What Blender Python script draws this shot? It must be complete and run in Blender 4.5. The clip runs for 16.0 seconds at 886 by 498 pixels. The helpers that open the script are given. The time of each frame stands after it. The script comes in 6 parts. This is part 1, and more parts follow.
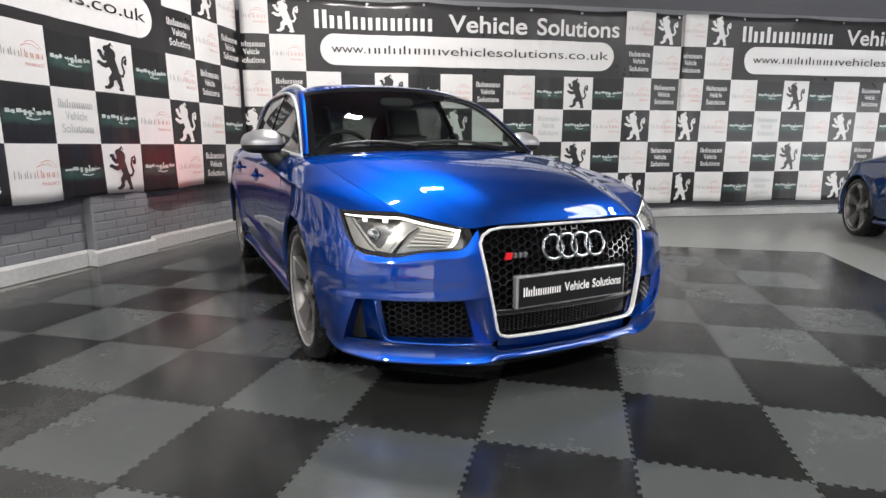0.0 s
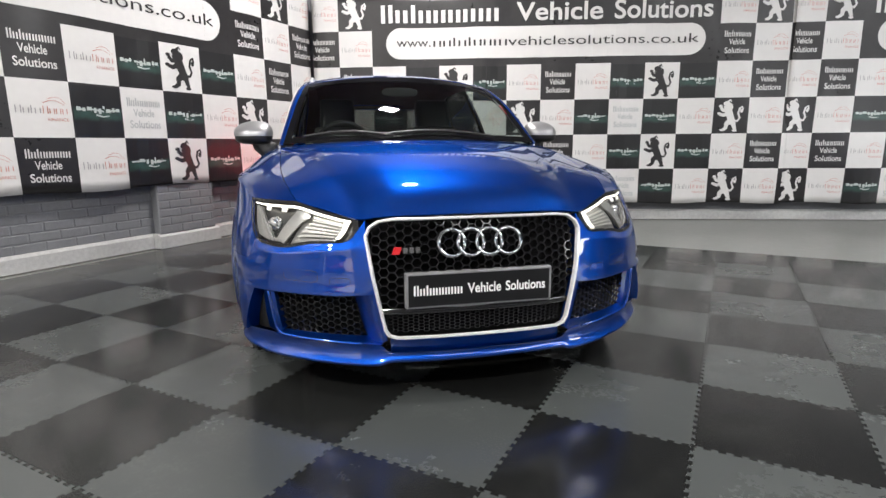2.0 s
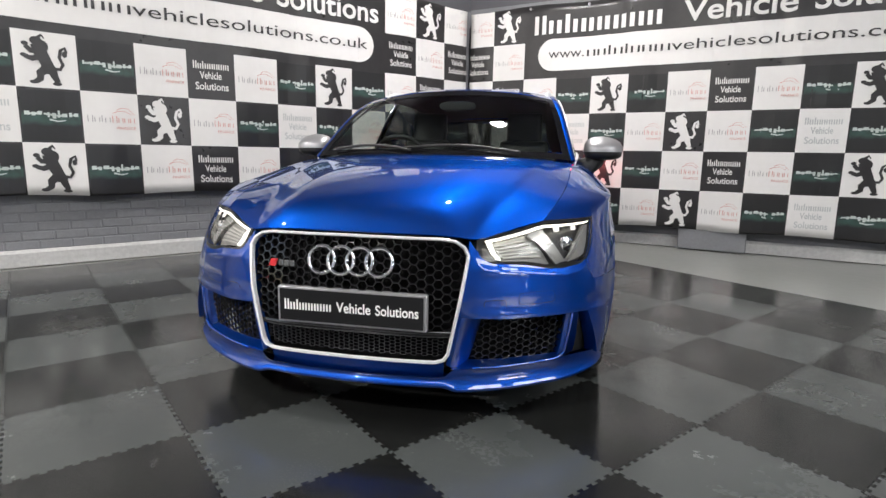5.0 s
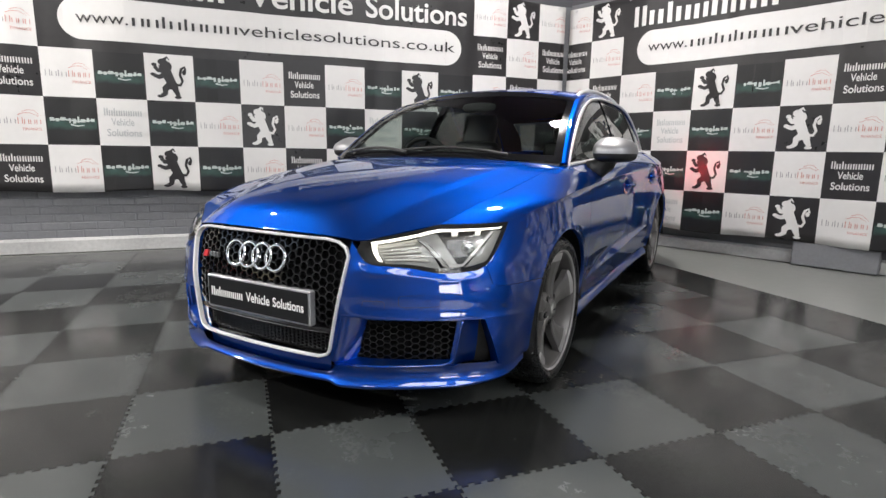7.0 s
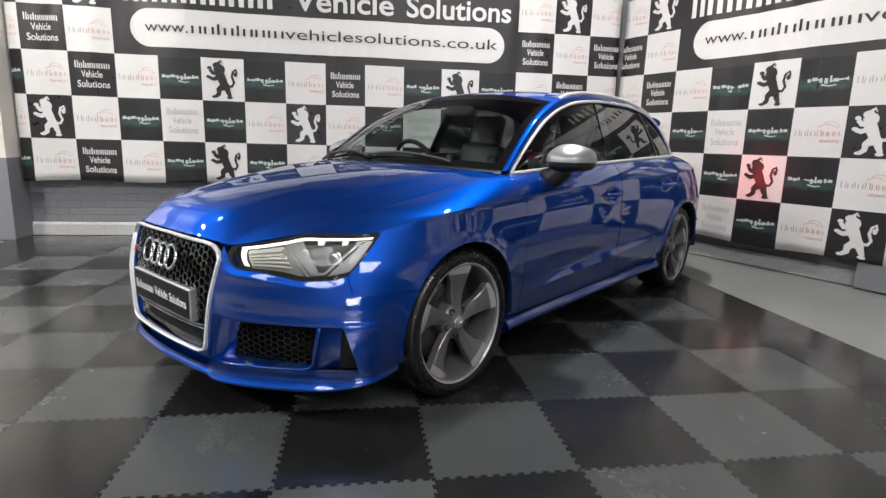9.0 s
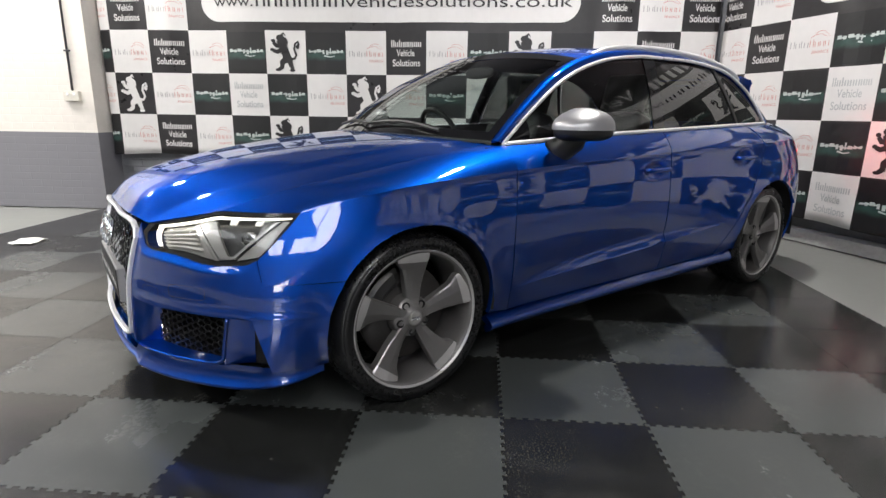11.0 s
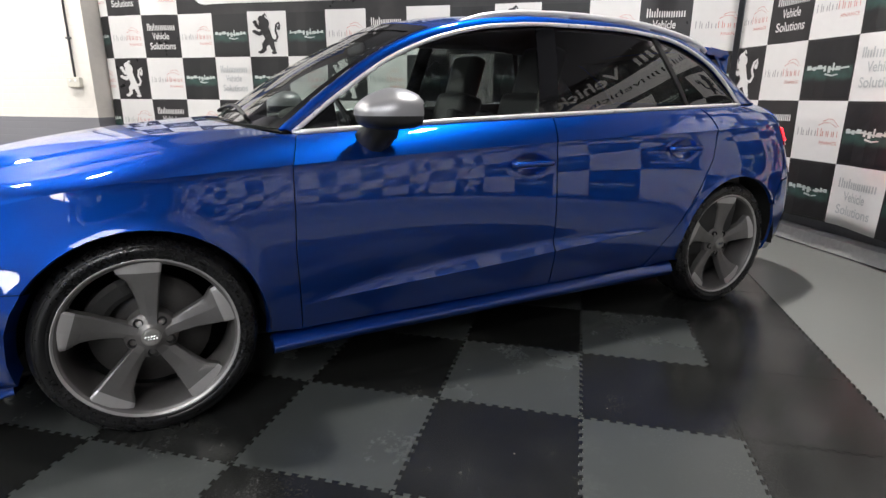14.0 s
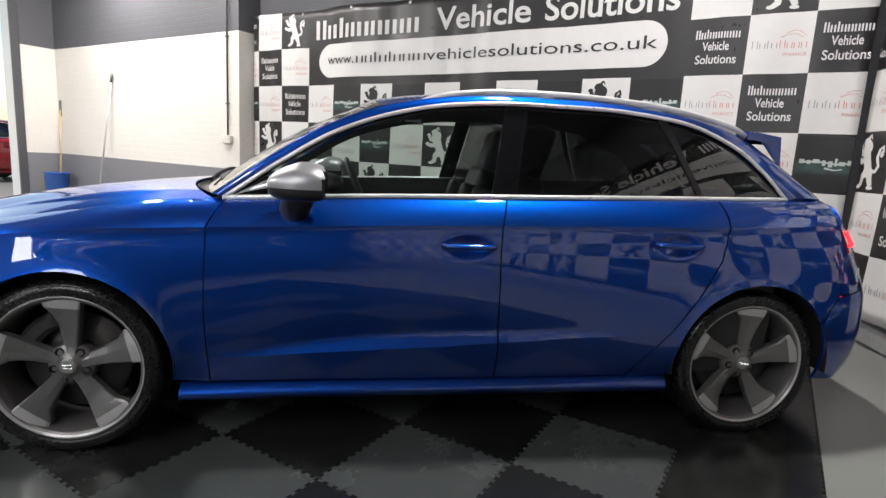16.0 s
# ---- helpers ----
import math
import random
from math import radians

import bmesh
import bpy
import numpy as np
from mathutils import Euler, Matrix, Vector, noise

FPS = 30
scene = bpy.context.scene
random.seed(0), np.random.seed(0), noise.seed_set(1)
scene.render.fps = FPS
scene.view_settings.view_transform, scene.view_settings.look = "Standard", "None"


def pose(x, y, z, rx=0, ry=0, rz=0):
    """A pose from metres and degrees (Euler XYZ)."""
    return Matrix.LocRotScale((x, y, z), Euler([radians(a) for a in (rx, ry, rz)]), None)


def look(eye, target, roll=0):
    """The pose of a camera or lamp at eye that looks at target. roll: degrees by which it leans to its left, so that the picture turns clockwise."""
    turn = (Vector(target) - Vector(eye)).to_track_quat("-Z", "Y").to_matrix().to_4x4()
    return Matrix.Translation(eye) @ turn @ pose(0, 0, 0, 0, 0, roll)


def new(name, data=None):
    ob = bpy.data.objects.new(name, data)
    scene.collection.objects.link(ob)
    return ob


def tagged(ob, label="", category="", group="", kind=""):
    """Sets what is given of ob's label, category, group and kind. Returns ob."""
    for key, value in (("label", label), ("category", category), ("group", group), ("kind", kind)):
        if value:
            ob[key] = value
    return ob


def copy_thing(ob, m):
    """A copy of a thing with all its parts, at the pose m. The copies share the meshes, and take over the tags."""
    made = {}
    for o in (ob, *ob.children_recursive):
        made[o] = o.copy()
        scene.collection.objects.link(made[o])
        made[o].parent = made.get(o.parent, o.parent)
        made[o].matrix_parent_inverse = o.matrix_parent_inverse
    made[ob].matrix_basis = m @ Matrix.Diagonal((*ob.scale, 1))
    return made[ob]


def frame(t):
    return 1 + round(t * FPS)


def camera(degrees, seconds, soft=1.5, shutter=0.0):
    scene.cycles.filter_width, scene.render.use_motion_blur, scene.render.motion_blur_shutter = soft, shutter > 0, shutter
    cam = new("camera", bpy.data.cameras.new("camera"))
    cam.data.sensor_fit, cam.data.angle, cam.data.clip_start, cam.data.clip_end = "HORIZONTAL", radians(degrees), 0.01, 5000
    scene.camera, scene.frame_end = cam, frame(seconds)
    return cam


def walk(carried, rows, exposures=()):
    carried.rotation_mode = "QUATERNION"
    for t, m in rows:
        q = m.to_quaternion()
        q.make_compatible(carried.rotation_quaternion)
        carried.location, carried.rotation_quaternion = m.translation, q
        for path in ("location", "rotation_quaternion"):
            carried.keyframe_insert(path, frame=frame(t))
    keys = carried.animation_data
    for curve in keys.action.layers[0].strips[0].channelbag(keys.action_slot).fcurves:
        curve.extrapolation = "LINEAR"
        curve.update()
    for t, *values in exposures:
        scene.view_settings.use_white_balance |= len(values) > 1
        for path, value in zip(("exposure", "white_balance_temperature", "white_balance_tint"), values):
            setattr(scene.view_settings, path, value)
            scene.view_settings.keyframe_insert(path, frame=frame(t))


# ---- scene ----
cam = camera(77.9, 16.0)
PATH = [
    (0, (0.037, 0.018, 0.972), (-0.432, 1.927, 0.603), -0.1),
    (0.5, (0.233, 0.107, 0.961), (-0.38, 1.974, 0.59), -0.4),
    (1, (0.475, 0.193, 0.948), (-0.29, 2.003, 0.576), -0.7),
    (1.5, (0.625, 0.3, 0.943), (-0.231, 2.069, 0.574), -0.4),
    (2, (0.781, 0.45, 0.929), (-0.127, 2.192, 0.552), -0.4),
    (2.5, (0.973, 0.582, 0.932), (-0.077, 2.24, 0.551), -0.0),
    (3, (1.164, 0.706, 0.944), (-0.063, 2.238, 0.556), -0.4),
    (3.5, (1.278, 0.844, 0.937), (-0.053, 2.284, 0.544), 0.2),
    (4, (1.378, 0.982, 0.94), (-0.044, 2.333, 0.548), 0.8),
    (4.2, (1.431, 1.042, 0.937), (-0.027, 2.358, 0.561), 0.8),
    (6.3, (1.94, 1.843, 0.977), (0.19, 2.747, 0.633), 0.9),
    (6.5, (1.984, 1.925, 0.969), (0.195, 2.75, 0.625), 0.8),
    (7, (2.108, 2.126, 0.974), (0.261, 2.811, 0.627), 0.8),
    (7.5, (2.166, 2.311, 0.984), (0.282, 2.866, 0.612), 0.8),
    (8, (2.211, 2.505, 1.007), (0.31, 2.985, 0.611), 0.9),
    (8.5, (2.285, 2.749, 1.037), (0.361, 3.14, 0.652), 1.1),
    (9, (2.312, 2.967, 1.058), (0.37, 3.258, 0.677), 1.6),
    (9.5, (2.244, 3.145, 1.049), (0.286, 3.267, 0.659), 1.4),
    (9.7, (2.216, 3.201, 1.047), (0.256, 3.26, 0.654), 1.6),
    (11.8, (1.817, 3.814, 1.027), (-0.103, 3.619, 0.5), 0.1),
    (12, (1.773, 3.86, 1.025), (-0.138, 3.661, 0.472), 0.1),
    (12.5, (1.682, 4.048, 1.018), (-0.212, 3.735, 0.457), -0.7),
    (13, (1.597, 4.27, 1.01), (-0.296, 3.927, 0.464), -0.7),
    (13.5, (1.516, 4.427, 1.017), (-0.363, 4.006, 0.477), -0.1),
    (14, (1.44, 4.619, 1.042), (-0.432, 4.165, 0.505), 0.3),
    (14.5, (1.384, 4.898, 1.055), (-0.493, 4.408, 0.565), 1.3),
    (15, (1.269, 5.075, 1.06), (-0.574, 4.439, 0.617), 3.1),
    (15.5, (1.121, 5.223, 1.074), (-0.678, 4.444, 0.68), 3.5),
    (16, (1.013, 5.415, 1.116), (-0.673, 4.392, 0.78), 3.2),
]
walk(cam, [(t, look(eye, target, roll)) for t, eye, target, roll in PATH],
     [(0, 0.38), (4, 0.38), (6.5, 0.26), (9, 0.18), (12.5, 0.26), (14.5, 0.30), (16, 0.10)])

# ---- world and lights ----
world = bpy.data.worlds.new("world")
scene.world = world
world.use_nodes = True
wn = world.node_tree.nodes
sky = wn.new("ShaderNodeTexSky")
sky.sky_type, sky.sun_disc, sky.sun_elevation, sky.sun_rotation = "NISHITA", False, radians(38), radians(160)
wn["Background"].inputs["Strength"].default_value = 0.15
world.node_tree.links.new(sky.outputs[0], wn["Background"].inputs["Color"])
sun = new("sun", bpy.data.lights.new("sun", "SUN"))
sun.data.energy, sun.data.angle, sun.data.color = 4.0, radians(0.5), (1.0, 0.95, 0.88)
sun.matrix_world = look((-3, -14, 11), (-2, -9, 0))
CEILING = 4.1
# ceiling panels, none in view: centre x, y, size along x, size along y, watts
PANELS_AND_FILL = [
    (-1.75, 4.6, 0.26, 0.20, 138), (-2.3, -0.3, 0.24, 0.24, 100), (-2.8, -2.6, 0.28, 0.22, 175),
    # fourth: strengthened to fill the floor; last: a fill added for wing and floor
    (1.6, -2.4, 0.13, 0.13, 345), (3.8, 5.0, 0.25, 0.5, 75),
]
for lx, ly, sx, sy, watts in PANELS_AND_FILL:
    lamp = new("panel_lamp", bpy.data.lights.new("panel_lamp", "AREA"))
    lamp.data.shape, lamp.data.size, lamp.data.size_y = "RECTANGLE", sx, sy
    lamp.data.energy, lamp.data.color = watts, (1.0, 0.96, 0.925)
    lamp.matrix_world = pose(lx, ly, CEILING - 0.075)

CAR_AT = Matrix.Translation((-0.520, 2.820, 0)) @ Matrix.Rotation(radians(-49.8), 4, "Z")
for side, goal, watts, cone in ((0.745, (-2.27, 6.49, 0.85), 0.36, 60), (-0.745, (-3.78, 4.6, 0.75), 0.40, 110)):
    glow = new("tail_lamp_glow", bpy.data.lights.new("tail_lamp_glow", "AREA"))
    glow.data.shape, glow.data.size, glow.data.size_y, glow.data.energy, glow.data.color = "RECTANGLE", 0.14, 0.07, watts, (1.0, 0.02, 0.03)
    glow.data.spread = radians(cone)
    glow.matrix_world = look(CAR_AT @ Vector((-3.27, side, 0.85)), goal)

# ---- materials ----
def surface(name, base, rough=0.6, metal=0.0, var=0.12, scale=6.0, bump=0.0, bump_scale=80.0, coat=0.0, coat_rough=0.03,
            emit=None, strength=0.0, other=None, rough_var=0.1, alpha=1.0, transmission=0.0, ior=1.45, spec=0.5, speck=None, each=0.0):
    """A procedural surface: base colour mottled at two scales, uneven gloss, fine relief."""
    m = bpy.data.materials.new(name)
    m.use_nodes = True
    n, link = m.node_tree.nodes, m.node_tree.links.new
    p = n["Principled BSDF"]
    p.inputs["Roughness"].default_value, p.inputs["Metallic"].default_value = rough, metal
    p.inputs["Coat Weight"].default_value, p.inputs["Coat Roughness"].default_value = coat, coat_rough
    p.inputs["Transmission Weight"].default_value, p.inputs["IOR"].default_value = transmission, ior
    p.inputs["Specular IOR Level"].default_value = spec
    p.inputs["Base Color"].default_value = (*base, 1)
    if emit:
        p.inputs["Emission Color"].default_value, p.inputs["Emission Strength"].default_value = (*emit, 1), strength
    if var or other or rough_var or bump:
        where = n.new("ShaderNodeNewGeometry").outputs["Position"]
        large, fine = n.new("ShaderNodeTexNoise"), n.new("ShaderNodeTexNoise")
        for node, sc, detail in ((large, scale * 0.35, 4), (fine, scale * 6, 6)):
            node.inputs["Scale"].default_value, node.inputs["Detail"].default_value = sc, detail
            link(where, node.inputs["Vector"])
        both = n.new("ShaderNodeMath")
        both.operation = "MULTIPLY_ADD"
        both.inputs[1].default_value = 0.5
        link(fine.outputs[0], both.inputs[0])
        half = n.new("ShaderNodeMath")
        half.operation = "MULTIPLY"
        half.inputs[1].default_value = 0.5
        link(large.outputs[0], half.inputs[0])
        link(half.outputs[0], both.inputs[2])
        if var or other:
            ramp = n.new("ShaderNodeValToRGB")
            low = other or tuple(c * (1 - var) for c in base)
            high = base if other else tuple(min(1, c * (1 + var)) for c in base)
            ramp.color_ramp.elements[0].position, ramp.color_ramp.elements[1].position = 0.30, 0.70
            ramp.color_ramp.elements[0].color, ramp.color_ramp.elements[1].color = (*low, 1), (*high, 1)
            link(both.outputs[0], ramp.inputs[0])
            link(ramp.outputs[0], p.inputs["Base Color"])
            if speck:
                dust, cut, blend = n.new("ShaderNodeTexNoise"), n.new("ShaderNodeMapRange"), n.new("ShaderNodeMix")
                dust.inputs["Scale"].default_value, dust.inputs["Detail"].default_value = speck[2], 5
                link(where, dust.inputs["Vector"])
                cut.inputs["From Min"].default_value, cut.inputs["From Max"].default_value = speck[1], speck[1] + 0.10
                link(dust.outputs[0], cut.inputs[0])
                blend.data_type = "RGBA"
                link(cut.outputs[0], blend.inputs[0])
                link(ramp.outputs[0], blend.inputs[6])
                blend.inputs[7].default_value = (*speck[0], 1)
                last = blend.outputs[2]
                if each:
                    own, tone, times = n.new("ShaderNodeObjectInfo"), n.new("ShaderNodeMapRange"), n.new("ShaderNodeMix")
                    tone.inputs["To Min"].default_value, tone.inputs["To Max"].default_value = 1 - each, 1 + each
                    link(own.outputs["Random"], tone.inputs[0])
                    times.data_type, times.blend_type = "RGBA", "MULTIPLY"
                    times.inputs[0].default_value = 1.0
                    link(last, times.inputs[6])
                    link(tone.outputs[0], times.inputs[7])
                    last = times.outputs[2]
                link(last, p.inputs["Base Color"])
        if rough_var:
            spread = n.new("ShaderNodeMapRange")
            spread.inputs["From Min"].default_value, spread.inputs["From Max"].default_value = 0.35, 0.65
            spread.inputs["To Min"].default_value = max(0.02, rough * (1 - rough_var))
            spread.inputs["To Max"].default_value = min(1, rough * (1 + rough_var))
            link(both.outputs[0], spread.inputs[0])
            link(spread.outputs[0], p.inputs["Roughness"])
        if bump:
            grain, relief = n.new("ShaderNodeTexNoise"), n.new("ShaderNodeBump")
            grain.inputs["Scale"].default_value, grain.inputs["Detail"].default_value = bump_scale, 4
            link(where, grain.inputs["Vector"])
            relief.inputs["Strength"].default_value, relief.inputs["Distance"].default_value = bump, 0.01
            link(grain.outputs[0], relief.inputs["Height"])
            link(relief.outputs[0], p.inputs["Normal"])
    return m


def bricked(name, base, rough=0.7, course=0.075, length=0.225, axis="Y"):
    """Painted brickwork of a far wall: joints as relief, paint mottled."""
    m = surface(name, base, rough, var=0.06, scale=3, rough_var=0.15)
    n, link = m.node_tree.nodes, m.node_tree.links.new
    sep, com, brick, relief = (n.new("ShaderNode" + k) for k in ("SeparateXYZ", "CombineXYZ", "TexBrick", "Bump"))
    link(n.new("ShaderNodeNewGeometry").outputs["Position"], sep.inputs[0])
    link(sep.outputs[axis], com.inputs["X"])
    link(sep.outputs["Z"], com.inputs["Y"])
    link(com.outputs[0], brick.inputs["Vector"])
    brick.inputs["Scale"].default_value = 1.0
    brick.inputs["Brick Width"].default_value, brick.inputs["Row Height"].default_value = length, course
    brick.inputs["Mortar Size"].default_value, brick.inputs["Mortar Smooth"].default_value = 0.006, 0.6
    brick.inputs["Color1"].default_value = brick.inputs["Color2"].default_value = (1, 1, 1, 1)
    brick.inputs["Mortar"].default_value = (0, 0, 0, 1)
    relief.inputs["Strength"].default_value, relief.inputs["Distance"].default_value = 0.22, 0.005
    link(brick.outputs["Color"], relief.inputs["Height"])
    link(relief.outputs[0], n["Principled BSDF"].inputs["Normal"])
    return m


M_CREAM = bricked("cream_painted_brick", (0.62, 0.588, 0.545))
M_CREAM_END = bricked("cream_painted_brick_end", (0.62, 0.588, 0.545), axis="X")
M_BAND = bricked("grey_painted_band", (0.165, 0.165, 0.18))
M_UPPER = bricked("dark_grey_upper_wall", (0.085, 0.085, 0.095))
M_UPPER_X = bricked("dark_grey_upper_wall_end", (0.085, 0.085, 0.095), axis="X")
M_BRICK = surface("grey_painted_brick", (0.180, 0.184, 0.197), 0.5, var=0.12, scale=7, bump=0.25, bump_scale=130)
M_MORTAR = surface("grey_painted_joint", (0.168, 0.172, 0.185), 0.6, var=0.15, bump=0.3)
M_PLINTH = surface("pale_concrete_plinth", (0.41, 0.41, 0.405), 0.6, var=0.2, scale=5, bump=0.2)
M_CONCRETE = surface("painted_concrete_floor", (0.215, 0.222, 0.21), 0.32, var=0.06, scale=2.2, rough_var=0.10)
M_CEILING = surface("dark_ceiling_paint", (0.16, 0.16, 0.17), 0.8, var=0.1)


def tile_vinyl(name, base, smear, rough, each):
    """Vinyl floor tile: clouded with ground-in dirt, unevenly polished, with crumbs of grit and a fine pebbled skin."""
    m = bpy.data.materials.new(name)
    m.use_nodes = True
    n, link = m.node_tree.nodes, m.node_tree.links.new
    p = n["Principled BSDF"]
    where = n.new("ShaderNodeNewGeometry").outputs["Position"]

    def noise(scale, detail, rise=0.6):
        node = n.new("ShaderNodeTexNoise")
        node.inputs["Scale"].default_value, node.inputs["Detail"].default_value, node.inputs["Roughness"].default_value = scale, detail, rise
        link(where, node.inputs["Vector"])
        return node.outputs[0]

    def ranged(value, a, b, to_a, to_b):
        node = n.new("ShaderNodeMapRange")
        node.interpolation_type = "SMOOTHSTEP"
        for key, number in zip(("From Min", "From Max", "To Min", "To Max"), (a, b, to_a, to_b)):
            node.inputs[key].default_value = number
        link(value, node.inputs[0])
        return node.outputs[0]

    def mixed(factor, first, second, kind="MIX"):
        node = n.new("ShaderNodeMix")
        node.data_type, node.blend_type = "RGBA", kind
        for socket, value in zip((0, 6, 7), (factor, first, second)):
            if isinstance(value, (tuple, float)):
                node.inputs[socket].default_value = value
            else:
                link(value, node.inputs[socket])
        return node.outputs[2]

    def maths(kind, first, second):
        node = n.new("ShaderNodeMath")
        node.operation = kind
        for k, value in enumerate((first, second)):
            if isinstance(value, float):
                node.inputs[k].default_value = value
            else:
                link(value, node.inputs[k])
        return node.outputs[0]

    cloud = noise(2.3, 9, 0.68)
    fine = noise(60.0, 6, 0.7)
    dirt = maths("MULTIPLY", ranged(cloud, 0.48, 0.68, 0.0, 1.0), ranged(fine, 0.42, 0.62, 0.25, 1.0))
    colour = mixed(dirt, (*base, 1), (*smear, 1))
    grit = n.new("ShaderNodeTexVoronoi")
    grit.inputs["Scale"].default_value = 9.0
    link(where, grit.inputs["Vector"])
    own = n.new("ShaderNodeSeparateColor")
    link(grit.outputs["Color"], own.inputs[0])
    size = ranged(own.outputs[0], 0.55, 1.0, 0.0, 0.034)
    crumb = maths("LESS_THAN", grit.outputs["Distance"], size)
    colour = mixed(crumb, colour, (0.22, 0.21, 0.19, 1))
    # gritty trodden patches
    patch = ranged(noise(0.75, 5, 0.62), 0.53, 0.66, 0.0, 1.0)
    speck = ranged(noise(140.0, 3, 0.6), 0.54, 0.63, 0.0, 1.0)
    colour = mixed(maths("MULTIPLY", maths("MULTIPLY", patch, speck), 0.32), colour, (0.13, 0.125, 0.115, 1))
    tone = n.new("ShaderNodeObjectInfo").outputs["Random"]
    colour = mixed(1.0, colour, ranged(tone, 0.0, 1.0, 1 - each, 1 + each), "MULTIPLY")
    link(colour, p.inputs["Base Color"])
    worn = ranged(noise(1.1, 6, 0.62), 0.38, 0.66, rough * 0.78, rough * 1.5)
    link(maths("ADD", worn, maths("MULTIPLY", dirt, 0.10)), p.inputs["Roughness"])
    relief = n.new("ShaderNodeBump")
    relief.inputs["Strength"].default_value, relief.inputs["Distance"].default_value = 0.05, 0.006
    link(noise(150.0, 3), relief.inputs["Height"])
    crust = n.new("ShaderNodeBump")
    crust.inputs["Distance"].default_value = 0.008
    link(maths("MULTIPLY", patch, 0.03), crust.inputs["Strength"])
    link(noise(160.0, 4, 0.7), crust.inputs["Height"])
    link(relief.outputs[0], crust.inputs["Normal"])
    link(crust.outputs[0], p.inputs["Normal"])
    return m


M_TILE_D = tile_vinyl("black_vinyl_tile", (0.0115, 0.0120, 0.0116), (0.029, 0.030, 0.028), 0.17, 0.20)
M_TILE_L = tile_vinyl("grey_vinyl_tile", (0.057, 0.0625, 0.061), (0.074, 0.079, 0.076), 0.20, 0.10)
M_VINYL_W = surface("white_banner_vinyl", (0.61, 0.60, 0.59), 0.5, var=0.03, scale=3, rough_var=0.2)
M_VINYL_K = surface("black_banner_vinyl", (0.023, 0.022, 0.023), 0.33, var=0.2, scale=3, rough_var=0.2)
M_INK_MIST = surface("pale_teal_print", (0.42, 0.47, 0.45), 0.5, var=0.25, scale=30)
M_INK_GREY = surface("grey_print", (0.27, 0.27, 0.28), 0.5, var=0.05)
M_INK_PALE = surface("pale_grey_print", (0.40, 0.42, 0.425), 0.5, var=0.05)
M_INK_RED = surface("red_print", (0.52, 0.21, 0.18), 0.5, var=0.05)


def night_print(name):
    """A printed dark picture: a soft teal glow across the middle of a black ground, broken up by noise."""
    m = surface(name, (0.012, 0.012, 0.013), 0.42, var=0, rough_var=0)
    n, link = m.node_tree.nodes, m.node_tree.links.new
    uv, sep = n.new("ShaderNodeUVMap"), n.new("ShaderNodeSeparateXYZ")
    link(uv.outputs[0], sep.inputs[0])
    band, cloud, glow, ramp = (n.new("ShaderNode" + k) for k in ("MapRange", "TexNoise", "Math", "ValToRGB"))
    off, size = n.new("ShaderNodeMath"), n.new("ShaderNodeMath")
    off.operation, off.inputs[1].default_value = "SUBTRACT", 0.44
    size.operation = "ABSOLUTE"
    link(sep.outputs["Y"], off.inputs[0])
    link(off.outputs[0], size.inputs[0])
    band.interpolation_type = "SMOOTHERSTEP"
    band.inputs["From Min"].default_value, band.inputs["From Max"].default_value = 0.01, 0.20
    band.inputs["To Min"].default_value, band.inputs["To Max"].default_value = 1.0, 0.0
    link(size.outputs[0], band.inputs[0])
    cloud.inputs["Scale"].default_value, cloud.inputs["Detail"].default_value = 5.0, 5
    link(uv.outputs[0], cloud.inputs["Vector"])
    glow.operation = "MULTIPLY"
    link(band.outputs[0], glow.inputs[0])
    link(cloud.outputs[0], glow.inputs[1])
    ramp.color_ramp.elements[0].position, ramp.color_ramp.elements[1].position = 0.12, 0.75
    ramp.color_ramp.elements[0].color, ramp.color_ramp.elements[1].color = (0.012, 0.012, 0.013, 1), (0.035, 0.085, 0.072, 1)
    link(glow.outputs[0], ramp.inputs[0])
    link(ramp.outputs[0], n["Principled BSDF"].inputs["Base Color"])
    return m


M_INK_TEAL = night_print("dark_teal_picture_print")
M_LAMP = surface("lit_diffuser", (0.9, 0.9, 0.9), 0.5, var=0, rough_var=0, emit=(1.0, 0.97, 0.93), strength=12)
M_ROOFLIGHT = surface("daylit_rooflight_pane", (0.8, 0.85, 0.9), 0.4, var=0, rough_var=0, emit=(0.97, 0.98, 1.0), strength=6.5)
M_DAYLIGHT = surface("daylit_frosted_pane", (0.8, 0.85, 0.9), 0.4, var=0, rough_var=0, emit=(0.97, 0.98, 1.0), strength=9.0)
M_WHITE_METAL = surface("white_enamelled_metal", (0.7, 0.7, 0.7), 0.35, var=0.05)
M_GREY_STEEL = surface("dark_painted_steel", (0.06, 0.06, 0.065), 0.45, var=0.15)
M_PLASTIC_W = surface("off_white_plastic", (0.55, 0.53, 0.47), 0.4, var=0.05)
M_BLUE_PLASTIC = surface("blue_plastic", (0.02, 0.08, 0.32), 0.35, var=0.08)
M_RED_PLASTIC = surface("red_plastic", (0.35, 0.02, 0.02), 0.35, var=0.08)
M_WOOD = surface("pale_wood_handle", (0.45, 0.33, 0.18), 0.5, var=0.2)
M_ALU = surface("brushed_aluminium", (0.55, 0.55, 0.56), 0.35, metal=1.0, var=0.05)
M_PAPER = surface("white_paper", (0.75, 0.75, 0.73), 0.7, var=0.04)
M_TARMAC = surface("outdoor_tarmac", (0.06, 0.06, 0.06), 0.85, var=0.25, bump=0.4)


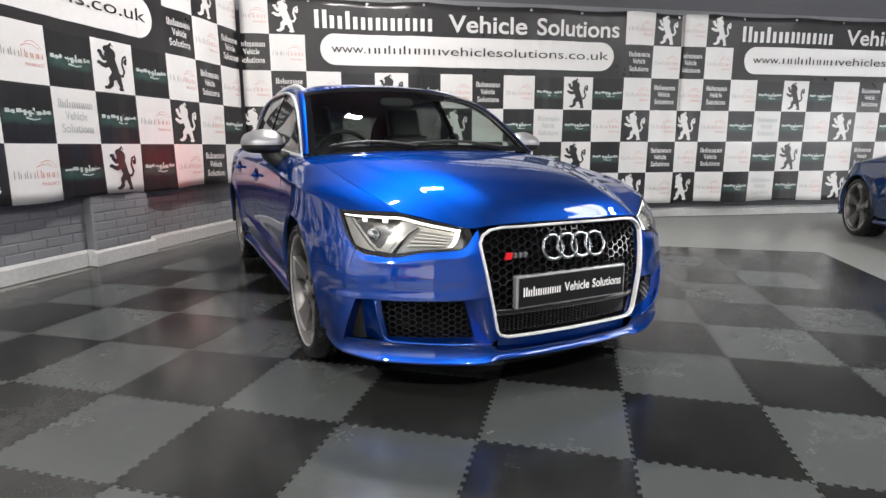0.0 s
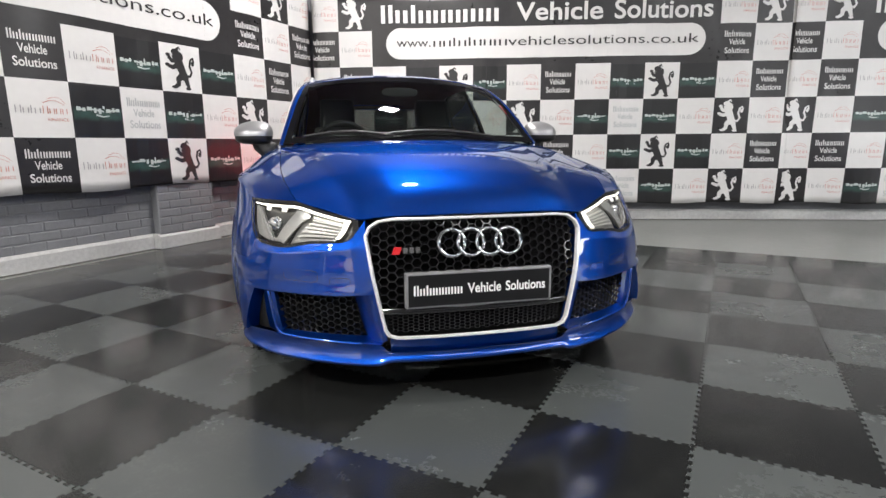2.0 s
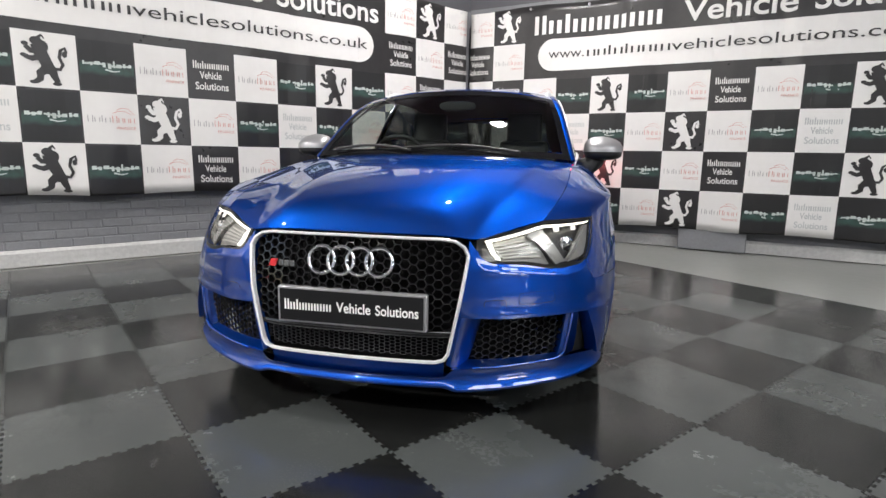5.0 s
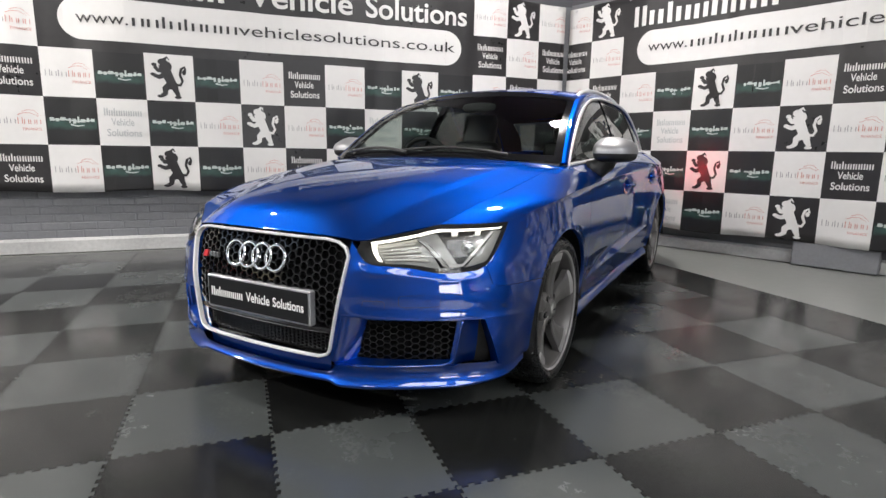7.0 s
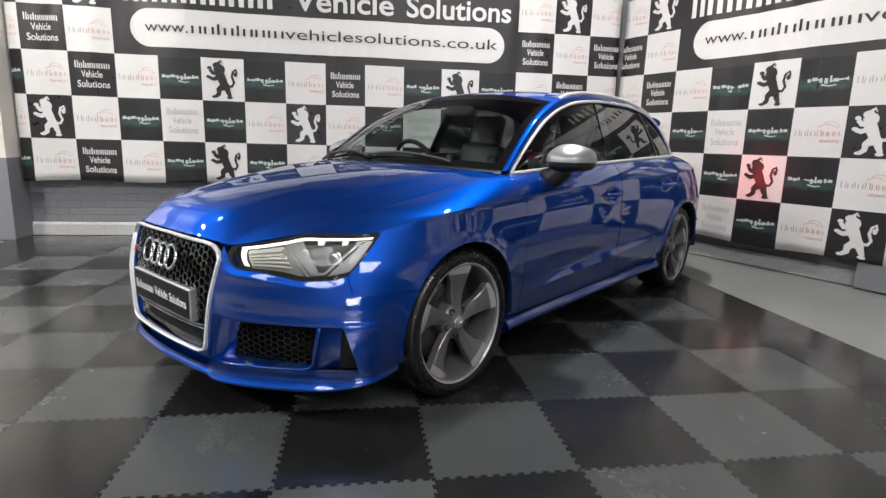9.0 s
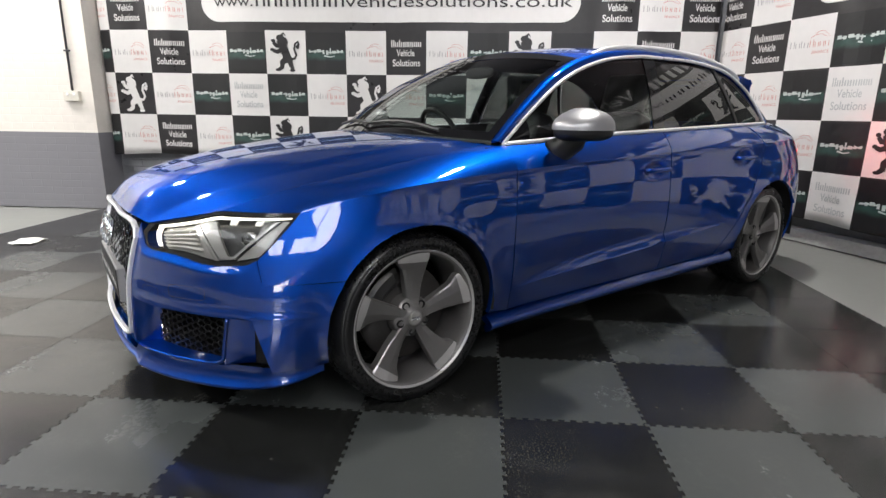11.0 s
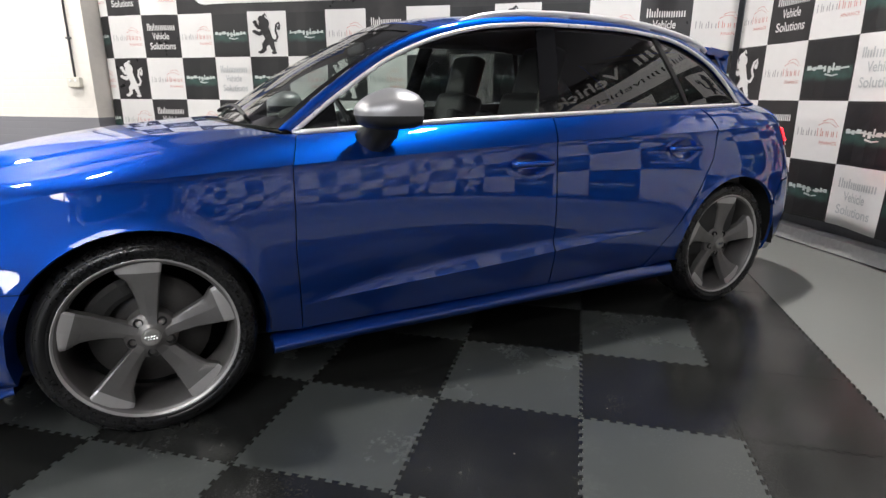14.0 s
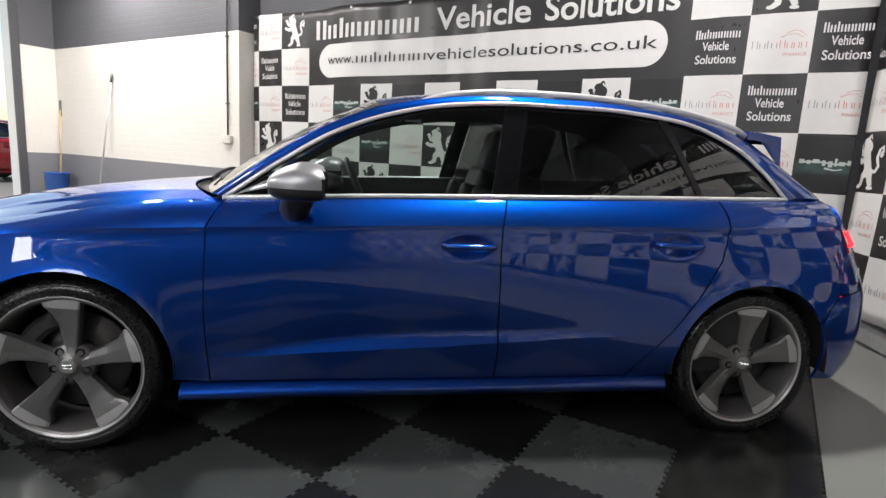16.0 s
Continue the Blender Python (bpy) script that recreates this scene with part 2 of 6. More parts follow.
# ---- building blocks ----
def mesh_of(name, bm, materials, smooth=False):
    me = bpy.data.meshes.new(name)
    bm.to_mesh(me)
    bm.free()
    for m in materials if isinstance(materials, (list, tuple)) else [materials]:
        me.materials.append(m)
    if smooth:
        me.polygons.foreach_set("use_smooth", [True] * len(me.polygons))
    return me


def part(name, bm, material, parent=None, label="", smooth=False):
    ob = new(name, mesh_of(name, bm, material, smooth))
    ob.parent = parent
    return tagged(ob, label)


def thing(name, label, category, group="", kind="", at=None):
    ob = new(name)
    ob.empty_display_size = 0.1
    if at is not None:
        ob.matrix_world = at
    return tagged(ob, label, category, group, kind)


def box_bm(x0, x1, y0, y1, z0, z1, bevel=0.0, segments=1, bm=None):
    bm = bm or bmesh.new()
    made = bmesh.ops.create_cube(bm, size=1.0)
    bmesh.ops.transform(bm, verts=made["verts"], matrix=Matrix.Translation(((x0 + x1) / 2, (y0 + y1) / 2, (z0 + z1) / 2))
                        @ Matrix.Diagonal((x1 - x0, y1 - y0, z1 - z0, 1)))
    if bevel:
        edges = list({e for v in made["verts"] for e in v.link_edges})
        bmesh.ops.bevel(bm, geom=edges, offset=bevel, segments=segments, affect="EDGES", profile=0.7)
    return bm


def tube_bm(points, radius, sides=10, bm=None, radii=None):
    """A round bar along a run of points."""
    bm = bm or bmesh.new()
    pts = [Vector(p) for p in points]
    rings = []
    for i, p in enumerate(pts):
        way = (pts[min(i + 1, len(pts) - 1)] - pts[max(i - 1, 0)]).normalized()
        side = way.cross(Vector((0, 0, 1)) if abs(way.z) < 0.9 else Vector((1, 0, 0))).normalized()
        up = side.cross(way)
        r = radii[i] if radii else radius
        rings.append([bm.verts.new(p + r * (math.cos(a) * side + math.sin(a) * up)) for a in (2 * math.pi * k / sides for k in range(sides))])
    for a, b in zip(rings, rings[1:]):
        for k in range(sides):
            bm.faces.new((a[k], a[(k + 1) % sides], b[(k + 1) % sides], b[k]))
    bm.faces.new(rings[0][::-1])
    bm.faces.new(rings[-1])
    bmesh.ops.recalc_face_normals(bm, faces=bm.faces)
    return bm


def lathe_bm(profile, sides=40, axis="Z", bm=None):
    """A turned form from (radius, height) pairs."""
    bm = bm or bmesh.new()
    turn = {"Z": Matrix(), "Y": Matrix.Rotation(-math.pi / 2, 4, "X"), "X": Matrix.Rotation(math.pi / 2, 4, "Y")}[axis]
    rings = []
    for r, h in profile:
        if r < 1e-6:
            rings.append([bm.verts.new(turn @ Vector((0, 0, h)))])
        else:
            rings.append([bm.verts.new(turn @ Vector((r * math.cos(a), r * math.sin(a), h))) for a in (2 * math.pi * k / sides for k in range(sides))])
    for a, b in zip(rings, rings[1:]):
        for k in range(sides):
            j = (k + 1) % sides
            face = [a[0], b[j], b[k]] if len(a) == 1 else [a[k], a[j], b[0]] if len(b) == 1 else [a[k], a[j], b[j], b[k]]
            bm.faces.new(face)
    return bm

# ---- the setting ----
def slab(name, x0, x1, y0, y1, z0, z1, material, label, category="wall", bevel=0.0):
    ob = part(name, box_bm(x0, x1, y0, y1, z0, z1, bevel), material)
    return tagged(ob, label, category, kind="structure")


LEFT = -3.9                                  # face of the brick wall behind the long banner
CREAM = -3.57                                # face of the cream wall
END = -5.0                                   # face of the end wall with the doorway
BACK_AT, BACK_TURN = Vector((-3.78, 5.836, 0)), radians(23.5)   # banner plane of the skewed wall
BACK = Matrix.Translation(BACK_AT) @ Matrix.Rotation(BACK_TURN, 4, "Z")

slab("floor", -9, 10, -16, 14, -0.16, -0.010, M_CONCRETE, "grey painted concrete workshop floor, glossy and scuffed", "floor")
slab("ceiling", -9, 10, END, 14, CEILING, CEILING + 0.2, M_CEILING, "dark grey painted ceiling", "ceiling")
slab("wall_left", LEFT - 0.25, LEFT, -0.42, 6.2, 0, 2.70, M_MORTAR, "grey painted brick wall behind a long banner")
slab("wall_left_upper", LEFT - 0.25, LEFT, -0.42, 6.2, 2.70, CEILING, M_UPPER, "dark grey painted brick wall above the banner")
slab("wall_cream_lower", CREAM - 0.58, CREAM, END, -0.42, 0, 0.80, M_BAND, "dark grey painted lower band of the brick wall")
slab("wall_cream", CREAM - 0.58, CREAM, END, -0.42, 0.80, 2.47, M_CREAM, "cream painted brick wall")
slab("wall_cream_upper", CREAM - 0.58, CREAM, END, -0.42, 2.47, CEILING, M_UPPER, "dark grey painted upper brick wall")
# end wall with a doorway to the yard
DOOR0, DOOR1, DOOR_H = -2.98, -0.2, 3.4
for x0, x1, tag in ((-9, DOOR0, "west"), (DOOR1, 10, "east")):
    slab("wall_end_lower_" + tag, x0, x1, END - 0.3, END, 0, 0.80, M_BAND, "dark grey painted lower band of the end wall")
    # the east part is unseen, made dark to keep bumper reflections low
    slab("wall_end_" + tag, x0, x1, END - 0.3, END, 0.80, 2.47, M_CREAM_END if tag == "west" else M_UPPER_X, "painted brick end wall")
    slab("wall_end_upper_" + tag, x0, x1, END - 0.3, END, 2.47, CEILING, M_UPPER_X, "dark grey painted upper end wall")
slab("wall_end_lintel", DOOR0, DOOR1, END - 0.3, END, DOOR_H, CEILING, M_UPPER_X, "dark grey painted wall over the doorway")
slab("door_1_jamb", DOOR0 - 0.10, DOOR0 + 0.012, END - 0.03, END + 0.02, 0, DOOR_H, M_GREY_STEEL, "grey painted steel door frame post", "door frame", 0.006)
slab("door_1_lining", DOOR0 + 0.001, DOOR0 + 0.010, END - 0.31, END - 0.031, 0, DOOR_H, M_WHITE_METAL, "white painted lining of the doorway", "door frame", 0.003)
# unseen closing wall, its dark tone chosen to dull reflections in the paint
slab("wall_right", 9.0, 9.3, END, 14, 0, CEILING, M_UPPER, "plain unseen workshop wall, dark to keep reflections low")
slab("wall_far", -9, 10, 13.2, 13.5, 0, CEILING, M_UPPER_X, "plain dark workshop wall")
slab("yard", -14, 14, -40, END - 0.3, -0.2, -0.02, M_TARMAC, "grey tarmac yard outside the doorway", "ground")

# skewed wall behind the second banner, in its own frame: along, out of the wall, up
wall_back = tagged(part("wall_back", box_bm(-0.6, 12.6, 0.16, 0.45, 0, 2.72), M_MORTAR), "grey painted brick wall behind the banners", "wall", kind="structure")
wall_back.matrix_world = BACK
wall_back_upper = tagged(part("wall_back_upper", box_bm(-0.6, 12.6, 0.16, 0.45, 2.72, CEILING), M_UPPER_X), "dark grey painted wall above the banners", "wall", kind="structure")
wall_back_upper.matrix_world = BACK


def plinth_bm(x0, x1, deep, high):
    """A skirting of rendered concrete with a sloped top."""
    bm = bmesh.new()
    prof = [(0, 0), (-deep, 0), (-deep, high * 0.82), (-deep * 0.55, high), (0, high)]
    ends = [[bm.verts.new((x, y, z)) for y, z in prof] for x in (x0, x1)]
    for k in range(len(prof)):
        j = (k + 1) % len(prof)
        bm.faces.new((ends[0][k], ends[0][j], ends[1][j], ends[1][k]))
    bm.faces.new(ends[0][::-1])
    bm.faces.new(ends[1])
    bmesh.ops.recalc_face_normals(bm, faces=bm.faces)
    return bm


LEFT_M = Matrix.Translation((LEFT, 0, 0)) @ Matrix.Rotation(radians(90), 4, "Z")   # along y, wall face at local y = 0
for x0, x1 in ((-0.42, 3.66), (4.27, 5.9)):
    tagged(part("baseboard", plinth_bm(x0, x1, 0.035, 0.135), M_PLINTH), "pale rendered concrete plinth along the brick wall", "plinth", kind="structure").matrix_world = LEFT_M
tagged(part("baseboard", plinth_bm(3.63, 4.30, 0.125, 0.135), M_PLINTH), "pale rendered plinth round the brick pier", "plinth", kind="structure").matrix_world = LEFT_M
pier = tagged(part("trim", box_bm(3.66, 4.27, -0.09, 0.001, 0.12, 2.7, 0.006), M_BRICK), "grey painted brick pier", "pier", kind="structure")
pier.matrix_world = LEFT_M
tagged(part("baseboard", plinth_bm(0.0, 12.4, 0.05, 0.12), M_PLINTH), "pale concrete plinth below the banners", "plinth", kind="structure").matrix_world = BACK @ Matrix.Translation((0, 0.16, 0))
back_pier = tagged(part("trim", box_bm(2.55, 3.2, 0.03, 0.161, 0, 0.6, 0.008), M_BRICK), "grey painted brick pier foot", "pier", kind="structure")
back_pier.matrix_world = BACK
# ---- banners ----
TEXT_CACHE = {}


def lettering(body, weight=0.0):
    """Flat letters of the built-in font, scaled to a unit box: points and faces. weight: how far the strokes are thickened."""
    key = (body, weight)
    if key not in TEXT_CACHE:
        curve = bpy.data.curves.new("lettering", "FONT")
        curve.body, curve.size, curve.resolution_u, curve.offset = body, 1.0, 4, weight
        ob = new("lettering", curve)
        bpy.context.view_layer.update()
        me = bpy.data.meshes.new_from_object(ob.evaluated_get(bpy.context.evaluated_depsgraph_get()))
        co = np.array([v.co[:2] for v in me.vertices])
        low, high = co.min(0), co.max(0)
        faces = [tuple(p.vertices) for p in me.polygons]
        TEXT_CACHE[key] = ((co - low) / (high - low), faces, (high - low)[0] / (high - low)[1])
        bpy.data.objects.remove(ob)
        bpy.data.meshes.remove(me)
        bpy.data.curves.remove(curve)
    return TEXT_CACHE[key]


class Flat:
    """Flat print art: polygons in a plane, later laid onto a surface."""

    def __init__(self):
        self.points, self.faces = [], []

    def poly(self, pts):
        n = len(self.points)
        self.points += list(pts)
        self.faces.append(tuple(range(n, n + len(pts))))
        return self

    def bar(self, x0, x1, y0, y1):
        return self.poly([(x0, y0), (x1, y0), (x1, y1), (x0, y1)])

    def disc(self, x, y, rx, ry, sides=14, turn=0.0):
        c, s = math.cos(turn), math.sin(turn)
        pts = [(rx * math.cos(a), ry * math.sin(a)) for a in (2 * math.pi * k / sides for k in range(sides))]
        return self.poly([(x + c * u - s * v, y + s * u + c * v) for u, v in pts])

    def stroke(self, run, w0, w1):
        run = [Vector(p) for p in run]
        left, right = [], []
        for i, p in enumerate(run):
            way = (run[min(i + 1, len(run) - 1)] - run[max(i - 1, 0)]).normalized()
            w = w0 + (w1 - w0) * i / (len(run) - 1)
            left.append((p.x - way.y * w, p.y + way.x * w))
            right.append((p.x + way.y * w, p.y - way.x * w))
        for i in range(len(run) - 1):
            self.poly([right[i], right[i + 1], left[i + 1], left[i]])
        return self

    def text(self, body, x0, x1, y0, y1, weight=0.0):
        co, faces, _ = lettering(body, weight)
        n = len(self.points)
        self.points += [(x0 + (x1 - x0) * u, y0 + (y1 - y0) * v) for u, v in co]
        self.faces += [tuple(n + k for k in f) for f in faces]
        return self

    def name_bars(self, tall, x0, x1, y0, y1, broad=0.30):
        """A trade name as a row of plain upright bars, one or two to a letter: tall ones where tall holds an l or a C."""
        step = (x1 - x0) / (len(tall) - 0.45 * sum(k in "li" for k in tall))
        x = x0
        for kind in tall:
            top = y1 if kind in "lC" else y0 + (y1 - y0) * 0.70
            if kind in "li":
                self.bar(x + 0.14 * step, x + (0.14 + broad) * step, y0, top)
                x += 0.55 * step
            else:
                self.bar(x + 0.10 * step, x + (0.10 + broad) * step, y0, top)
                self.bar(x + (0.90 - broad) * step, x + 0.90 * step, y0, top)
                x += step
        return self


def emblem():
    """An upright heraldic emblem reduced to plain strokes, in a unit cell."""
    f = Flat()
    f.stroke([(0.39, 0.78), (0.42, 0.64), (0.48, 0.50), (0.53, 0.38)], 0.115, 0.095)
    f.disc(0.37, 0.83, 0.10, 0.075).disc(0.43, 0.74, 0.125, 0.12).disc(0.53, 0.35, 0.115, 0.10, 14, 0.4)
    f.stroke([(0.40, 0.88), (0.46, 0.94), (0.50, 0.88)], 0.035, 0.012)
    f.stroke([(0.38, 0.66), (0.27, 0.65), (0.20, 0.73)], 0.055, 0.040).disc(0.195, 0.765, 0.055, 0.040)
    f.stroke([(0.41, 0.56), (0.28, 0.51), (0.18, 0.545)], 0.055, 0.040).disc(0.165, 0.56, 0.055, 0.038)
    f.stroke([(0.48, 0.34), (0.39, 0.26), (0.385, 0.16), (0.31, 0.105)], 0.080, 0.042).disc(0.285, 0.100, 0.070, 0.034)
    f.stroke([(0.58, 0.33), (0.61, 0.22), (0.66, 0.11)], 0.080, 0.042).disc(0.645, 0.085, 0.075, 0.034)
    f.stroke([(0.60, 0.36), (0.71, 0.35), (0.76, 0.44), (0.71, 0.57), (0.74, 0.70), (0.81, 0.75), (0.83, 0.66)], 0.030, 0.026)
    f.disc(0.80, 0.63, 0.042, 0.055)
    return f


def art(kind):
    """Print of one banner cell: (name, ink, flat art) layers."""
    if kind in ("Lw", "Lk"):
        return [("emblem", M_VINYL_K if kind == "Lw" else M_VINYL_W, emblem())]
    if kind in ("Cw", "Ck"):
        f = Flat().name_bars("Cxlxxxxix", 0.12, 0.88, 0.64, 0.80, 0.27)
        f.text("Vehicle", 0.26, 0.71, 0.43, 0.585, 0.014).text("Solutions", 0.16, 0.85, 0.20, 0.36, 0.014)
        return [("wording", M_INK_PALE if kind == "Cw" else M_VINYL_W, f)]
    if kind == "M":
        grey = Flat().name_bars("Cxlx", 0.07, 0.49, 0.42, 0.55, 0.13)
        red = Flat().name_bars("Cxxx", 0.50, 0.93, 0.42, 0.55, 0.13).text("FINANCE", 0.58, 0.93, 0.29, 0.345)
        red.stroke([(0.52, 0.60), (0.62, 0.645), (0.74, 0.65), (0.88, 0.58)], 0.006, 0.003).stroke([(0.60, 0.67), (0.70, 0.71), (0.80, 0.70), (0.92, 0.59)], 0.005, 0.003)
        return [("wordmark", M_INK_GREY, grey), ("wordmark", M_INK_RED, red)]
    glow = Flat()
    for i in range(4):
        for j in range(4):
            glow.bar(0.03 + 0.235 * i, 0.03 + 0.235 * (i + 1), 0.04 + 0.23 * j, 0.04 + 0.23 * (j + 1))
    white = Flat()
    white.stroke([(0.08, 0.52), (0.36, 0.535), (0.62, 0.50), (0.93, 0.53)], 0.016, 0.014)
    for x, w, low, high in ((0.08, 0.08, 0.50, 0.57), (0.19, 0.06, 0.49, 0.555), (0.28, 0.10, 0.51, 0.575), (0.42, 0.05, 0.47, 0.56), (0.51, 0.06, 0.45, 0.55),
                            (0.60, 0.035, 0.47, 0.60), (0.66, 0.09, 0.48, 0.545), (0.78, 0.05, 0.49, 0.57), (0.86, 0.07, 0.50, 0.56)):
        white.bar(x, x + w, low, high)
    white.stroke([(0.46, 0.43), (0.60, 0.40), (0.72, 0.42)], 0.016, 0.008)
    return [("picture", M_INK_TEAL, glow), ("wordmark", M_INK_MIST, white)]


ROW_A = ("Lw", "m", "M", "Ck", "M", "m")
ROW_B = ("m", "M", "Lk", "M", "m", "Cw")
ROW_U1 = ("m", "M", "Ck", "M", "Ck", "M")
ROW_U2 = ("M", "Ck", "M", "Lk", "M", "Ck")
WHITE = {"Lw", "M", "Cw"}


def banner(frame_m, start, end, first, pitch, cell0, z0, rise, rows, field0, seed, label):
    """A printed vinyl banner. first: a column edge where the pattern's cell cell0 begins; field0: where the dark title field of ten columns begins."""
    rnd = random.Random(seed)
    waves = [(rnd.uniform(0.004, 0.010), rnd.uniform(1.2, 7.0), rnd.uniform(0, 6.3), rnd.uniform(-1.2, 1.2)) for _ in range(7)]
    waves += [(rnd.uniform(0.0012, 0.0028), rnd.uniform(11, 24), rnd.uniform(0, 6.3), rnd.uniform(-5, 5)) for _ in range(6)]
    top = z0 + rise * len(rows)

    def lay(u, z, out):
        hang = sum(a * math.sin(f * u + ph + sl * z) for a, f, ph, sl in waves)
        flutter = 0.012 * math.sin(9 * u + seed) * max(0, 1 - (z - z0) / 0.5) ** 2
        sag = 0.010 * math.sin(5.1 * u + seed) * max(0, 1 - abs(z - z0) / 0.3)
        droop = -0.018 * abs(math.sin(2.3 * (u + 0.3 * seed))) * max(0, 1 - (top - z) / 0.35) ** 2
        return Vector((u, hang + flutter - out, z + sag + droop))

    ob = thing("banner", label, "banner", at=frame_m, group="wall banners")
    n0, n1 = math.floor((start - first) / pitch + 1e-6), math.ceil((end - first) / pitch - 1e-6)
    edges = [max(start, min(end, first + pitch * k)) for k in range(n0, n1 + 1)]
    bm, verts = bmesh.new(), {}
    count = 5

    def vert(c, i, r, j):
        key = (c * count + i, r * count + j)
        if key not in verts:
            u = edges[c] + (edges[c + 1] - edges[c]) * i / count
            verts[key] = bm.verts.new(lay(u, z0 + rise * (r + j / count), 0))
        return verts[key]

    prints = []
    for c in range(len(edges) - 1):
        idx = (n0 + c + cell0) % 6
        mid = (edges[c] + edges[c + 1]) / 2
        for r, row in enumerate(rows):
            titled = r >= len(rows) - 2 and field0 < mid < field0 + 10 * pitch
            kind = "field" if titled else row[idx]
            for i in range(count):
                for j in range(count):
                    f = bm.faces.new((vert(c, i, r, j), vert(c, i + 1, r, j), vert(c, i + 1, r, j + 1), vert(c, i, r, j + 1)))
                    f.material_index = 0 if kind in WHITE else 1
                    f.smooth = True
            if kind != "field" and edges[c + 1] - edges[c] > 0.25 * pitch:
                prints.append((kind, c, r))
    sheet = part("sheet", bm, [M_VINYL_W, M_VINYL_K], ob)
    sheet.modifiers.new("gauge", "SOLIDIFY").thickness = 0.0015

    def print_on(name, ink, flat, x0, w, y0, h, lift=0.003, clip=None):
        pts = [(x0 + w * u, y0 + h * v) for u, v in flat.points]
        if clip:
            pts = [(min(max(u, clip[0]), clip[1]), v) for u, v in pts]
        me = bpy.data.meshes.new(name)
        me.from_pydata([lay(u, v, lift) for u, v in pts], [], flat.faces)
        me.materials.append(ink)
        if name == "picture":
            layer = me.uv_layers.new(name="UVMap")
            for loop in me.loops:
                layer.data[loop.index].uv = flat.points[loop.vertex_index]
        p = new(name, me)
        p.parent = sheet
        if name in ("wordmark", "wording", "title", "web_address"):
            tagged(p, kind="stuff")
        return p

    for kind, c, r in prints:
        whole0 = first + pitch * (n0 + c)
        for n, (name, ink, flat) in enumerate(art(kind)):
            print_on(name, ink, flat, whole0, pitch, z0 + rise * r, rise, 0.003 + 0.0012 * n, (edges[c] + 0.002, edges[c + 1] - 0.002))
    # title and web address
    zt = top - rise * 2
    w = 10 * pitch
    t = Flat().name_bars("Cxlxxxxix", 0.025, 0.378, 0.845 - 0.25, 0.845, 0.28)
    t.text("Vehicle", 0.425, 0.672, 0.845 - 0.25, 0.85, 0.016).text("Solutions", 0.705, 0.978, 0.845 - 0.25, 0.85, 0.016)
    print_on("title", M_VINYL_W, t, field0, w, zt, rise * 2, 0.005)
    pill = Flat()
    ends = 18
    r = 0.215 * rise * 2
    rim = [(4.05 / 4.1 * w - r + r * math.cos(a) - 0.1, r * math.sin(a)) for a in (math.pi * (k / ends - 0.5) for k in range(ends + 1))]
    rim += [(0.17 + r - r * math.cos(a), -r * math.sin(a)) for a in (math.pi * (k / ends - 0.5) for k in range(ends + 1))]
    xs = [0.17 + r + (4.05 / 4.1 * w - 0.27 - 2 * r) * k / 40 for k in range(41)]
    for a, b in zip(xs, xs[1:]):
        for k in range(8):
            pill.bar(a, b, -r + r * k / 4, -r + r * (k + 1) / 4)
    right_end, left_end = rim[: ends + 1], rim[ends + 1:]
    for cap in (right_end, left_end):
        pill.poly(cap)
    print_on("plaque", M_VINYL_W, pill, field0, 1, zt + 0.31 * rise * 2, 1, 0.0055)
    web = Flat().text("www.", 0.075, 0.175, 0.265, 0.345)
    web.name_bars("xxlxlxxix", 0.180, 0.402, 0.265, 0.385, 0.20)
    web.text("vehiclesolutions.co.uk", 0.402, 0.945, 0.262, 0.385)
    print_on("web_address", M_VINYL_K, web, field0, w, zt, rise * 2, 0.0105)
    # eyelets along the top hem
    for k in range(9):
        u = start + 0.1 + (end - start - 0.2) * k / 8
        eye = part("eyelet", lathe_bm([(0.007, 0), (0.014, 0), (0.014, 0.003), (0.007, 0.003)], 12, "Y"), M_ALU, ob)
        eye.matrix_local = Matrix.Translation(lay(u, top - 0.03, 0.006))
    return ob


LEFT_BANNER = Matrix.Translation((-3.78, 0, 0)) @ Matrix.Rotation(radians(90), 4, "Z")
banner(LEFT_BANNER, -0.40, 5.80, 1.356, 0.41, 0, 0.575, 0.42, (ROW_A, ROW_B, ROW_A, ROW_U1, ROW_U2), 0.536, 1,
       "long black and white chequered vinyl banner on the brick wall")
banner(BACK, 0.02, 5.56, 1.53, 0.398, 0, 0.215, 0.405, (ROW_B, ROW_A, ROW_B, ROW_A, ROW_U1, ROW_U2), 0.734, 2,
       "black and white chequered vinyl banner, hung low beside the corner")
banner(BACK @ Matrix.Translation((0, -0.02, 0)), 5.53, 11.7, 5.85, 0.398, 3, 0.215, 0.405, (ROW_B, ROW_A, ROW_B, ROW_A, ROW_U1, ROW_U2), 6.246, 3,
       "black and white chequered vinyl banner overlapping its neighbour")

# ---- lights on the ceiling, one of them an added fill ----
for lx, ly, sx, sy, watts in PANELS_AND_FILL:
    lamp_thing = thing("ceiling_light", "unseen white ceiling light panel with a lit diffuser, placed to light the workshop", "ceiling light", group="ceiling lights", at=pose(lx, ly, CEILING))
    part("frame", box_bm(-sx / 2 - 0.02, sx / 2 + 0.02, -sy / 2 - 0.02, sy / 2 + 0.02, -0.06, 0.0, 0.004), M_WHITE_METAL, lamp_thing)
    part("diffuser", box_bm(-sx / 2, sx / 2, -sy / 2, sy / 2, -0.068, -0.061), M_LAMP, lamp_thing)

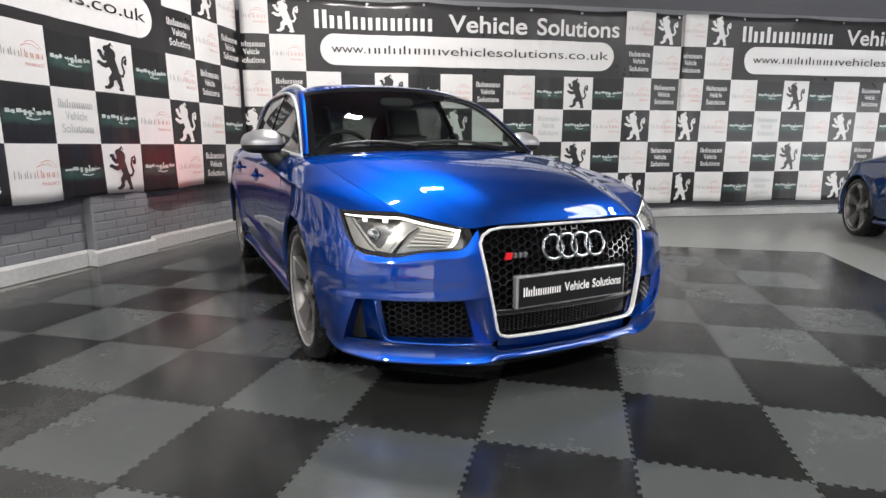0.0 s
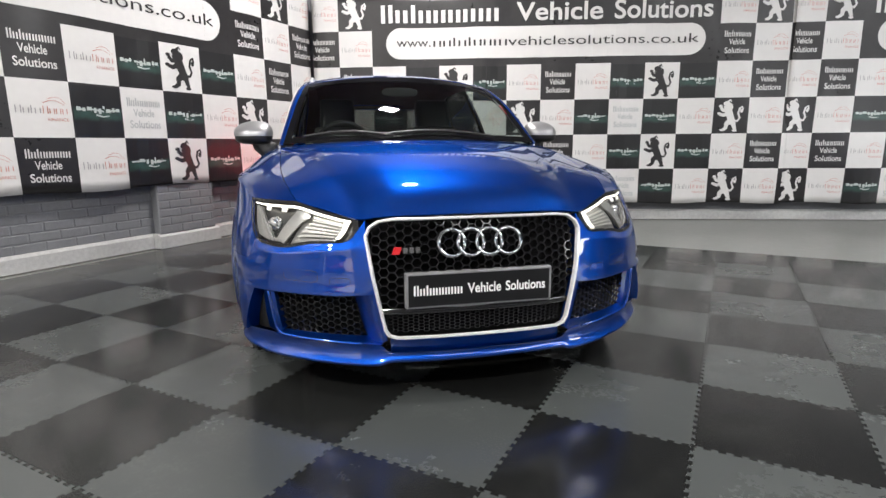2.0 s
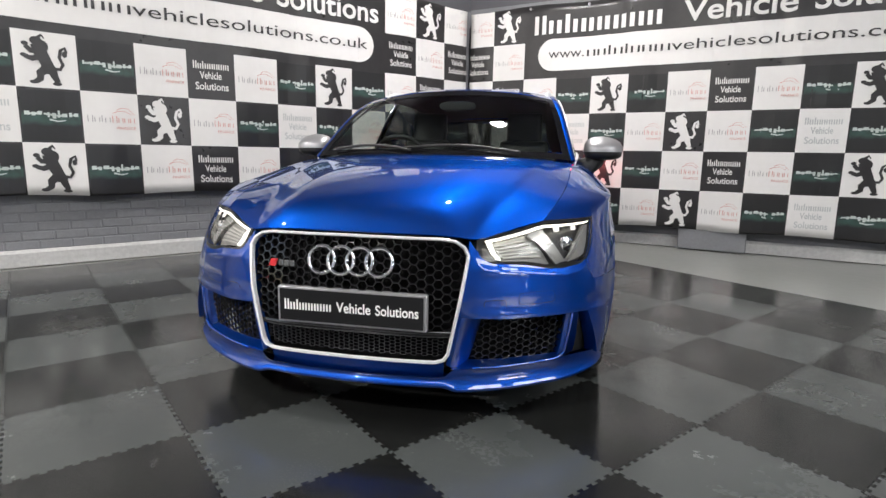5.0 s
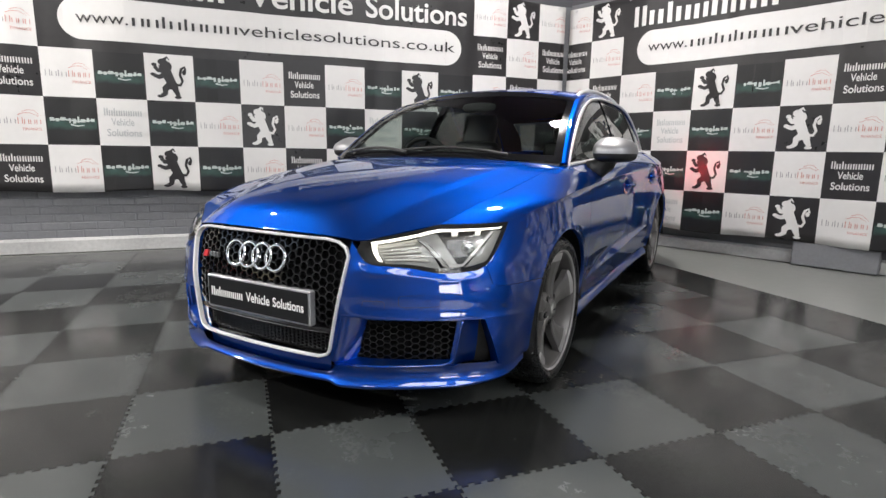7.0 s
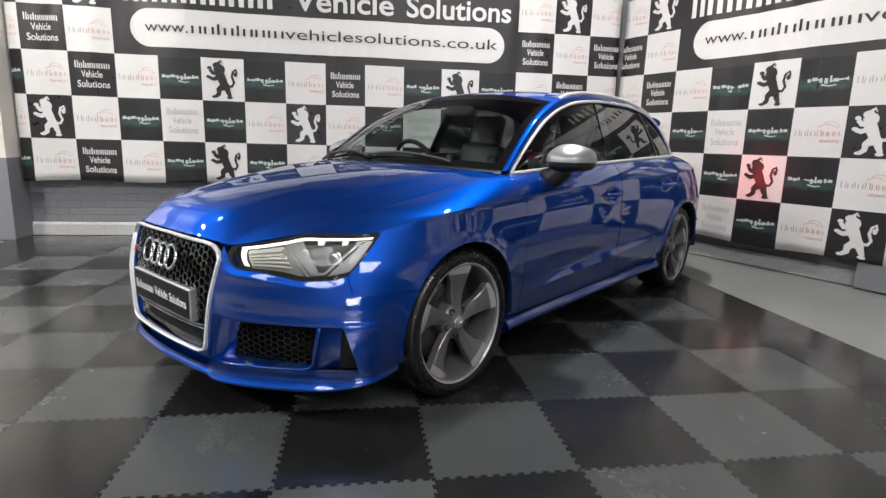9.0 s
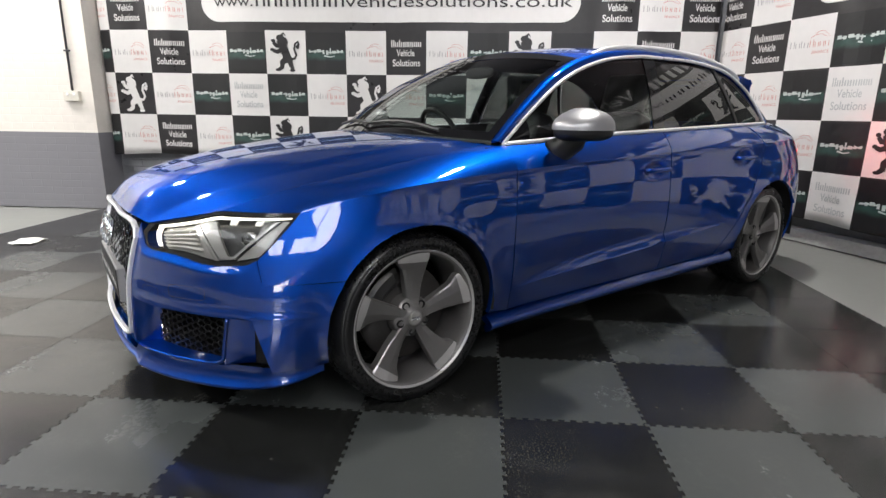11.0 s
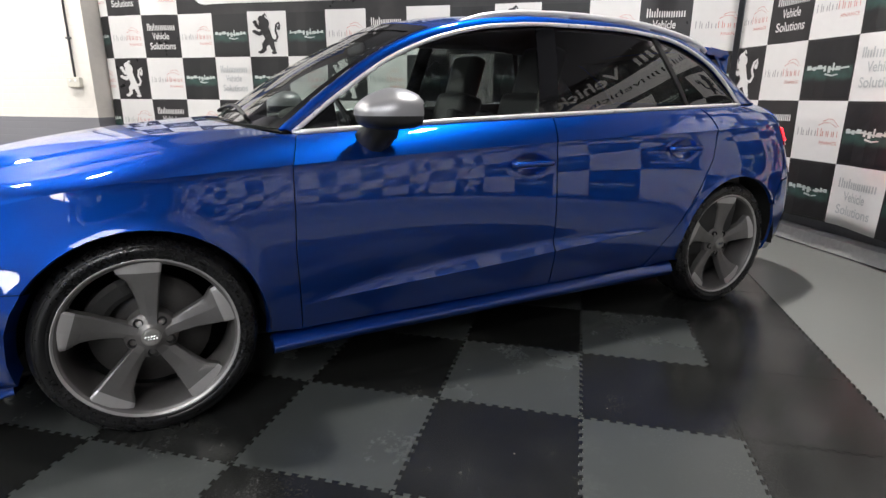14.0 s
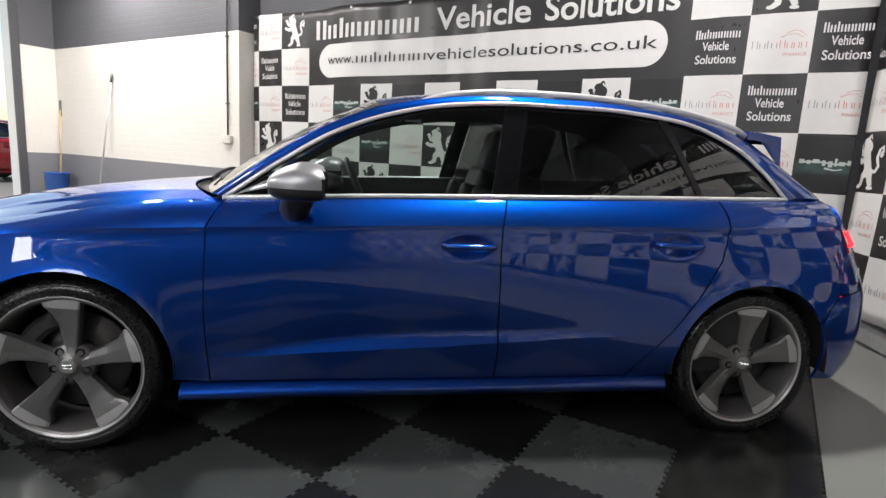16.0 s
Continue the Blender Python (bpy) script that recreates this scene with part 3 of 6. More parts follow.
# ---- odds and ends by the cream wall ----
conduit = thing("cable_conduit", "grey steel cable conduit running down the cream wall", "conduit")
part("pipe", tube_bm([(CREAM + 0.014, -0.625, 1.22), (CREAM + 0.014, -0.625, CEILING)], 0.011, 10), M_GREY_STEEL, conduit, "", True)
for z in (1.6, 2.4, 3.2):
    part("saddle", box_bm(CREAM, CREAM + 0.028, -0.655, -0.595, z, z + 0.018, 0.003), M_GREY_STEEL, conduit)
sock = thing("wall_socket", "off-white surface-mounted wall socket on the cream wall", "socket")
part("box", box_bm(CREAM, CREAM + 0.045, -0.705, -0.545, 1.115, 1.215, 0.006, 2), M_PLASTIC_W, sock)
for y in (-0.66, -0.59):
    part("switch", box_bm(CREAM + 0.045, CREAM + 0.052, y - 0.012, y + 0.012, 1.17, 1.195, 0.002), M_WHITE_METAL, sock)
squeegee = thing("floor_broom", "broom with an aluminium handle and red head leaning on the wall", "broom")
part("handle", tube_bm([(-3.34, -3.42, 0.06), (-3.545, -3.25, 2.02)], 0.012, 10), M_ALU, squeegee, "aluminium handle", True)
part("grip", tube_bm([(-3.534, -3.259, 1.91), (-3.546, -3.249, 2.04)], 0.016, 10), M_GREY_STEEL, squeegee, "", True)
part("head", box_bm(-3.40, -3.28, -3.645, -3.195, 0.03, 0.085, 0.012, 2), M_RED_PLASTIC, squeegee, "red plastic head")
part("bristles", box_bm(-3.385, -3.295, -3.635, -3.205, -0.010, 0.032, 0.004), M_GREY_STEEL, squeegee)
bucket = thing("bucket", "tall blue plastic bucket beside the cream wall", "bucket", at=pose(-3.30, -4.55, -0.010))
part("tub", lathe_bm([(0.0, 0.0), (0.125, 0.0), (0.13, 0.01), (0.175, 0.50), (0.185, 0.51), (0.182, 0.518), (0.170, 0.512), (0.122, 0.014), (0.0, 0.014)], 32), M_BLUE_PLASTIC, bucket, "", True)
part("bail", tube_bm([(0.18 * math.cos(a), 0.0 + 0.05 * math.sin(a), 0.50 - 0.10 * math.sin(a)) for a in (math.pi * k / 12 for k in range(13))], 0.004, 6), M_ALU, bucket)
brush = thing("long_brush", "long-handled brush with a pale wooden handle standing in the corner", "brush")
part("handle", tube_bm([(-3.32, -4.52, 0.012), (-3.46, -4.66, 1.64)], 0.013, 10), M_WOOD, brush, "pale wooden handle", True)
part("grip", tube_bm([(-3.444, -4.644, 1.40), (-3.461, -4.661, 1.65)], 0.017, 10), M_GREY_STEEL, brush, "dark rubber grip", True)
paper = bmesh.new()
grid = [[paper.verts.new((-2.13 + 0.21 * i / 6, -0.13 + 0.20 * j / 6 + 0.03 * i / 6, 0.003 + 0.010 * abs(math.sin(i * 0.9 + j * 0.5)))) for i in range(7)] for j in range(7)]
for j in range(6):
    for i in range(6):
        paper.faces.new((grid[j][i], grid[j][i + 1], grid[j + 1][i + 1], grid[j + 1][i]))
paper_ob = tagged(part("paper_sheet", paper, M_PAPER, smooth=True), "crumpled white paper sheet lying on the black tiles", "paper")
paper_ob.modifiers.new("gauge", "SOLIDIFY").thickness = 0.0006
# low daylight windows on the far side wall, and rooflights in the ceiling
for k in range(3):
    y_win = 2.3 + 1.95 * k
    win = tagged(part("window_%d" % (k + 1), box_bm(8.93, 8.999, y_win, y_win + 1.88, 0.72, 1.80, 0.01), M_WHITE_METAL), "white framed workshop window letting in daylight", "window", kind="structure")
    for i in range(2):
        y0 = y_win + 0.05 + 0.90 * i
        part("pane", box_bm(8.915, 8.928, y0, y0 + 0.87, 0.78, 1.74), M_DAYLIGHT, win)
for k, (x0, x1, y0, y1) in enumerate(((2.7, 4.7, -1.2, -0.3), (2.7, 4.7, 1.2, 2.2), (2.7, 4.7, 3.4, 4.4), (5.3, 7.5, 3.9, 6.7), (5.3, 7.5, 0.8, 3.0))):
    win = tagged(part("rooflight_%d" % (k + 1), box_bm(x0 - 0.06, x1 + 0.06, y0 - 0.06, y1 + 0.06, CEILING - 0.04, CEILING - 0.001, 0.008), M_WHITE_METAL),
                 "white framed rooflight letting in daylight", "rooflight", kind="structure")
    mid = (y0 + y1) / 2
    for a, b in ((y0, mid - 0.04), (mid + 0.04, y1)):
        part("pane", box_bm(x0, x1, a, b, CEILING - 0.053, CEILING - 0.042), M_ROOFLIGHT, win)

# ---- the car: x ahead from the front axle, y to its left, z up ----
def flake_paint(name, base, deep):
    """Metallic body paint: flakes under a clear coat."""
    m = bpy.data.materials.new(name)
    m.use_nodes = True
    n, link = m.node_tree.nodes, m.node_tree.links.new
    p = n["Principled BSDF"]
    where = n.new("ShaderNodeTexCoord").outputs["Object"]
    flakes, ramp, haze = n.new("ShaderNodeTexVoronoi"), n.new("ShaderNodeValToRGB"), n.new("ShaderNodeTexNoise")
    flakes.inputs["Scale"].default_value = 900
    haze.inputs["Scale"].default_value = 3.0
    link(where, flakes.inputs["Vector"])
    link(where, haze.inputs["Vector"])
    ramp.color_ramp.elements[0].color, ramp.color_ramp.elements[1].color = (*deep, 1), (*base, 1)
    link(flakes.outputs["Distance"], ramp.inputs[0])
    link(ramp.outputs[0], p.inputs["Base Color"])
    p.inputs["Metallic"].default_value, p.inputs["Roughness"].default_value = 1.0, 0.46
    spread = n.new("ShaderNodeMapRange")
    spread.inputs["To Min"].default_value, spread.inputs["To Max"].default_value = 0.01, 0.03
    link(haze.outputs[0], spread.inputs[0])
    p.inputs["Specular Tint"].default_value = (0.10, 0.50, 0.78, 1)
    p.inputs["Coat Weight"].default_value, p.inputs["Coat IOR"].default_value = 1.0, 1.78
    link(spread.outputs[0], p.inputs["Coat Roughness"])
    return m


def tinted_glass(name, tint, rough=0.0, gloss_low=0.07):
    m = bpy.data.materials.new(name)
    m.use_nodes = True
    n, link = m.node_tree.nodes, m.node_tree.links.new
    n.remove(n["Principled BSDF"])
    clear, gloss, mix, edge, rise, sheen = (n.new("ShaderNode" + k) for k in ("BsdfTransparent", "BsdfGlossy", "MixShader", "LayerWeight", "Math", "MapRange"))
    clear.inputs[0].default_value = (*tint, 1)
    gloss.inputs["Roughness"].default_value = rough
    rise.operation, rise.inputs[1].default_value = "POWER", 5.0
    sheen.inputs["To Min"].default_value, sheen.inputs["To Max"].default_value = gloss_low, 1.0
    link(edge.outputs["Facing"], rise.inputs[0])
    link(rise.outputs[0], sheen.inputs[0])
    link(sheen.outputs[0], mix.inputs[0])
    link(clear.outputs[0], mix.inputs[1])
    link(gloss.outputs[0], mix.inputs[2])
    link(mix.outputs[0], n["Material Output"].inputs[0])
    return m


M_PAINT = flake_paint("blue_metallic_paint", (0.004, 0.071, 0.42), (0.002, 0.031, 0.245))
M_GLASS = tinted_glass("green_tinted_glass", (0.74, 0.80, 0.77), gloss_low=0.085)
M_PRIVACY = tinted_glass("privacy_glass", (0.13, 0.14, 0.135), gloss_low=0.11)
M_LENS = tinted_glass("clear_lamp_lens", (0.93, 0.94, 0.94), gloss_low=0.03)
M_CHROME = surface("satin_chrome", (0.78, 0.78, 0.80), 0.34, metal=0.4, var=0.03, rough_var=0.2)
M_BRIGHT = surface("bright_chrome", (0.86, 0.86, 0.87), 0.06, metal=1.0, var=0.0, rough_var=0.0)
M_MIRROR_CAP = surface("matt_aluminium", (0.36, 0.36, 0.37), 0.40, metal=0.65, var=0.03, rough_var=0.1)
M_GLOSS_K = surface("gloss_black", (0.006, 0.006, 0.007), 0.08, var=0.0, rough_var=0.0, coat=0.5)
M_RAIL = surface("satin_silver_rail", (0.66, 0.66, 0.67), 0.38, metal=0.3, var=0.03, rough_var=0.1)
M_MESH = surface("gloss_black_mesh", (0.010, 0.010, 0.011), 0.10, var=0.1, rough_var=0.1, coat=0.6, coat_rough=0.05)
M_TRIM_K = surface("black_plastic", (0.012, 0.012, 0.013), 0.45, var=0.2, rough_var=0.2)
M_DARK = surface("dark_underbody", (0.006, 0.006, 0.006), 0.8, var=0.2)
M_TYRE = surface("tyre_rubber", (0.006, 0.006, 0.0065), 0.30, var=0.3, scale=14, rough_var=0.4)
M_RIM = surface("titanium_grey_alloy", (0.155, 0.148, 0.145), 0.38, metal=0.5, var=0.08, scale=10)
M_SPOKE = surface("satin_grey_alloy", (0.15, 0.145, 0.142), 0.34, metal=0.5, var=0.06, scale=10)
M_RIM_CUT = surface("machined_alloy", (0.46, 0.45, 0.445), 0.30, metal=0.5, var=0.02, rough_var=0.05, scale=20)
M_DISC = surface("brake_disc_steel", (0.07, 0.067, 0.065), 0.45, metal=0.6, var=0.2, scale=20)
M_CALIPER = surface("black_caliper", (0.02, 0.02, 0.02), 0.4, var=0.2)
M_LEATHER = surface("black_leather", (0.013, 0.013, 0.0135), 0.45, var=0.25, bump=0.2, bump_scale=300)
M_LEATHER_G = surface("grey_leather", (0.026, 0.026, 0.028), 0.5, var=0.15, bump=0.2, bump_scale=300)
M_CABIN = surface("dark_cabin_plastic", (0.018, 0.018, 0.0185), 0.6, var=0.2)
M_HEADLINING = surface("grey_headlining", (0.025, 0.025, 0.025), 0.8, var=0.1)
M_DRL = surface("lit_white_strip", (0.9, 0.9, 0.9), 0.4, var=0, rough_var=0, emit=(1.0, 0.93, 0.79), strength=1.9)
M_LED = surface("lit_led_bar", (0.8, 0.8, 0.8), 0.3, var=0, rough_var=0, emit=(1.0, 0.93, 0.80), strength=0.45)
M_TAIL = surface("red_lamp_plastic", (0.35, 0.01, 0.012), 0.12, var=0.1, coat=0.8)
M_TAIL_LIT = surface("lit_red_strip", (0.6, 0.02, 0.02), 0.3, var=0, rough_var=0, emit=(1.0, 0.012, 0.02), strength=5.0)
M_LAMP_BODY = surface("grey_lamp_housing", (0.27, 0.265, 0.25), 0.30, metal=0.35, var=0.1)
M_PLATE_K = surface("black_plate", (0.008, 0.008, 0.009), 0.5, var=0.1, spec=0.25)
M_INK_W = surface("white_lettering", (0.82, 0.82, 0.80), 0.4, var=0.02)
M_BADGE_RED = surface("red_badge", (0.45, 0.01, 0.015), 0.3, var=0.05)
M_BADGE_GREY = surface("dark_grey_badge", (0.16, 0.16, 0.165), 0.25, metal=0.5, var=0.05)
M_LAMP_DARK = surface("dark_lamp_housing", (0.045, 0.045, 0.045), 0.22, var=0.1, rough_var=0.1)
M_LAMP_FIN = surface("pale_lamp_bar", (0.36, 0.355, 0.33), 0.3, var=0, rough_var=0, emit=(1.0, 0.93, 0.80), strength=0.14)
M_LAMP_SILVER = surface("silvered_lamp_plastic", (0.34, 0.335, 0.32), 0.24, metal=0.5, var=0.06)


def smooth_fit(xs, ys):
    """A shape-keeping cubic through points: returns a function of x."""
    xs, ys = np.array(xs, float), np.array(ys, float)
    h, d = np.diff(xs), np.diff(ys) / np.diff(xs)
    m = np.zeros(len(xs))
    m[0], m[-1] = d[0], d[-1]
    for k in range(1, len(xs) - 1):
        if d[k - 1] * d[k] > 0:
            w1, w2 = 2 * h[k] + h[k - 1], h[k] + 2 * h[k - 1]
            m[k] = (w1 + w2) / (w1 / d[k - 1] + w2 / d[k])

    def at(x):
        x = min(max(x, xs[0]), xs[-1])
        k = min(max(int(np.searchsorted(xs, x)) - 1, 0), len(h) - 1)
        t = (x - xs[k]) / h[k]
        return float((2 * t**3 - 3 * t**2 + 1) * ys[k] + (t**3 - 2 * t**2 + t) * h[k] * m[k] + (3 * t**2 - 2 * t**3) * ys[k + 1] + (t**3 - t**2) * h[k] * m[k + 1])

    return at


def spline_rule(xs):
    """The matrix that gives a natural cubic's second derivatives from its values."""
    xs = np.array(xs, float)
    n, h = len(xs), np.diff(xs)
    left, right = np.eye(n), np.zeros((n, n))
    for k in range(1, n - 1):
        left[k, k - 1:k + 2] = h[k - 1] / 6, (h[k - 1] + h[k]) / 3, h[k] / 6
        right[k, k - 1:k + 2] = 1 / h[k - 1], -1 / h[k - 1] - 1 / h[k], 1 / h[k]
    return np.linalg.solve(left, right)


def spline_at(xs, ys, bend, x):
    """The value at x of the cubic with these second derivatives."""
    x = min(max(x, xs[0]), xs[-1])
    k = min(max(int(np.searchsorted(xs, x)) - 1, 0), len(xs) - 2)
    h = xs[k + 1] - xs[k]
    a, b = (xs[k + 1] - x) / h, (x - xs[k]) / h
    return float(a * ys[k] + b * ys[k + 1] + ((a**3 - a) * bend[k] + (b**3 - b) * bend[k + 1]) * h * h / 6)


def spline_fit(xs, ys):
    """A natural cubic through points, even in its curvature: returns a function of x."""
    xs, ys = np.array(xs, float), np.array(ys, float)
    bend = spline_rule(xs) @ ys
    return lambda x: spline_at(xs, ys, bend, x)


class Run:
    """A smooth curve through points, by its share of the length from 0 to 1."""

    def __init__(self, *pts, fit=smooth_fit):
        p = np.array(pts, float)
        s = np.r_[0, np.cumsum(np.linalg.norm(np.diff(p, axis=0), axis=1))]
        self.s = s / s[-1]
        self.length = s[-1]
        self.f = [fit(self.s, p[:, k]) for k in range(p.shape[1])]

    def __call__(self, u):
        return Vector([f(u) for f in self.f])


def by_x(*pts):
    """y as a smooth function of x, from (x, y) pairs in any order of x."""
    pts = sorted(pts)
    return smooth_fit([p[0] for p in pts], [p[1] for p in pts])


AXLE_R, HUB_Z, TYRE_R = -2.64, 0.315, 0.322
# outline of the body in plan at bumper height, from the nose round to the tail
PLAN = Run((0.885, 0), (0.875, 0.2), (0.848, 0.36), (0.79, 0.5), (0.70, 0.63), (0.60, 0.735), (0.48, 0.812), (0.35, 0.858), (0.15, 0.888), (0, 0.893), (-0.25, 0.886),
           (-0.5, 0.876), (-1.0, 0.868), (-1.6, 0.866), (-2.2, 0.872), (-2.63, 0.885), (-3.0, 0.862), (-3.2, 0.795), (-3.33, 0.68), (-3.41, 0.5), (-3.45, 0.25), (-3.46, 0), fit=spline_fit)
fine = np.linspace(0, 1, 1201)
plan_xy = np.array([PLAN(u) for u in fine])


def at_x(x):
    """Share of the outline at which the flank has this x."""
    return float(np.interp(-x, -plan_xy[:, 0], fine))


def at_y(y):
    """Share of the outline at which the nose has this half width."""
    n = int(np.argmax(plan_xy[:, 1]))
    return float(np.interp(y, plan_xy[:n, 1], fine[:n]))


def tail_y(y):
    n = int(np.argmax(plan_xy[700:, 1])) + 700
    return float(np.interp(-y, -plan_xy[n:, 1], fine[n:]))


# how far the skin lies inside that outline, by height, at stations along it
HEIGHTS = (0.13, 0.22, 0.32, 0.45, 0.58, 0.70, 0.82, 0.92, 1.02)
STATIONS = [
    (0.0, (0.04, 0.02, 0.02, 0.02, 0.04, 0.085, 0.13, 0.2, 0.26)),
    (at_y(0.4), (0.04, 0.02, 0.012, 0.01, 0.028, 0.062, 0.11, 0.2, 0.26)),
    (at_x(0.60), (0.02, 0.004, -0.010, -0.010, 0.018, 0.07, 0.14, 0.2, 0.26)),
    (at_x(0.47), (0.0, -0.024, -0.034, -0.030, -0.006, 0.045, 0.105, 0.16, 0.23)),
    (at_x(0.35), (0.03, 0.002, -0.014, -0.022, -0.010, 0.032, 0.08, 0.13, 0.2)),
    (0.5 * (at_x(0.15) + at_x(0)), (0.06, 0.04, 0.02, 0.005, 0.0, 0.003, 0.015, 0.06, 0.12)),
    (at_x(-0.5), (0.075, 0.05, 0.028, 0.008, 0.002, 0.003, 0.012, 0.05, 0.12)),
    (at_x(-1.6), (0.075, 0.05, 0.022, 0.002, 0.0, 0.003, 0.008, 0.04, 0.12)),
    (at_x(-2.3), (0.075, 0.055, 0.022, 0.002, 0.0, 0.002, 0.006, 0.02, 0.10)),
    (at_x(-2.63), (0.075, 0.05, 0.03, 0.01, 0.0, 0.002, 0.010, 0.03, 0.10)),
    (at_x(-3.0), (0.08, 0.05, 0.02, 0.0, 0.0, 0.005, 0.025, 0.06, 0.12)),
    (at_x(-3.33), (0.10, 0.05, 0.012, 0.0, 0.006, 0.050, 0.112, 0.175, 0.25)),
    (1.0, (0.12, 0.06, 0.01, 0.0, 0.012, 0.065, 0.130, 0.190, 0.25)),
]
inset_rows = [smooth_fit([s for s, _ in STATIONS], [row[k] for _, row in STATIONS]) for k in range(len(HEIGHTS))]
waist = by_x((0.40, 0.731), (0.2, 0.776), (0, 0.803), (-0.46, 0.826), (-1.55, 0.866), (-2.45, 0.893), (-3.0, 0.913), (-3.4, 0.92))   # the crease along the flank
hollow = by_x((-0.40, 0.338), (-0.494, 0.344), (-0.812, 0.363), (-1.306, 0.390), (-1.536, 0.407), (-2.121, 0.447), (-2.3, 0.46))   # the crisp lip low on the doors
ledge = by_x((-0.47, 0.0), (-0.56, 0.010), (-0.80, 0.040), (-1.10, 0.052), (-1.40, 0.048), (-1.60, 0.036), (-2.0, 0.014), (-2.15, 0.0), (-2.3, 0.0))   # height of the sloped shelf on that lip
HANDLES = ((-1.405, 0.782), (-2.25, 0.812))


def skin(s, z, lift=0.0):
    """A point of the lower body at a share of the outline and a height."""
    s = min(max(s, 0.0), 1.0)
    p = PLAN(s)
    a, b = PLAN(max(s - 0.004, 0)), PLAN(min(s + 0.004, 1))
    way = b - a
    normal = Vector((-way.y, way.x)).normalized()
    if s < 1e-6:
        normal = Vector((1, 0))
    if s > 1 - 1e-6:
        normal = Vector((-1, 0))
    if normal.dot(Vector((p.x + 1.3, p.y * 3))) < 0:
        normal = -normal
    profile = smooth_fit(HEIGHTS, [f(s) for f in inset_rows])
    d = sum(w * profile(z + e) for e, w in ((-0.034, 0.1), (-0.017, 0.22), (0.0, 0.36), (0.017, 0.22), (0.034, 0.1)))
    x = p.x
    if -3.2 < x < 0.45:
        below = waist(x) - z
        if below > 0:
            d += 0.011 * (1 - math.exp(-below / 0.02)) * math.exp(-below / 0.10) * min(1, max(0, (0.3 - x) / 0.6))
        tall = max(0.0, ledge(x)) if -2.2 < x < -0.45 else 0.0
        low = z - hollow(x)
        if tall > 0.0005 and low > 0:
            rise, fall = 0.54 * low, 0.54 * tall * math.exp(-max(0.0, low - tall) / 0.11)
            d += -0.005 * math.log(math.exp(-rise / 0.005) + math.exp(-fall / 0.005)) + 0.005 * math.log(1 + math.exp(-0.54 * tall / 0.005)) * math.exp(-low / 0.03)
        for hx in (0.0, AXLE_R):
            r = math.hypot(x - hx, z - HUB_Z)
            if r < 0.6:
                d -= 0.014 * math.exp(-max(0, r - 0.352) / 0.035) * (1 if z > 0.24 else 0.4)
        for hx, hz in HANDLES:
            d += 0.024 * math.exp(-(((x - hx) / 0.070) ** 2 + ((z - hz) / 0.036) ** 2) ** 2)
    q = Vector((p.x, p.y)) + normal * (lift - d)
    return Vector((q.x, max(q.y, 0.0), z))


class Skin:
    """Gathers sheets of skin, with turned-in edges, for one part."""

    def __init__(self):
        self.v, self.f, self.soft = [], [], []

    def sheet(self, fn, nu, nv, edge=0.012, inward=None):
        g = [[fn(i / nu, j / nv) for i in range(nu + 1)] for j in range(nv + 1)]
        base = len(self.v)
        self.v += [p for row in g for p in row]
        mid = g[nv // 2][nu // 2]
        du, dv = g[nv // 2][min(nu // 2 + 1, nu)] - mid, g[min(nv // 2 + 1, nv)][nu // 2] - mid
        out = mid - (inward if inward is not None else Vector((max(-2.4, min(0.0, mid.x)), 0, 0.55)))
        turn = du.cross(dv).dot(out) < 0
        w = nu + 1
        for j in range(nv):
            for i in range(nu):
                q = (base + j * w + i, base + j * w + i + 1, base + (j + 1) * w + i + 1, base + (j + 1) * w + i)
                self.f.append(q[::-1] if turn else q)
                self.soft.append(True)
        if edge:
            loop = [(0, i) for i in range(nu)] + [(j, nu) for j in range(nv)] + [(nv, i) for i in range(nu, 0, -1)] + [(j, 0) for j in range(nv, 0, -1)]
            rim = len(self.v)
            for j, i in loop:
                a, b = g[j][max(i - 1, 0)], g[j][min(i + 1, nu)]
                c, d = g[max(j - 1, 0)][i], g[min(j + 1, nv)][i]
                n = (b - a).cross(d - c)
                n = n.normalized() if n.length > 1e-12 else Vector((0, 0, 0))
                if turn:
                    n = -n
                self.v += [g[j][i], g[j][i] - n * edge]
            k = len(loop)
            for i in range(k):
                a, b = rim + 2 * i, rim + 2 * ((i + 1) % k)
                self.f.append((a, a + 1, b + 1, b) if not turn else (a, b, b + 1, a + 1))
                self.soft.append(False)
        return self

    def build(self, name, material, parent, label="", mirror=False):
        me = bpy.data.meshes.new(name)
        if mirror:
            me.from_pydata([(p.x, -p.y, p.z) for p in self.v], [], [f[::-1] for f in self.f])
        else:
            me.from_pydata([tuple(p) for p in self.v], [], self.f)
        me.materials.append(material)
        me.polygons.foreach_set("use_smooth", self.soft)
        ob = new(name, me)
        ob.parent = parent
        return tagged(ob, label)


def coons(bottom, right, top, left):
    """A patch in (share, height) between four runs: bottom and top go one way, left and right upwards."""
    c00, c10, c01, c11 = bottom(0), bottom(1), top(0), top(1)

    def at(a, b):
        a, b = float(a), float(b)
        e = (1 - b) * bottom(a) + b * top(a) + (1 - a) * left(b) + a * right(b)
        return e - ((1 - a) * (1 - b) * c00 + a * (1 - b) * c10 + (1 - a) * b * c01 + a * b * c11)

    return at


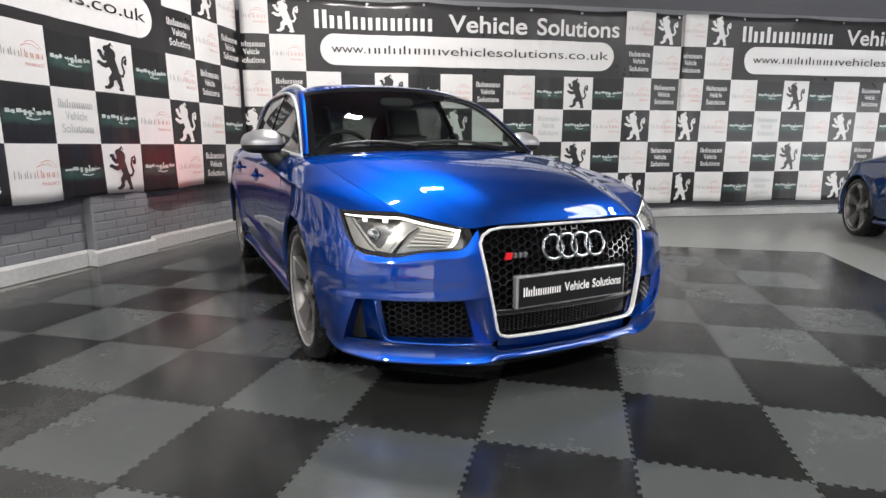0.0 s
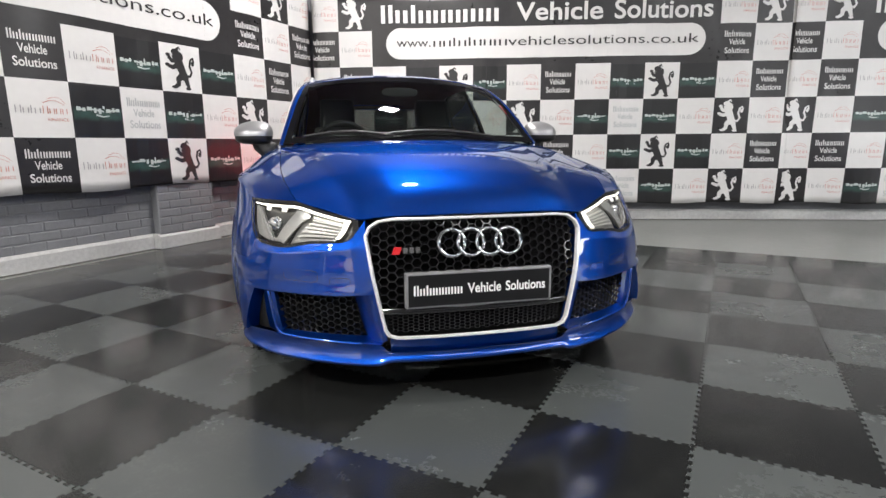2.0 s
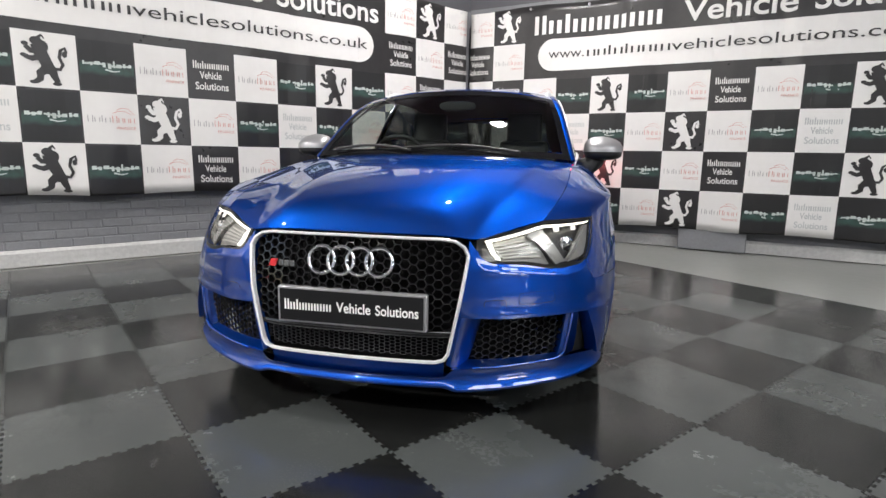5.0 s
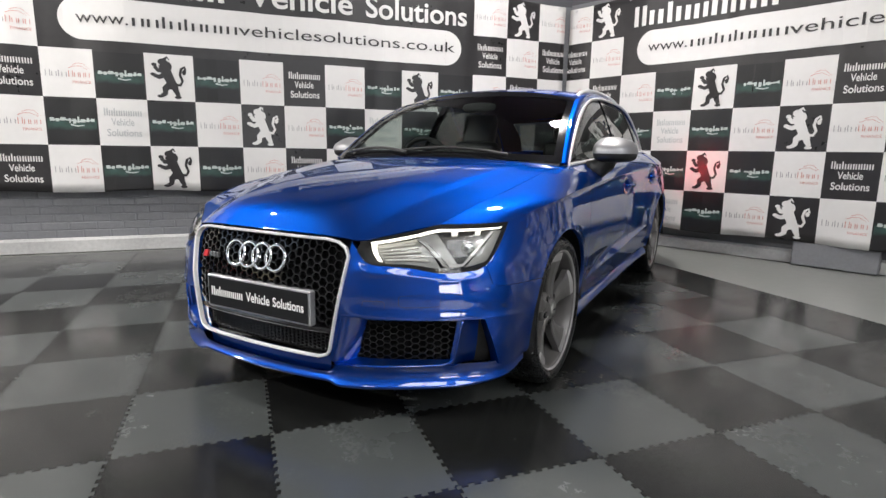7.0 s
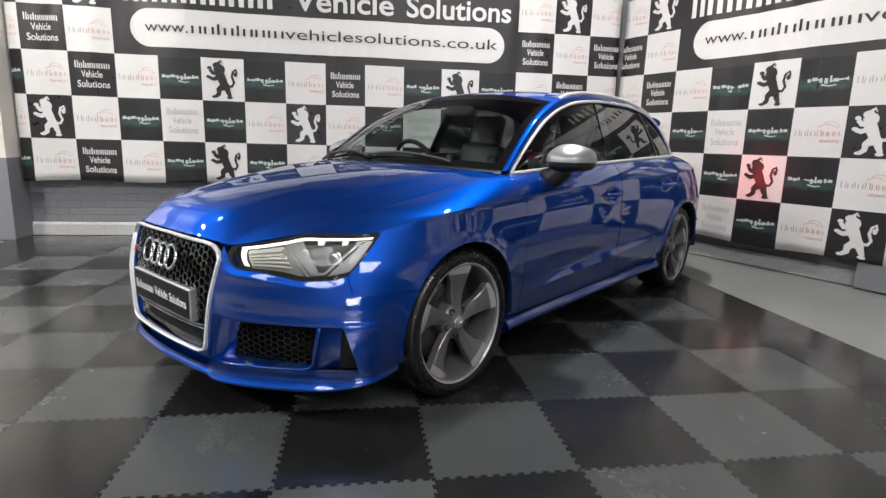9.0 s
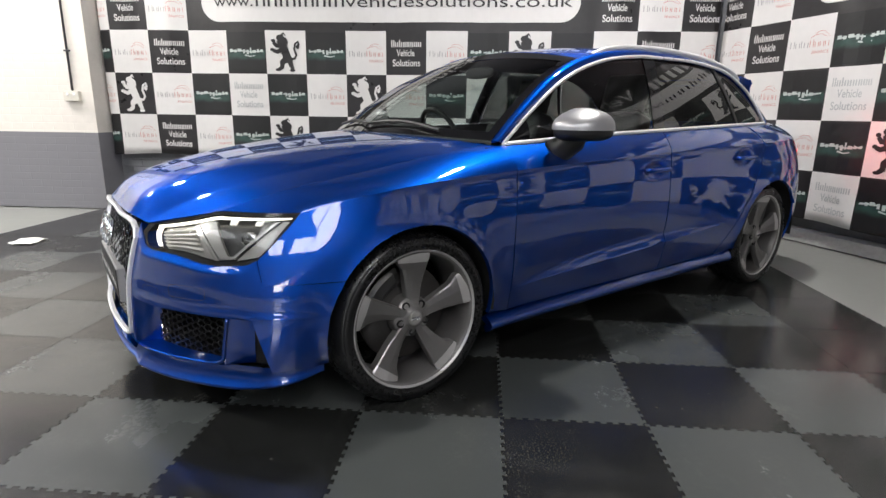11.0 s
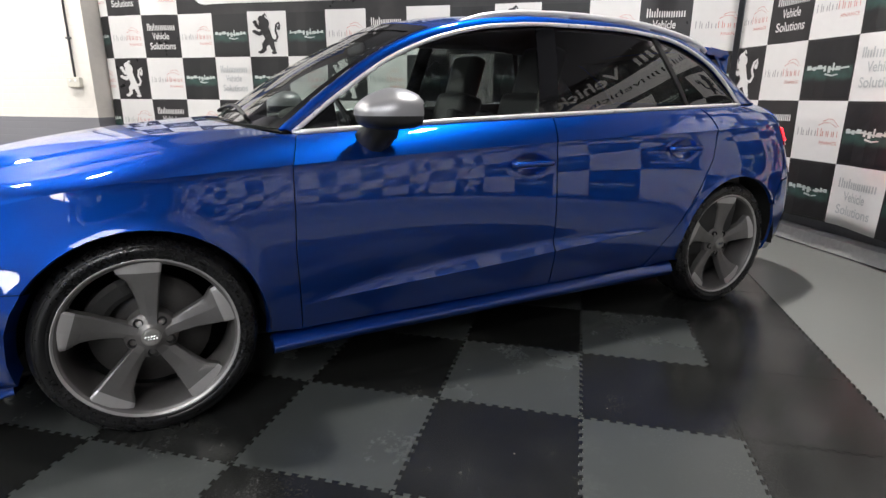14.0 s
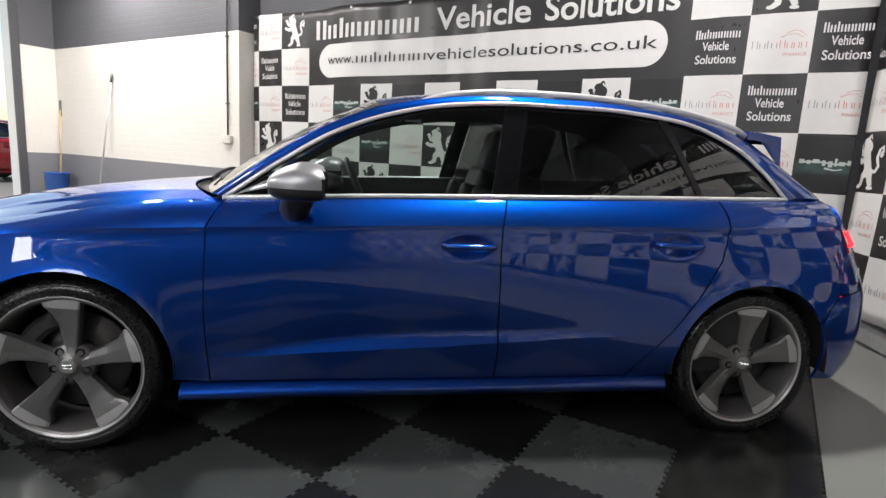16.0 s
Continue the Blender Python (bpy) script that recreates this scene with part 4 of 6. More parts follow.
class Line:
    """Straight run through points by share of length."""

    def __init__(self, *pts):
        p = np.array(pts, float)
        scale = np.array([7.0, 1.0])          # shares of the outline to metres
        s = np.r_[0, np.cumsum(np.linalg.norm(np.diff(p, axis=0) * scale[: p.shape[1]], axis=1))]
        self.s, self.p = s / s[-1], p

    def __call__(self, u):
        return Vector([float(np.interp(u, self.s, self.p[:, k])) for k in range(self.p.shape[1])])


def on_skin(patch, lift=0.0):
    return lambda a, b: skin(*patch(a, b), lift)


def arch(hx, x0, x1, n=28, r=0.352):
    """Points along a wheel arch from x0 to x1 (falling x), at even angles."""
    a0 = math.acos(max(-1, min(1, (x0 - hx) / r)))
    a1 = math.acos(max(-1, min(1, (x1 - hx) / r)))
    return [(at_x(hx + r * math.cos(a)), HUB_Z + r * math.sin(a)) for a in np.linspace(a0, a1, n)]


def radial(hx, outer, first=None, r=0.352):
    """Skin between a wheel arch and an outer edge given in (x, z), with straight spokes of mesh."""
    dense = []
    for (x0, z0), (x1, z1) in zip(outer, outer[1:]):
        n = max(1, int(math.hypot(x1 - x0, z1 - z0) / 0.03))
        dense += [(x0 + (x1 - x0) * k / n, z0 + (z1 - z0) * k / n) for k in range(n)]
    dense.append(outer[-1])
    angles = [math.atan2(z - HUB_Z, x - hx) for x, z in dense]
    angles = [a + 2 * math.pi if a < -1 else a for a in angles]
    if first:
        angles = [max(a, first + 0.004 * k) for k, a in enumerate(angles)]
    inner = [(hx + r * math.cos(a), HUB_Z + r * math.sin(a)) for a in angles]

    def at(a, b):
        k = a * (len(dense) - 1)
        i = min(int(k), len(dense) - 2)
        f = k - i
        pt = [(1 - b) * ((1 - f) * inner[i][c] + f * inner[i + 1][c]) + b * ((1 - f) * dense[i][c] + f * dense[i + 1][c]) for c in (0, 1)]
        return skin(at_x(pt[0]), pt[1])

    return at, len(dense) - 1


def waist_line(x0, x1, n=24, gap=0.0):
    return Line(*[(at_x(x), waist(x) + gap) for x in np.linspace(x0, x1, n)])


# upper edges of the flank: bonnet edge, then the window line
SHOULDER = Run((0.585, 0.620, 0.727), (0.45, 0.655, 0.770), (0.22, 0.690, 0.818), (0, 0.705, 0.857), (-0.3, 0.718, 0.905), (-0.515, 0.730, 0.918),
               (-1.0, 0.750, 0.945), (-1.55, 0.757, 0.966), (-2.2, 0.735, 0.987), (-2.6, 0.70, 0.997), (-2.88, 0.655, 1.003), (-3.12, 0.565, 1.008), fit=spline_fit)
shoulder_u = np.linspace(0, 1, 801)
shoulder_x = np.array([SHOULDER(u).x for u in shoulder_u])


def shoulder(x):
    return SHOULDER(float(np.interp(-x, -shoulder_x, shoulder_u)))


def upper_strip(x0, x1, top0, top1, roundness=0.5):
    """The shoulder of the flank, from the waist crease up to the window line or bonnet edge."""

    def at(a, b):
        low = skin(at_x(x0 + (x1 - x0) * a), waist(x0 + (x1 - x0) * a))
        high = shoulder(top0 + (top1 - top0) * a)
        r = roundness if not callable(roundness) else roundness(x0 + (x1 - x0) * a)
        e = b * math.pi / 2
        across = (1 - r) * b + r * (1 - math.cos(e))
        rise = (1 - r) * b + r * math.sin(e)
        return Vector((low.x + (high.x - low.x) * b, low.y + (high.y - low.y) * across, low.z + (high.z - low.z) * rise))

    return at


# glasshouse: outer edge of the side windows and the inner edge of the pillars
WINDOW_TOP = Run((-0.500, 0.728, 0.918), (-0.693, 0.694, 1.057), (-0.907, 0.660, 1.187), (-1.124, 0.632, 1.268), (-1.348, 0.612, 1.315), (-1.65, 0.602, 1.338),
                 (-1.968, 0.602, 1.340), (-2.328, 0.606, 1.312), (-2.61, 0.622, 1.215), (-2.76, 0.642, 1.105), (-2.86, 0.658, 1.004))
PILLAR_IN = Run((-0.455, 0.712, 0.932), (-0.65, 0.668, 1.078), (-0.86, 0.624, 1.210), (-1.08, 0.584, 1.300), (-1.35, 0.548, 1.352), (-1.65, 0.526, 1.376),
                (-1.97, 0.515, 1.376), (-2.33, 0.508, 1.350), (-2.66, 0.500, 1.290), (-2.93, 0.515, 1.150), (-3.12, 0.565, 1.010))


def spanned(centre, edge, power, lift=lambda a, v: 0.0):
    """A surface across the car from a centre line to its mirrored edges."""

    def at(a, v):
        c, e = centre(v), edge(v)
        k = abs(a) ** power
        return Vector((c.x + (e.x - c.x) * k, e.y * a, c.z + (e.z - c.z) * k + lift(a, v)))

    return at


def both(fn):
    """Uses the whole width of a spanned surface."""
    return lambda a, b: fn(2 * a - 1, b)


def strip(p, q, bulge=0.0, hint=Vector((0, 0, 1))):
    """A band between two runs with a rounded section."""

    def at(a, b):
        s, e = p(a), q(a)
        mid = s.lerp(e, b)
        n = (p(min(1, a + 0.01)) - p(max(0, a - 0.01))).cross(e - s).normalized()
        if n.dot(Vector((0, 1, 0.6))) < 0:
            n = -n
        return mid + n * bulge * 4 * b * (1 - b)

    return at


def flip_bm(bm):
    """The mirror image across the car's middle."""
    bmesh.ops.transform(bm, matrix=Matrix.Diagonal((1, -1, 1, 1)), verts=bm.verts)
    bmesh.ops.reverse_faces(bm, faces=bm.faces)
    return bm


def frame_on(fn, a, b, e=0.01):
    """Point, outward normal and upward way of a surface."""
    p = fn(a, b)
    du, dv = fn(min(1, a + e), b) - fn(max(0, a - e), b), fn(a, min(1, b + e)) - fn(a, max(0, b - e))
    n = du.cross(dv).normalized()
    if n.dot(p - Vector((max(-2.4, min(0.0, p.x)), 0, 0.5))) < 0:
        n = -n
    return p, n, dv.normalized(), du.normalized()


def honeycomb(fn, inside, u0, u1, v0, v1, r, bar, lift, deep, squash=1.0):
    """A net of six-sided cells with level tops, of corner radius r, laid on a surface given by (u, v) in metres; each bar has a bevelled front."""
    verts, faces = [], []
    step_u, step_v = 1.5 * r, math.sqrt(3) * r * squash
    for c in range(int((u1 - u0) / step_u) + 2):
        for k in range(int((v1 - v0) / step_v) + 2):
            cu, cv = u0 + step_u * c, v0 + step_v * (k + 0.5 * (c % 2))
            if not inside(cu, cv):
                continue
            ring = [(math.cos(q * math.pi / 3) * r, math.sin(q * math.pi / 3) * r * squash) for q in range(6)]
            base = len(verts)
            for share, depth in ((1.0, 0.0), (1 - 0.55 * bar, 0.0), (1 - bar, 0.12 * deep), (1 - 1.25 * bar, deep)):
                verts += [fn(cu + u * share, cv + v * share, lift - depth) for u, v in ring]
            for q in range(6):
                j = (q + 1) % 6
                for row in (0, 6, 12):
                    faces.append((base + row + q, base + row + j, base + row + 6 + j, base + row + 6 + q))
    bm = bmesh.new()
    vs = [bm.verts.new(p) for p in verts]
    for f in faces:
        bm.faces.new([vs[k] for k in f])
    return bm


def wheel_thing(parent, at, side, spoke0):
    """A five-arm alloy wheel; its axis runs along y, outwards on the car's left."""
    ob = new("wheel")
    ob.empty_display_size = 0.1
    ob.parent = parent
    ob.matrix_local = at
    R = TYRE_R
    half = 0.115
    prof = [(0.252, half - 0.014), (0.260, half - 0.003), (0.266, half), (0.2675, half - 0.0015), (0.269, half + 0.001), (0.280, half + 0.003), (0.2935, half + 0.0015), (0.295, half - 0.001), (0.2965, half + 0.0005), (0.300, half - 0.001), (0.311, half - 0.014), (0.319, half - 0.032), (R, half - 0.06)]
    for groove in (0.035, 0.0, -0.035):
        prof += [(R, groove + 0.006), (R - 0.006, groove + 0.005), (R - 0.006, groove - 0.005), (R, groove - 0.006)]
    prof += [(R, -half + 0.06), (0.311, -half + 0.014), (0.29, -half), (0.252, -half + 0.012)]
    part("tyre", lathe_bm(prof, 72, "Y"), M_TYRE, ob, "low-profile black tyre", True)
    rim = [(0.252, -0.10), (0.244, -0.095), (0.238, -0.05), (0.236, 0.06), (0.241, 0.095), (0.244, 0.100), (0.246, 0.102), (0.252, 0.104), (0.2565, 0.1085), (0.2565, 0.098), (0.252, -0.10)]
    part("rim", lathe_bm(rim, 72, "Y"), M_RIM, ob, "titanium-grey alloy rim", True)
    lip = [(0.2510, 0.1050), (0.2535, 0.1075), (0.2562, 0.1110), (0.2590, 0.1110), (0.2595, 0.1070)]
    part("rim_edge", lathe_bm(lip, 72, "Y"), M_RIM_CUT, ob, "bright machined rim edge", True)
    hub = [(0.0, 0.088), (0.03, 0.088), (0.034, 0.084), (0.05, 0.076), (0.074, 0.068), (0.078, 0.055), (0.078, 0.0)]
    part("hub", lathe_bm(hub, 40, "Y"), M_RIM, ob, "", True)
    part("hub_cap", lathe_bm([(0.0, 0.0945), (0.022, 0.094), (0.0275, 0.092), (0.029, 0.086)], 32, "Y"), M_LAMP_BODY, ob, "small grey centre cap with a plain ring motif", True)
    for k in range(4):
        ring = lathe_bm([(0.0042, 0.0), (0.0055, 0.0012), (0.0068, 0.0)], 16, "Y")
        badge = part("cap_ring", ring, M_BRIGHT, ob)
        badge.matrix_local = pose((k - 1.5) * 0.0085, 0.0944, 0)
    part("brake_disc", lathe_bm([(0.07, 0.012), (0.178, 0.012), (0.180, 0.0), (0.178, -0.012), (0.07, -0.012)], 56, "Y"), M_DISC, ob, "worn steel brake disc", True)
    cal = bmesh.new()
    rows = []
    for k in range(9):
        a = radians(18 + 7 * k)
        ends = 0.8 if k in (0, 8) else 1.0
        rows.append([cal.verts.new((r * math.cos(a), y * ends, r * math.sin(a))) for r, y in ((0.130, -0.04), (0.130, 0.042), (0.145, 0.052), (0.180, 0.052), (0.196, 0.040), (0.196, -0.04))])
    for a, b in zip(rows, rows[1:]):
        for k in range(6):
            cal.faces.new((a[k], a[(k + 1) % 6], b[(k + 1) % 6], b[k]))
    cal.faces.new(rows[0][::-1])
    cal.faces.new(rows[-1])
    bmesh.ops.recalc_face_normals(cal, faces=cal.faces)
    part("caliper", cal, M_CALIPER, ob, "black brake caliper")
    # one blade: straight on one edge, swept out on the other towards the rim
    trail = smooth_fit((0.04, 0.07, 0.12, 0.17, 0.205, 0.232), (0.021, 0.024, 0.029, 0.036, 0.041, 0.046))
    lead = smooth_fit((0.04, 0.07, 0.12, 0.17, 0.19, 0.205, 0.232), (0.021, 0.025, 0.034, 0.048, 0.057, 0.075, 0.083))
    face = smooth_fit((0.04, 0.07, 0.12, 0.18, 0.205, 0.232), (0.082, 0.076, 0.078, 0.090, 0.0965, 0.1025))
    for n in range(5):
        bm = bmesh.new()
        rows = []
        for k in range(17):
            r = 0.04 + 0.2105 * k / 16
            y = face(r)
            row = [(-trail(r), y - 0.036), (-trail(r), y - 0.004), (-trail(r) * 0.86, y), (0.25 * lead(r), y - 0.002), (lead(r) * 0.86, y - 0.009), (lead(r), y - 0.014), (lead(r), y - 0.04)]
            rows.append([bm.verts.new((t, yy, r)) for t, yy in row])
        for a, b in zip(rows, rows[1:]):
            for k in range(6):
                bm.faces.new((a[k], b[k], b[k + 1], a[k + 1])).material_index = 0 if a[0].co.z < 0.206 or k in (0, 5) else 1
        bm.faces.new(rows[-1])
        bmesh.ops.recalc_face_normals(bm, faces=bm.faces)
        for f in bm.faces:
            f.smooth = False
        bmesh.ops.transform(bm, matrix=Matrix.Diagonal((side, 1, 1, 1)), verts=bm.verts)
        if side < 0:
            bmesh.ops.reverse_faces(bm, faces=bm.faces)
        blade = part("spoke", bm, [M_SPOKE, M_RIM_CUT], ob)
        blade.matrix_local = Matrix.Rotation(radians(72 * n + spoke0), 4, "Y")
        bolt = part("bolt", lathe_bm([(0.0, 0.066), (0.008, 0.066), (0.0115, 0.074), (0.0145, 0.0745), (0.0145, 0.055)], 16, "Y"), M_DARK, ob)
        bolt.matrix_local = Matrix.Rotation(radians(72 * n + 36 + spoke0), 4, "Y") @ pose(0, 0.004, 0.056)
    return ob


def seat(parent, at, name="seat", wide=0.5, tall=1.0):
    """A sports seat with bolsters and a built-in head restraint."""
    ob = new(name)
    ob.empty_display_size = 0.1
    ob.parent, ob.matrix_local = parent, at

    def cushion(x0, x1, y0, y1, z0, z1, tilt, label, material, nm):
        bm = box_bm(x0, x1, y0, y1, z0 * tall, z1 * tall, min(0.05, 0.45 * min(x1 - x0, z1 - z0, y1 - y0)), 3)
        p = part(nm, bm, material, ob, label, True)
        p.matrix_local = Matrix.Rotation(radians(tilt), 4, "Y")

    h = wide / 2
    cushion(-0.05, 0.45, -h, h, 0.0, 0.16, -6, "", M_LEATHER, "squab")
    cushion(-0.16, -0.02, -h * 0.72, h * 0.72, 0.08, 0.66, -17, "", M_LEATHER, "backrest")
    for sgn in (-1, 1):
        a, b = sorted((sgn * h * 0.62, sgn * h))
        cushion(-0.14, 0.06, a, b, 0.10, 0.56, -17, "grey leather side bolster", M_LEATHER_G, "bolster")
    cushion(-0.14, -0.04, -0.13, 0.13, 0.64, 0.86, -17, "", M_LEATHER, "headrest")
    return ob


def share_of(run, x):
    """Share of a run that falls in x at which it reaches this x."""
    us = np.linspace(0, 1, 401)
    return float(np.interp(-x, [-run(u).x for u in us], us))


GRILLE = [(0, 0.678), (0.31, 0.678), (0.36, 0.671), (0.390, 0.652), (0.402, 0.625), (0.372, 0.47), (0.338, 0.298), (0.325, 0.278), (0.297, 0.269), (0, 0.269)]


def nose(y, z, lift=0.0):
    p = skin(at_y(abs(y)), z, lift)
    return Vector((p.x, math.copysign(p.y, y), p.z))


def in_grille(y, z, margin=0.012):
    pts = GRILLE
    width = 0.0
    for (y0, z0), (y1, z1) in zip(pts, pts[1:]):
        if min(z0, z1) <= z <= max(z0, z1) and z0 != z1:
            width = max(width, y0 + (y1 - y0) * (z - z0) / (z1 - z0))
    return abs(y) < width - margin and 0.269 + margin < z < 0.678 - margin


def side_pane(x_low0, x_low1, x_top0, x_top1, lift=0.0):
    """Part of the side glazing between two slanted edges."""
    top_x = np.array([WINDOW_TOP(u).x for u in np.linspace(0, 1, 301)])

    def at(a, b):
        x = (1 - b) * (x_low0 + (x_low1 - x_low0) * a) + b * (x_top0 + (x_top1 - x_top0) * a)
        low = shoulder(x)
        high = WINDOW_TOP(float(np.interp(-x, -top_x, np.linspace(0, 1, 301))))
        z = low.z + 0.004 + (high.z - low.z - 0.008) * b
        y = low.y + (high.y - low.y) * b + 0.010 * 4 * b * (1 - b) - 0.010 + lift
        return Vector((x, y, z))

    return at


def torus_bm(r, t, n=40, m=10):
    bm = bmesh.new()
    rings = [[bm.verts.new(((t * math.cos(q)), (r + t * math.sin(q)) * math.cos(p), (r + t * math.sin(q)) * math.sin(p))) for q in (2 * math.pi * j / m for j in range(m))]
             for p in (2 * math.pi * i / n for i in range(n))]
    for i in range(n):
        for j in range(m):
            bm.faces.new((rings[i][j], rings[(i + 1) % n][j], rings[(i + 1) % n][(j + 1) % m], rings[i][(j + 1) % m]))
    bmesh.ops.recalc_face_normals(bm, faces=bm.faces)
    return bm


def blob_bm(x0, x1, y0, y1, z0, z1, squeeze=2.6, taper=0.0):
    """A rounded, slightly boxy shell."""
    bm = bmesh.new()
    bmesh.ops.create_uvsphere(bm, u_segments=28, v_segments=18, radius=1)
    for v in bm.verts:
        c = [math.copysign(abs(k) ** (2 / squeeze), k) for k in v.co]
        n = (abs(v.co.x) ** squeeze + abs(v.co.y) ** squeeze + abs(v.co.z) ** squeeze) ** (1 / squeeze)
        x, y, z = v.co / n
        k = 1 - taper * (y + 1) / 2
        v.co = ((x0 + x1) / 2 + x * k * (x1 - x0) / 2, (y0 + y1) / 2 + y * (y1 - y0) / 2, (z0 + z1) / 2 + z * k * (z1 - z0) / 2)
    return bm


def mirror_bm(grow):
    """The mirror's shell: blunt at the back, its front sloping down to a rounded nose, flat below."""
    bm = bmesh.new()
    bmesh.ops.create_uvsphere(bm, u_segments=36, v_segments=22, radius=1)
    for v in bm.verts:
        n = (abs(v.co.x) ** 3.0 + abs(v.co.y) ** 3.0 + abs(v.co.z) ** 3.0) ** (1 / 3)
        x, y, z = v.co / n
        high = 0.084 * (1 - 0.42 * max(0, x)) * (1 - 0.22 * max(0, y)) if z > 0 else 0.046
        wide = 0.106 - 0.016 * max(0, x)
        v.co = (max(-0.875 - grow, -0.790 + x * (0.107 + grow)), 0.893 + 0.012 * -x + y * (wide + grow), 0.980 + z * (high + grow))
    return bm


def build_car(at, label):
    car = thing("car", label, "car", at=at)
    # -- body panels, each side --
    lamp_low = [(at_y(0.452), 0.610), (at_y(0.48), 0.598), (at_y(0.585), 0.590), (at_y(0.62), 0.582), (at_y(0.66), 0.571), (at_y(0.70), 0.568), (at_x(0.565), 0.574), (at_x(0.535), 0.590)]
    fender = Skin()
    waist_pts = lambda x0, x1, n: [(x, waist(x)) for x in np.linspace(x0, x1, n)]
    fn, count = radial(0.0, [(0.519, 0.519), (0.533, 0.590), *waist_pts(0.404, -0.466, 16), (-0.456, 0.53), (-0.468, 0.247)], radians(35))
    fender.sheet(fn, count, 16, 0.014)
    fender.sheet(upper_strip(0.40, -0.466, 0.582, -0.510, 0.55), 36, 12, 0.010)
    f_left = Line((at_x(-0.472), 0.250), (at_x(-0.460), 0.53), (at_x(-0.470), waist(-0.470)))
    f_right = Line((at_x(-1.541), 0.252), (at_x(-1.541), 0.40), (at_x(-1.527), 0.762), (at_x(-1.531), waist(-1.531)))
    r_left = Line((at_x(-1.547), 0.252), (at_x(-1.547), 0.40), (at_x(-1.533), 0.762), (at_x(-1.537), waist(-1.537)))
    r_right = Line((at_x(-2.098), 0.262), (at_x(-2.137), 0.314), (at_x(-2.26), 0.46), (at_x(-2.369), 0.622), (at_x(-2.44), 0.76), (at_x(-2.462), waist(-2.462)))

    def door(x0, x1, left, right, z_low, top0, top1):
        sk = Skin()
        cut_l, cut_r = hollow(x0), hollow(x1 if x1 > -2.0 else -2.25)

        def edge_at(line, z):
            us = np.linspace(0, 1, 60)
            return float(np.interp(z, [line(u)[1] for u in us], [line(u)[0] for u in us]))

        xl, xr = edge_at(left, cut_l), edge_at(right, cut_r)
        us = np.linspace(0, 1, 30)
        crease = Line(*[(xl + (xr - xl) * u, hollow(float(PLAN(xl + (xr - xl) * u).x))) for u in us])
        c0, c1 = crease(0)[1], crease(1)[1]

        def piece(line, z_a, z_b):
            zs = np.linspace(z_a, z_b, 14)
            return Line(*[(edge_at(line, z), z) for z in zs])

        low = Line((left(0)[0], z_low), (right(0)[0], right(0)[1]))
        sk.sheet(on_skin(coons(low, piece(right, right(0)[1], c1), crease, piece(left, z_low, c0))), 34, 8, 0.012)
        sk.sheet(on_skin(coons(crease, piece(right, c1, right(1)[1]), waist_line(x0, x1), piece(left, c0, left(1)[1]))), 48, 50, 0.012)
        sk.sheet(upper_strip(x0, x1, top0, top1, 0.3), 30, 8, 0.010)
        return sk

    f_door = door(-0.470, -1.531, f_left, f_right, 0.250, -0.514, -1.562)
    r_door = door(-1.537, -2.462, r_left, r_right, 0.252, -1.568, -2.492)
    quarter = Skin()
    fn, count = radial(AXLE_R, [(-2.104, 0.250), (-2.143, 0.314), (-2.266, 0.46), (-2.375, 0.622), (-2.446, 0.76), *waist_pts(-2.468, -3.06, 12), (-3.02, 0.62), (-2.938, 0.50)])
    quarter.sheet(fn, count, 16, 0.014)
    quarter.sheet(upper_strip(-2.468, -3.06, -2.498, -3.115, 0.4), 20, 8, 0.006)
    r_bumper = Skin()
    r_bumper.sheet(on_skin(coons(Line((at_x(-2.985), 0.235), (at_x(-3.33), 0.19), (1.0, 0.19)), Line((1.0, 0.19), (1.0, 0.64)),
                                 Line((at_x(-2.945), 0.494), (at_x(-3.024), 0.614), (at_x(-3.33), 0.64), (1.0, 0.64)),
                                 Line((at_x(-2.985), 0.235), (at_x(-2.992), 0.315), (at_x(-2.945), 0.494)))), 40, 18, 0.012)
    tailgate = Skin()
    tailgate.sheet(on_skin(coons(Line((at_x(-3.027), 0.622), (at_x(-3.33), 0.645), (1.0, 0.645)), Line((1.0, 0.645), (1.0, 1.005)),
                                 Line((at_x(-3.066), waist(-3.066)), (at_x(-3.2), 0.985), (at_x(-3.33), 1.004), (1.0, 1.005)), Line((at_x(-3.027), 0.622), (at_x(-3.066), waist(-3.066))))), 36, 16, 0.010)
    sill = Skin()

    def sill_fn(a, b):
        x = -0.365 + (-2.275 + 0.365) * a
        z = 0.165 + 0.012 * a + (0.078 + 0.012 * a) * b
        return skin(at_x(x), z, 0.064 * math.sin(math.pi * min(1, 0.18 + 0.80 * b)) - 0.030)

    sill.sheet(sill_fn, 40, 12, 0.03)
    bumper = Skin()
    top_line = Line((at_y(0.408), 0.673), *lamp_low, (at_x(0.5205), 0.5185), (at_x(0.288), 0.514))
    main_patch = coons(Line((at_y(0.366), 0.425), (at_y(0.5), 0.416), (at_x(0.612), 0.410), (at_x(0.341), 0.405)), Line((at_x(0.341), 0.405), (at_x(0.318), 0.465), (at_x(0.288), 0.514)),
                       top_line, Line((at_y(0.366), 0.425), (at_y(0.402), 0.635), (at_y(0.408), 0.673)))
    ridge = by_x((0.30, 0.516), (0.46, 0.520), (0.535, 0.556), (0.60, 0.549), (0.70, 0.557), (0.80, 0.575), (0.89, 0.580))

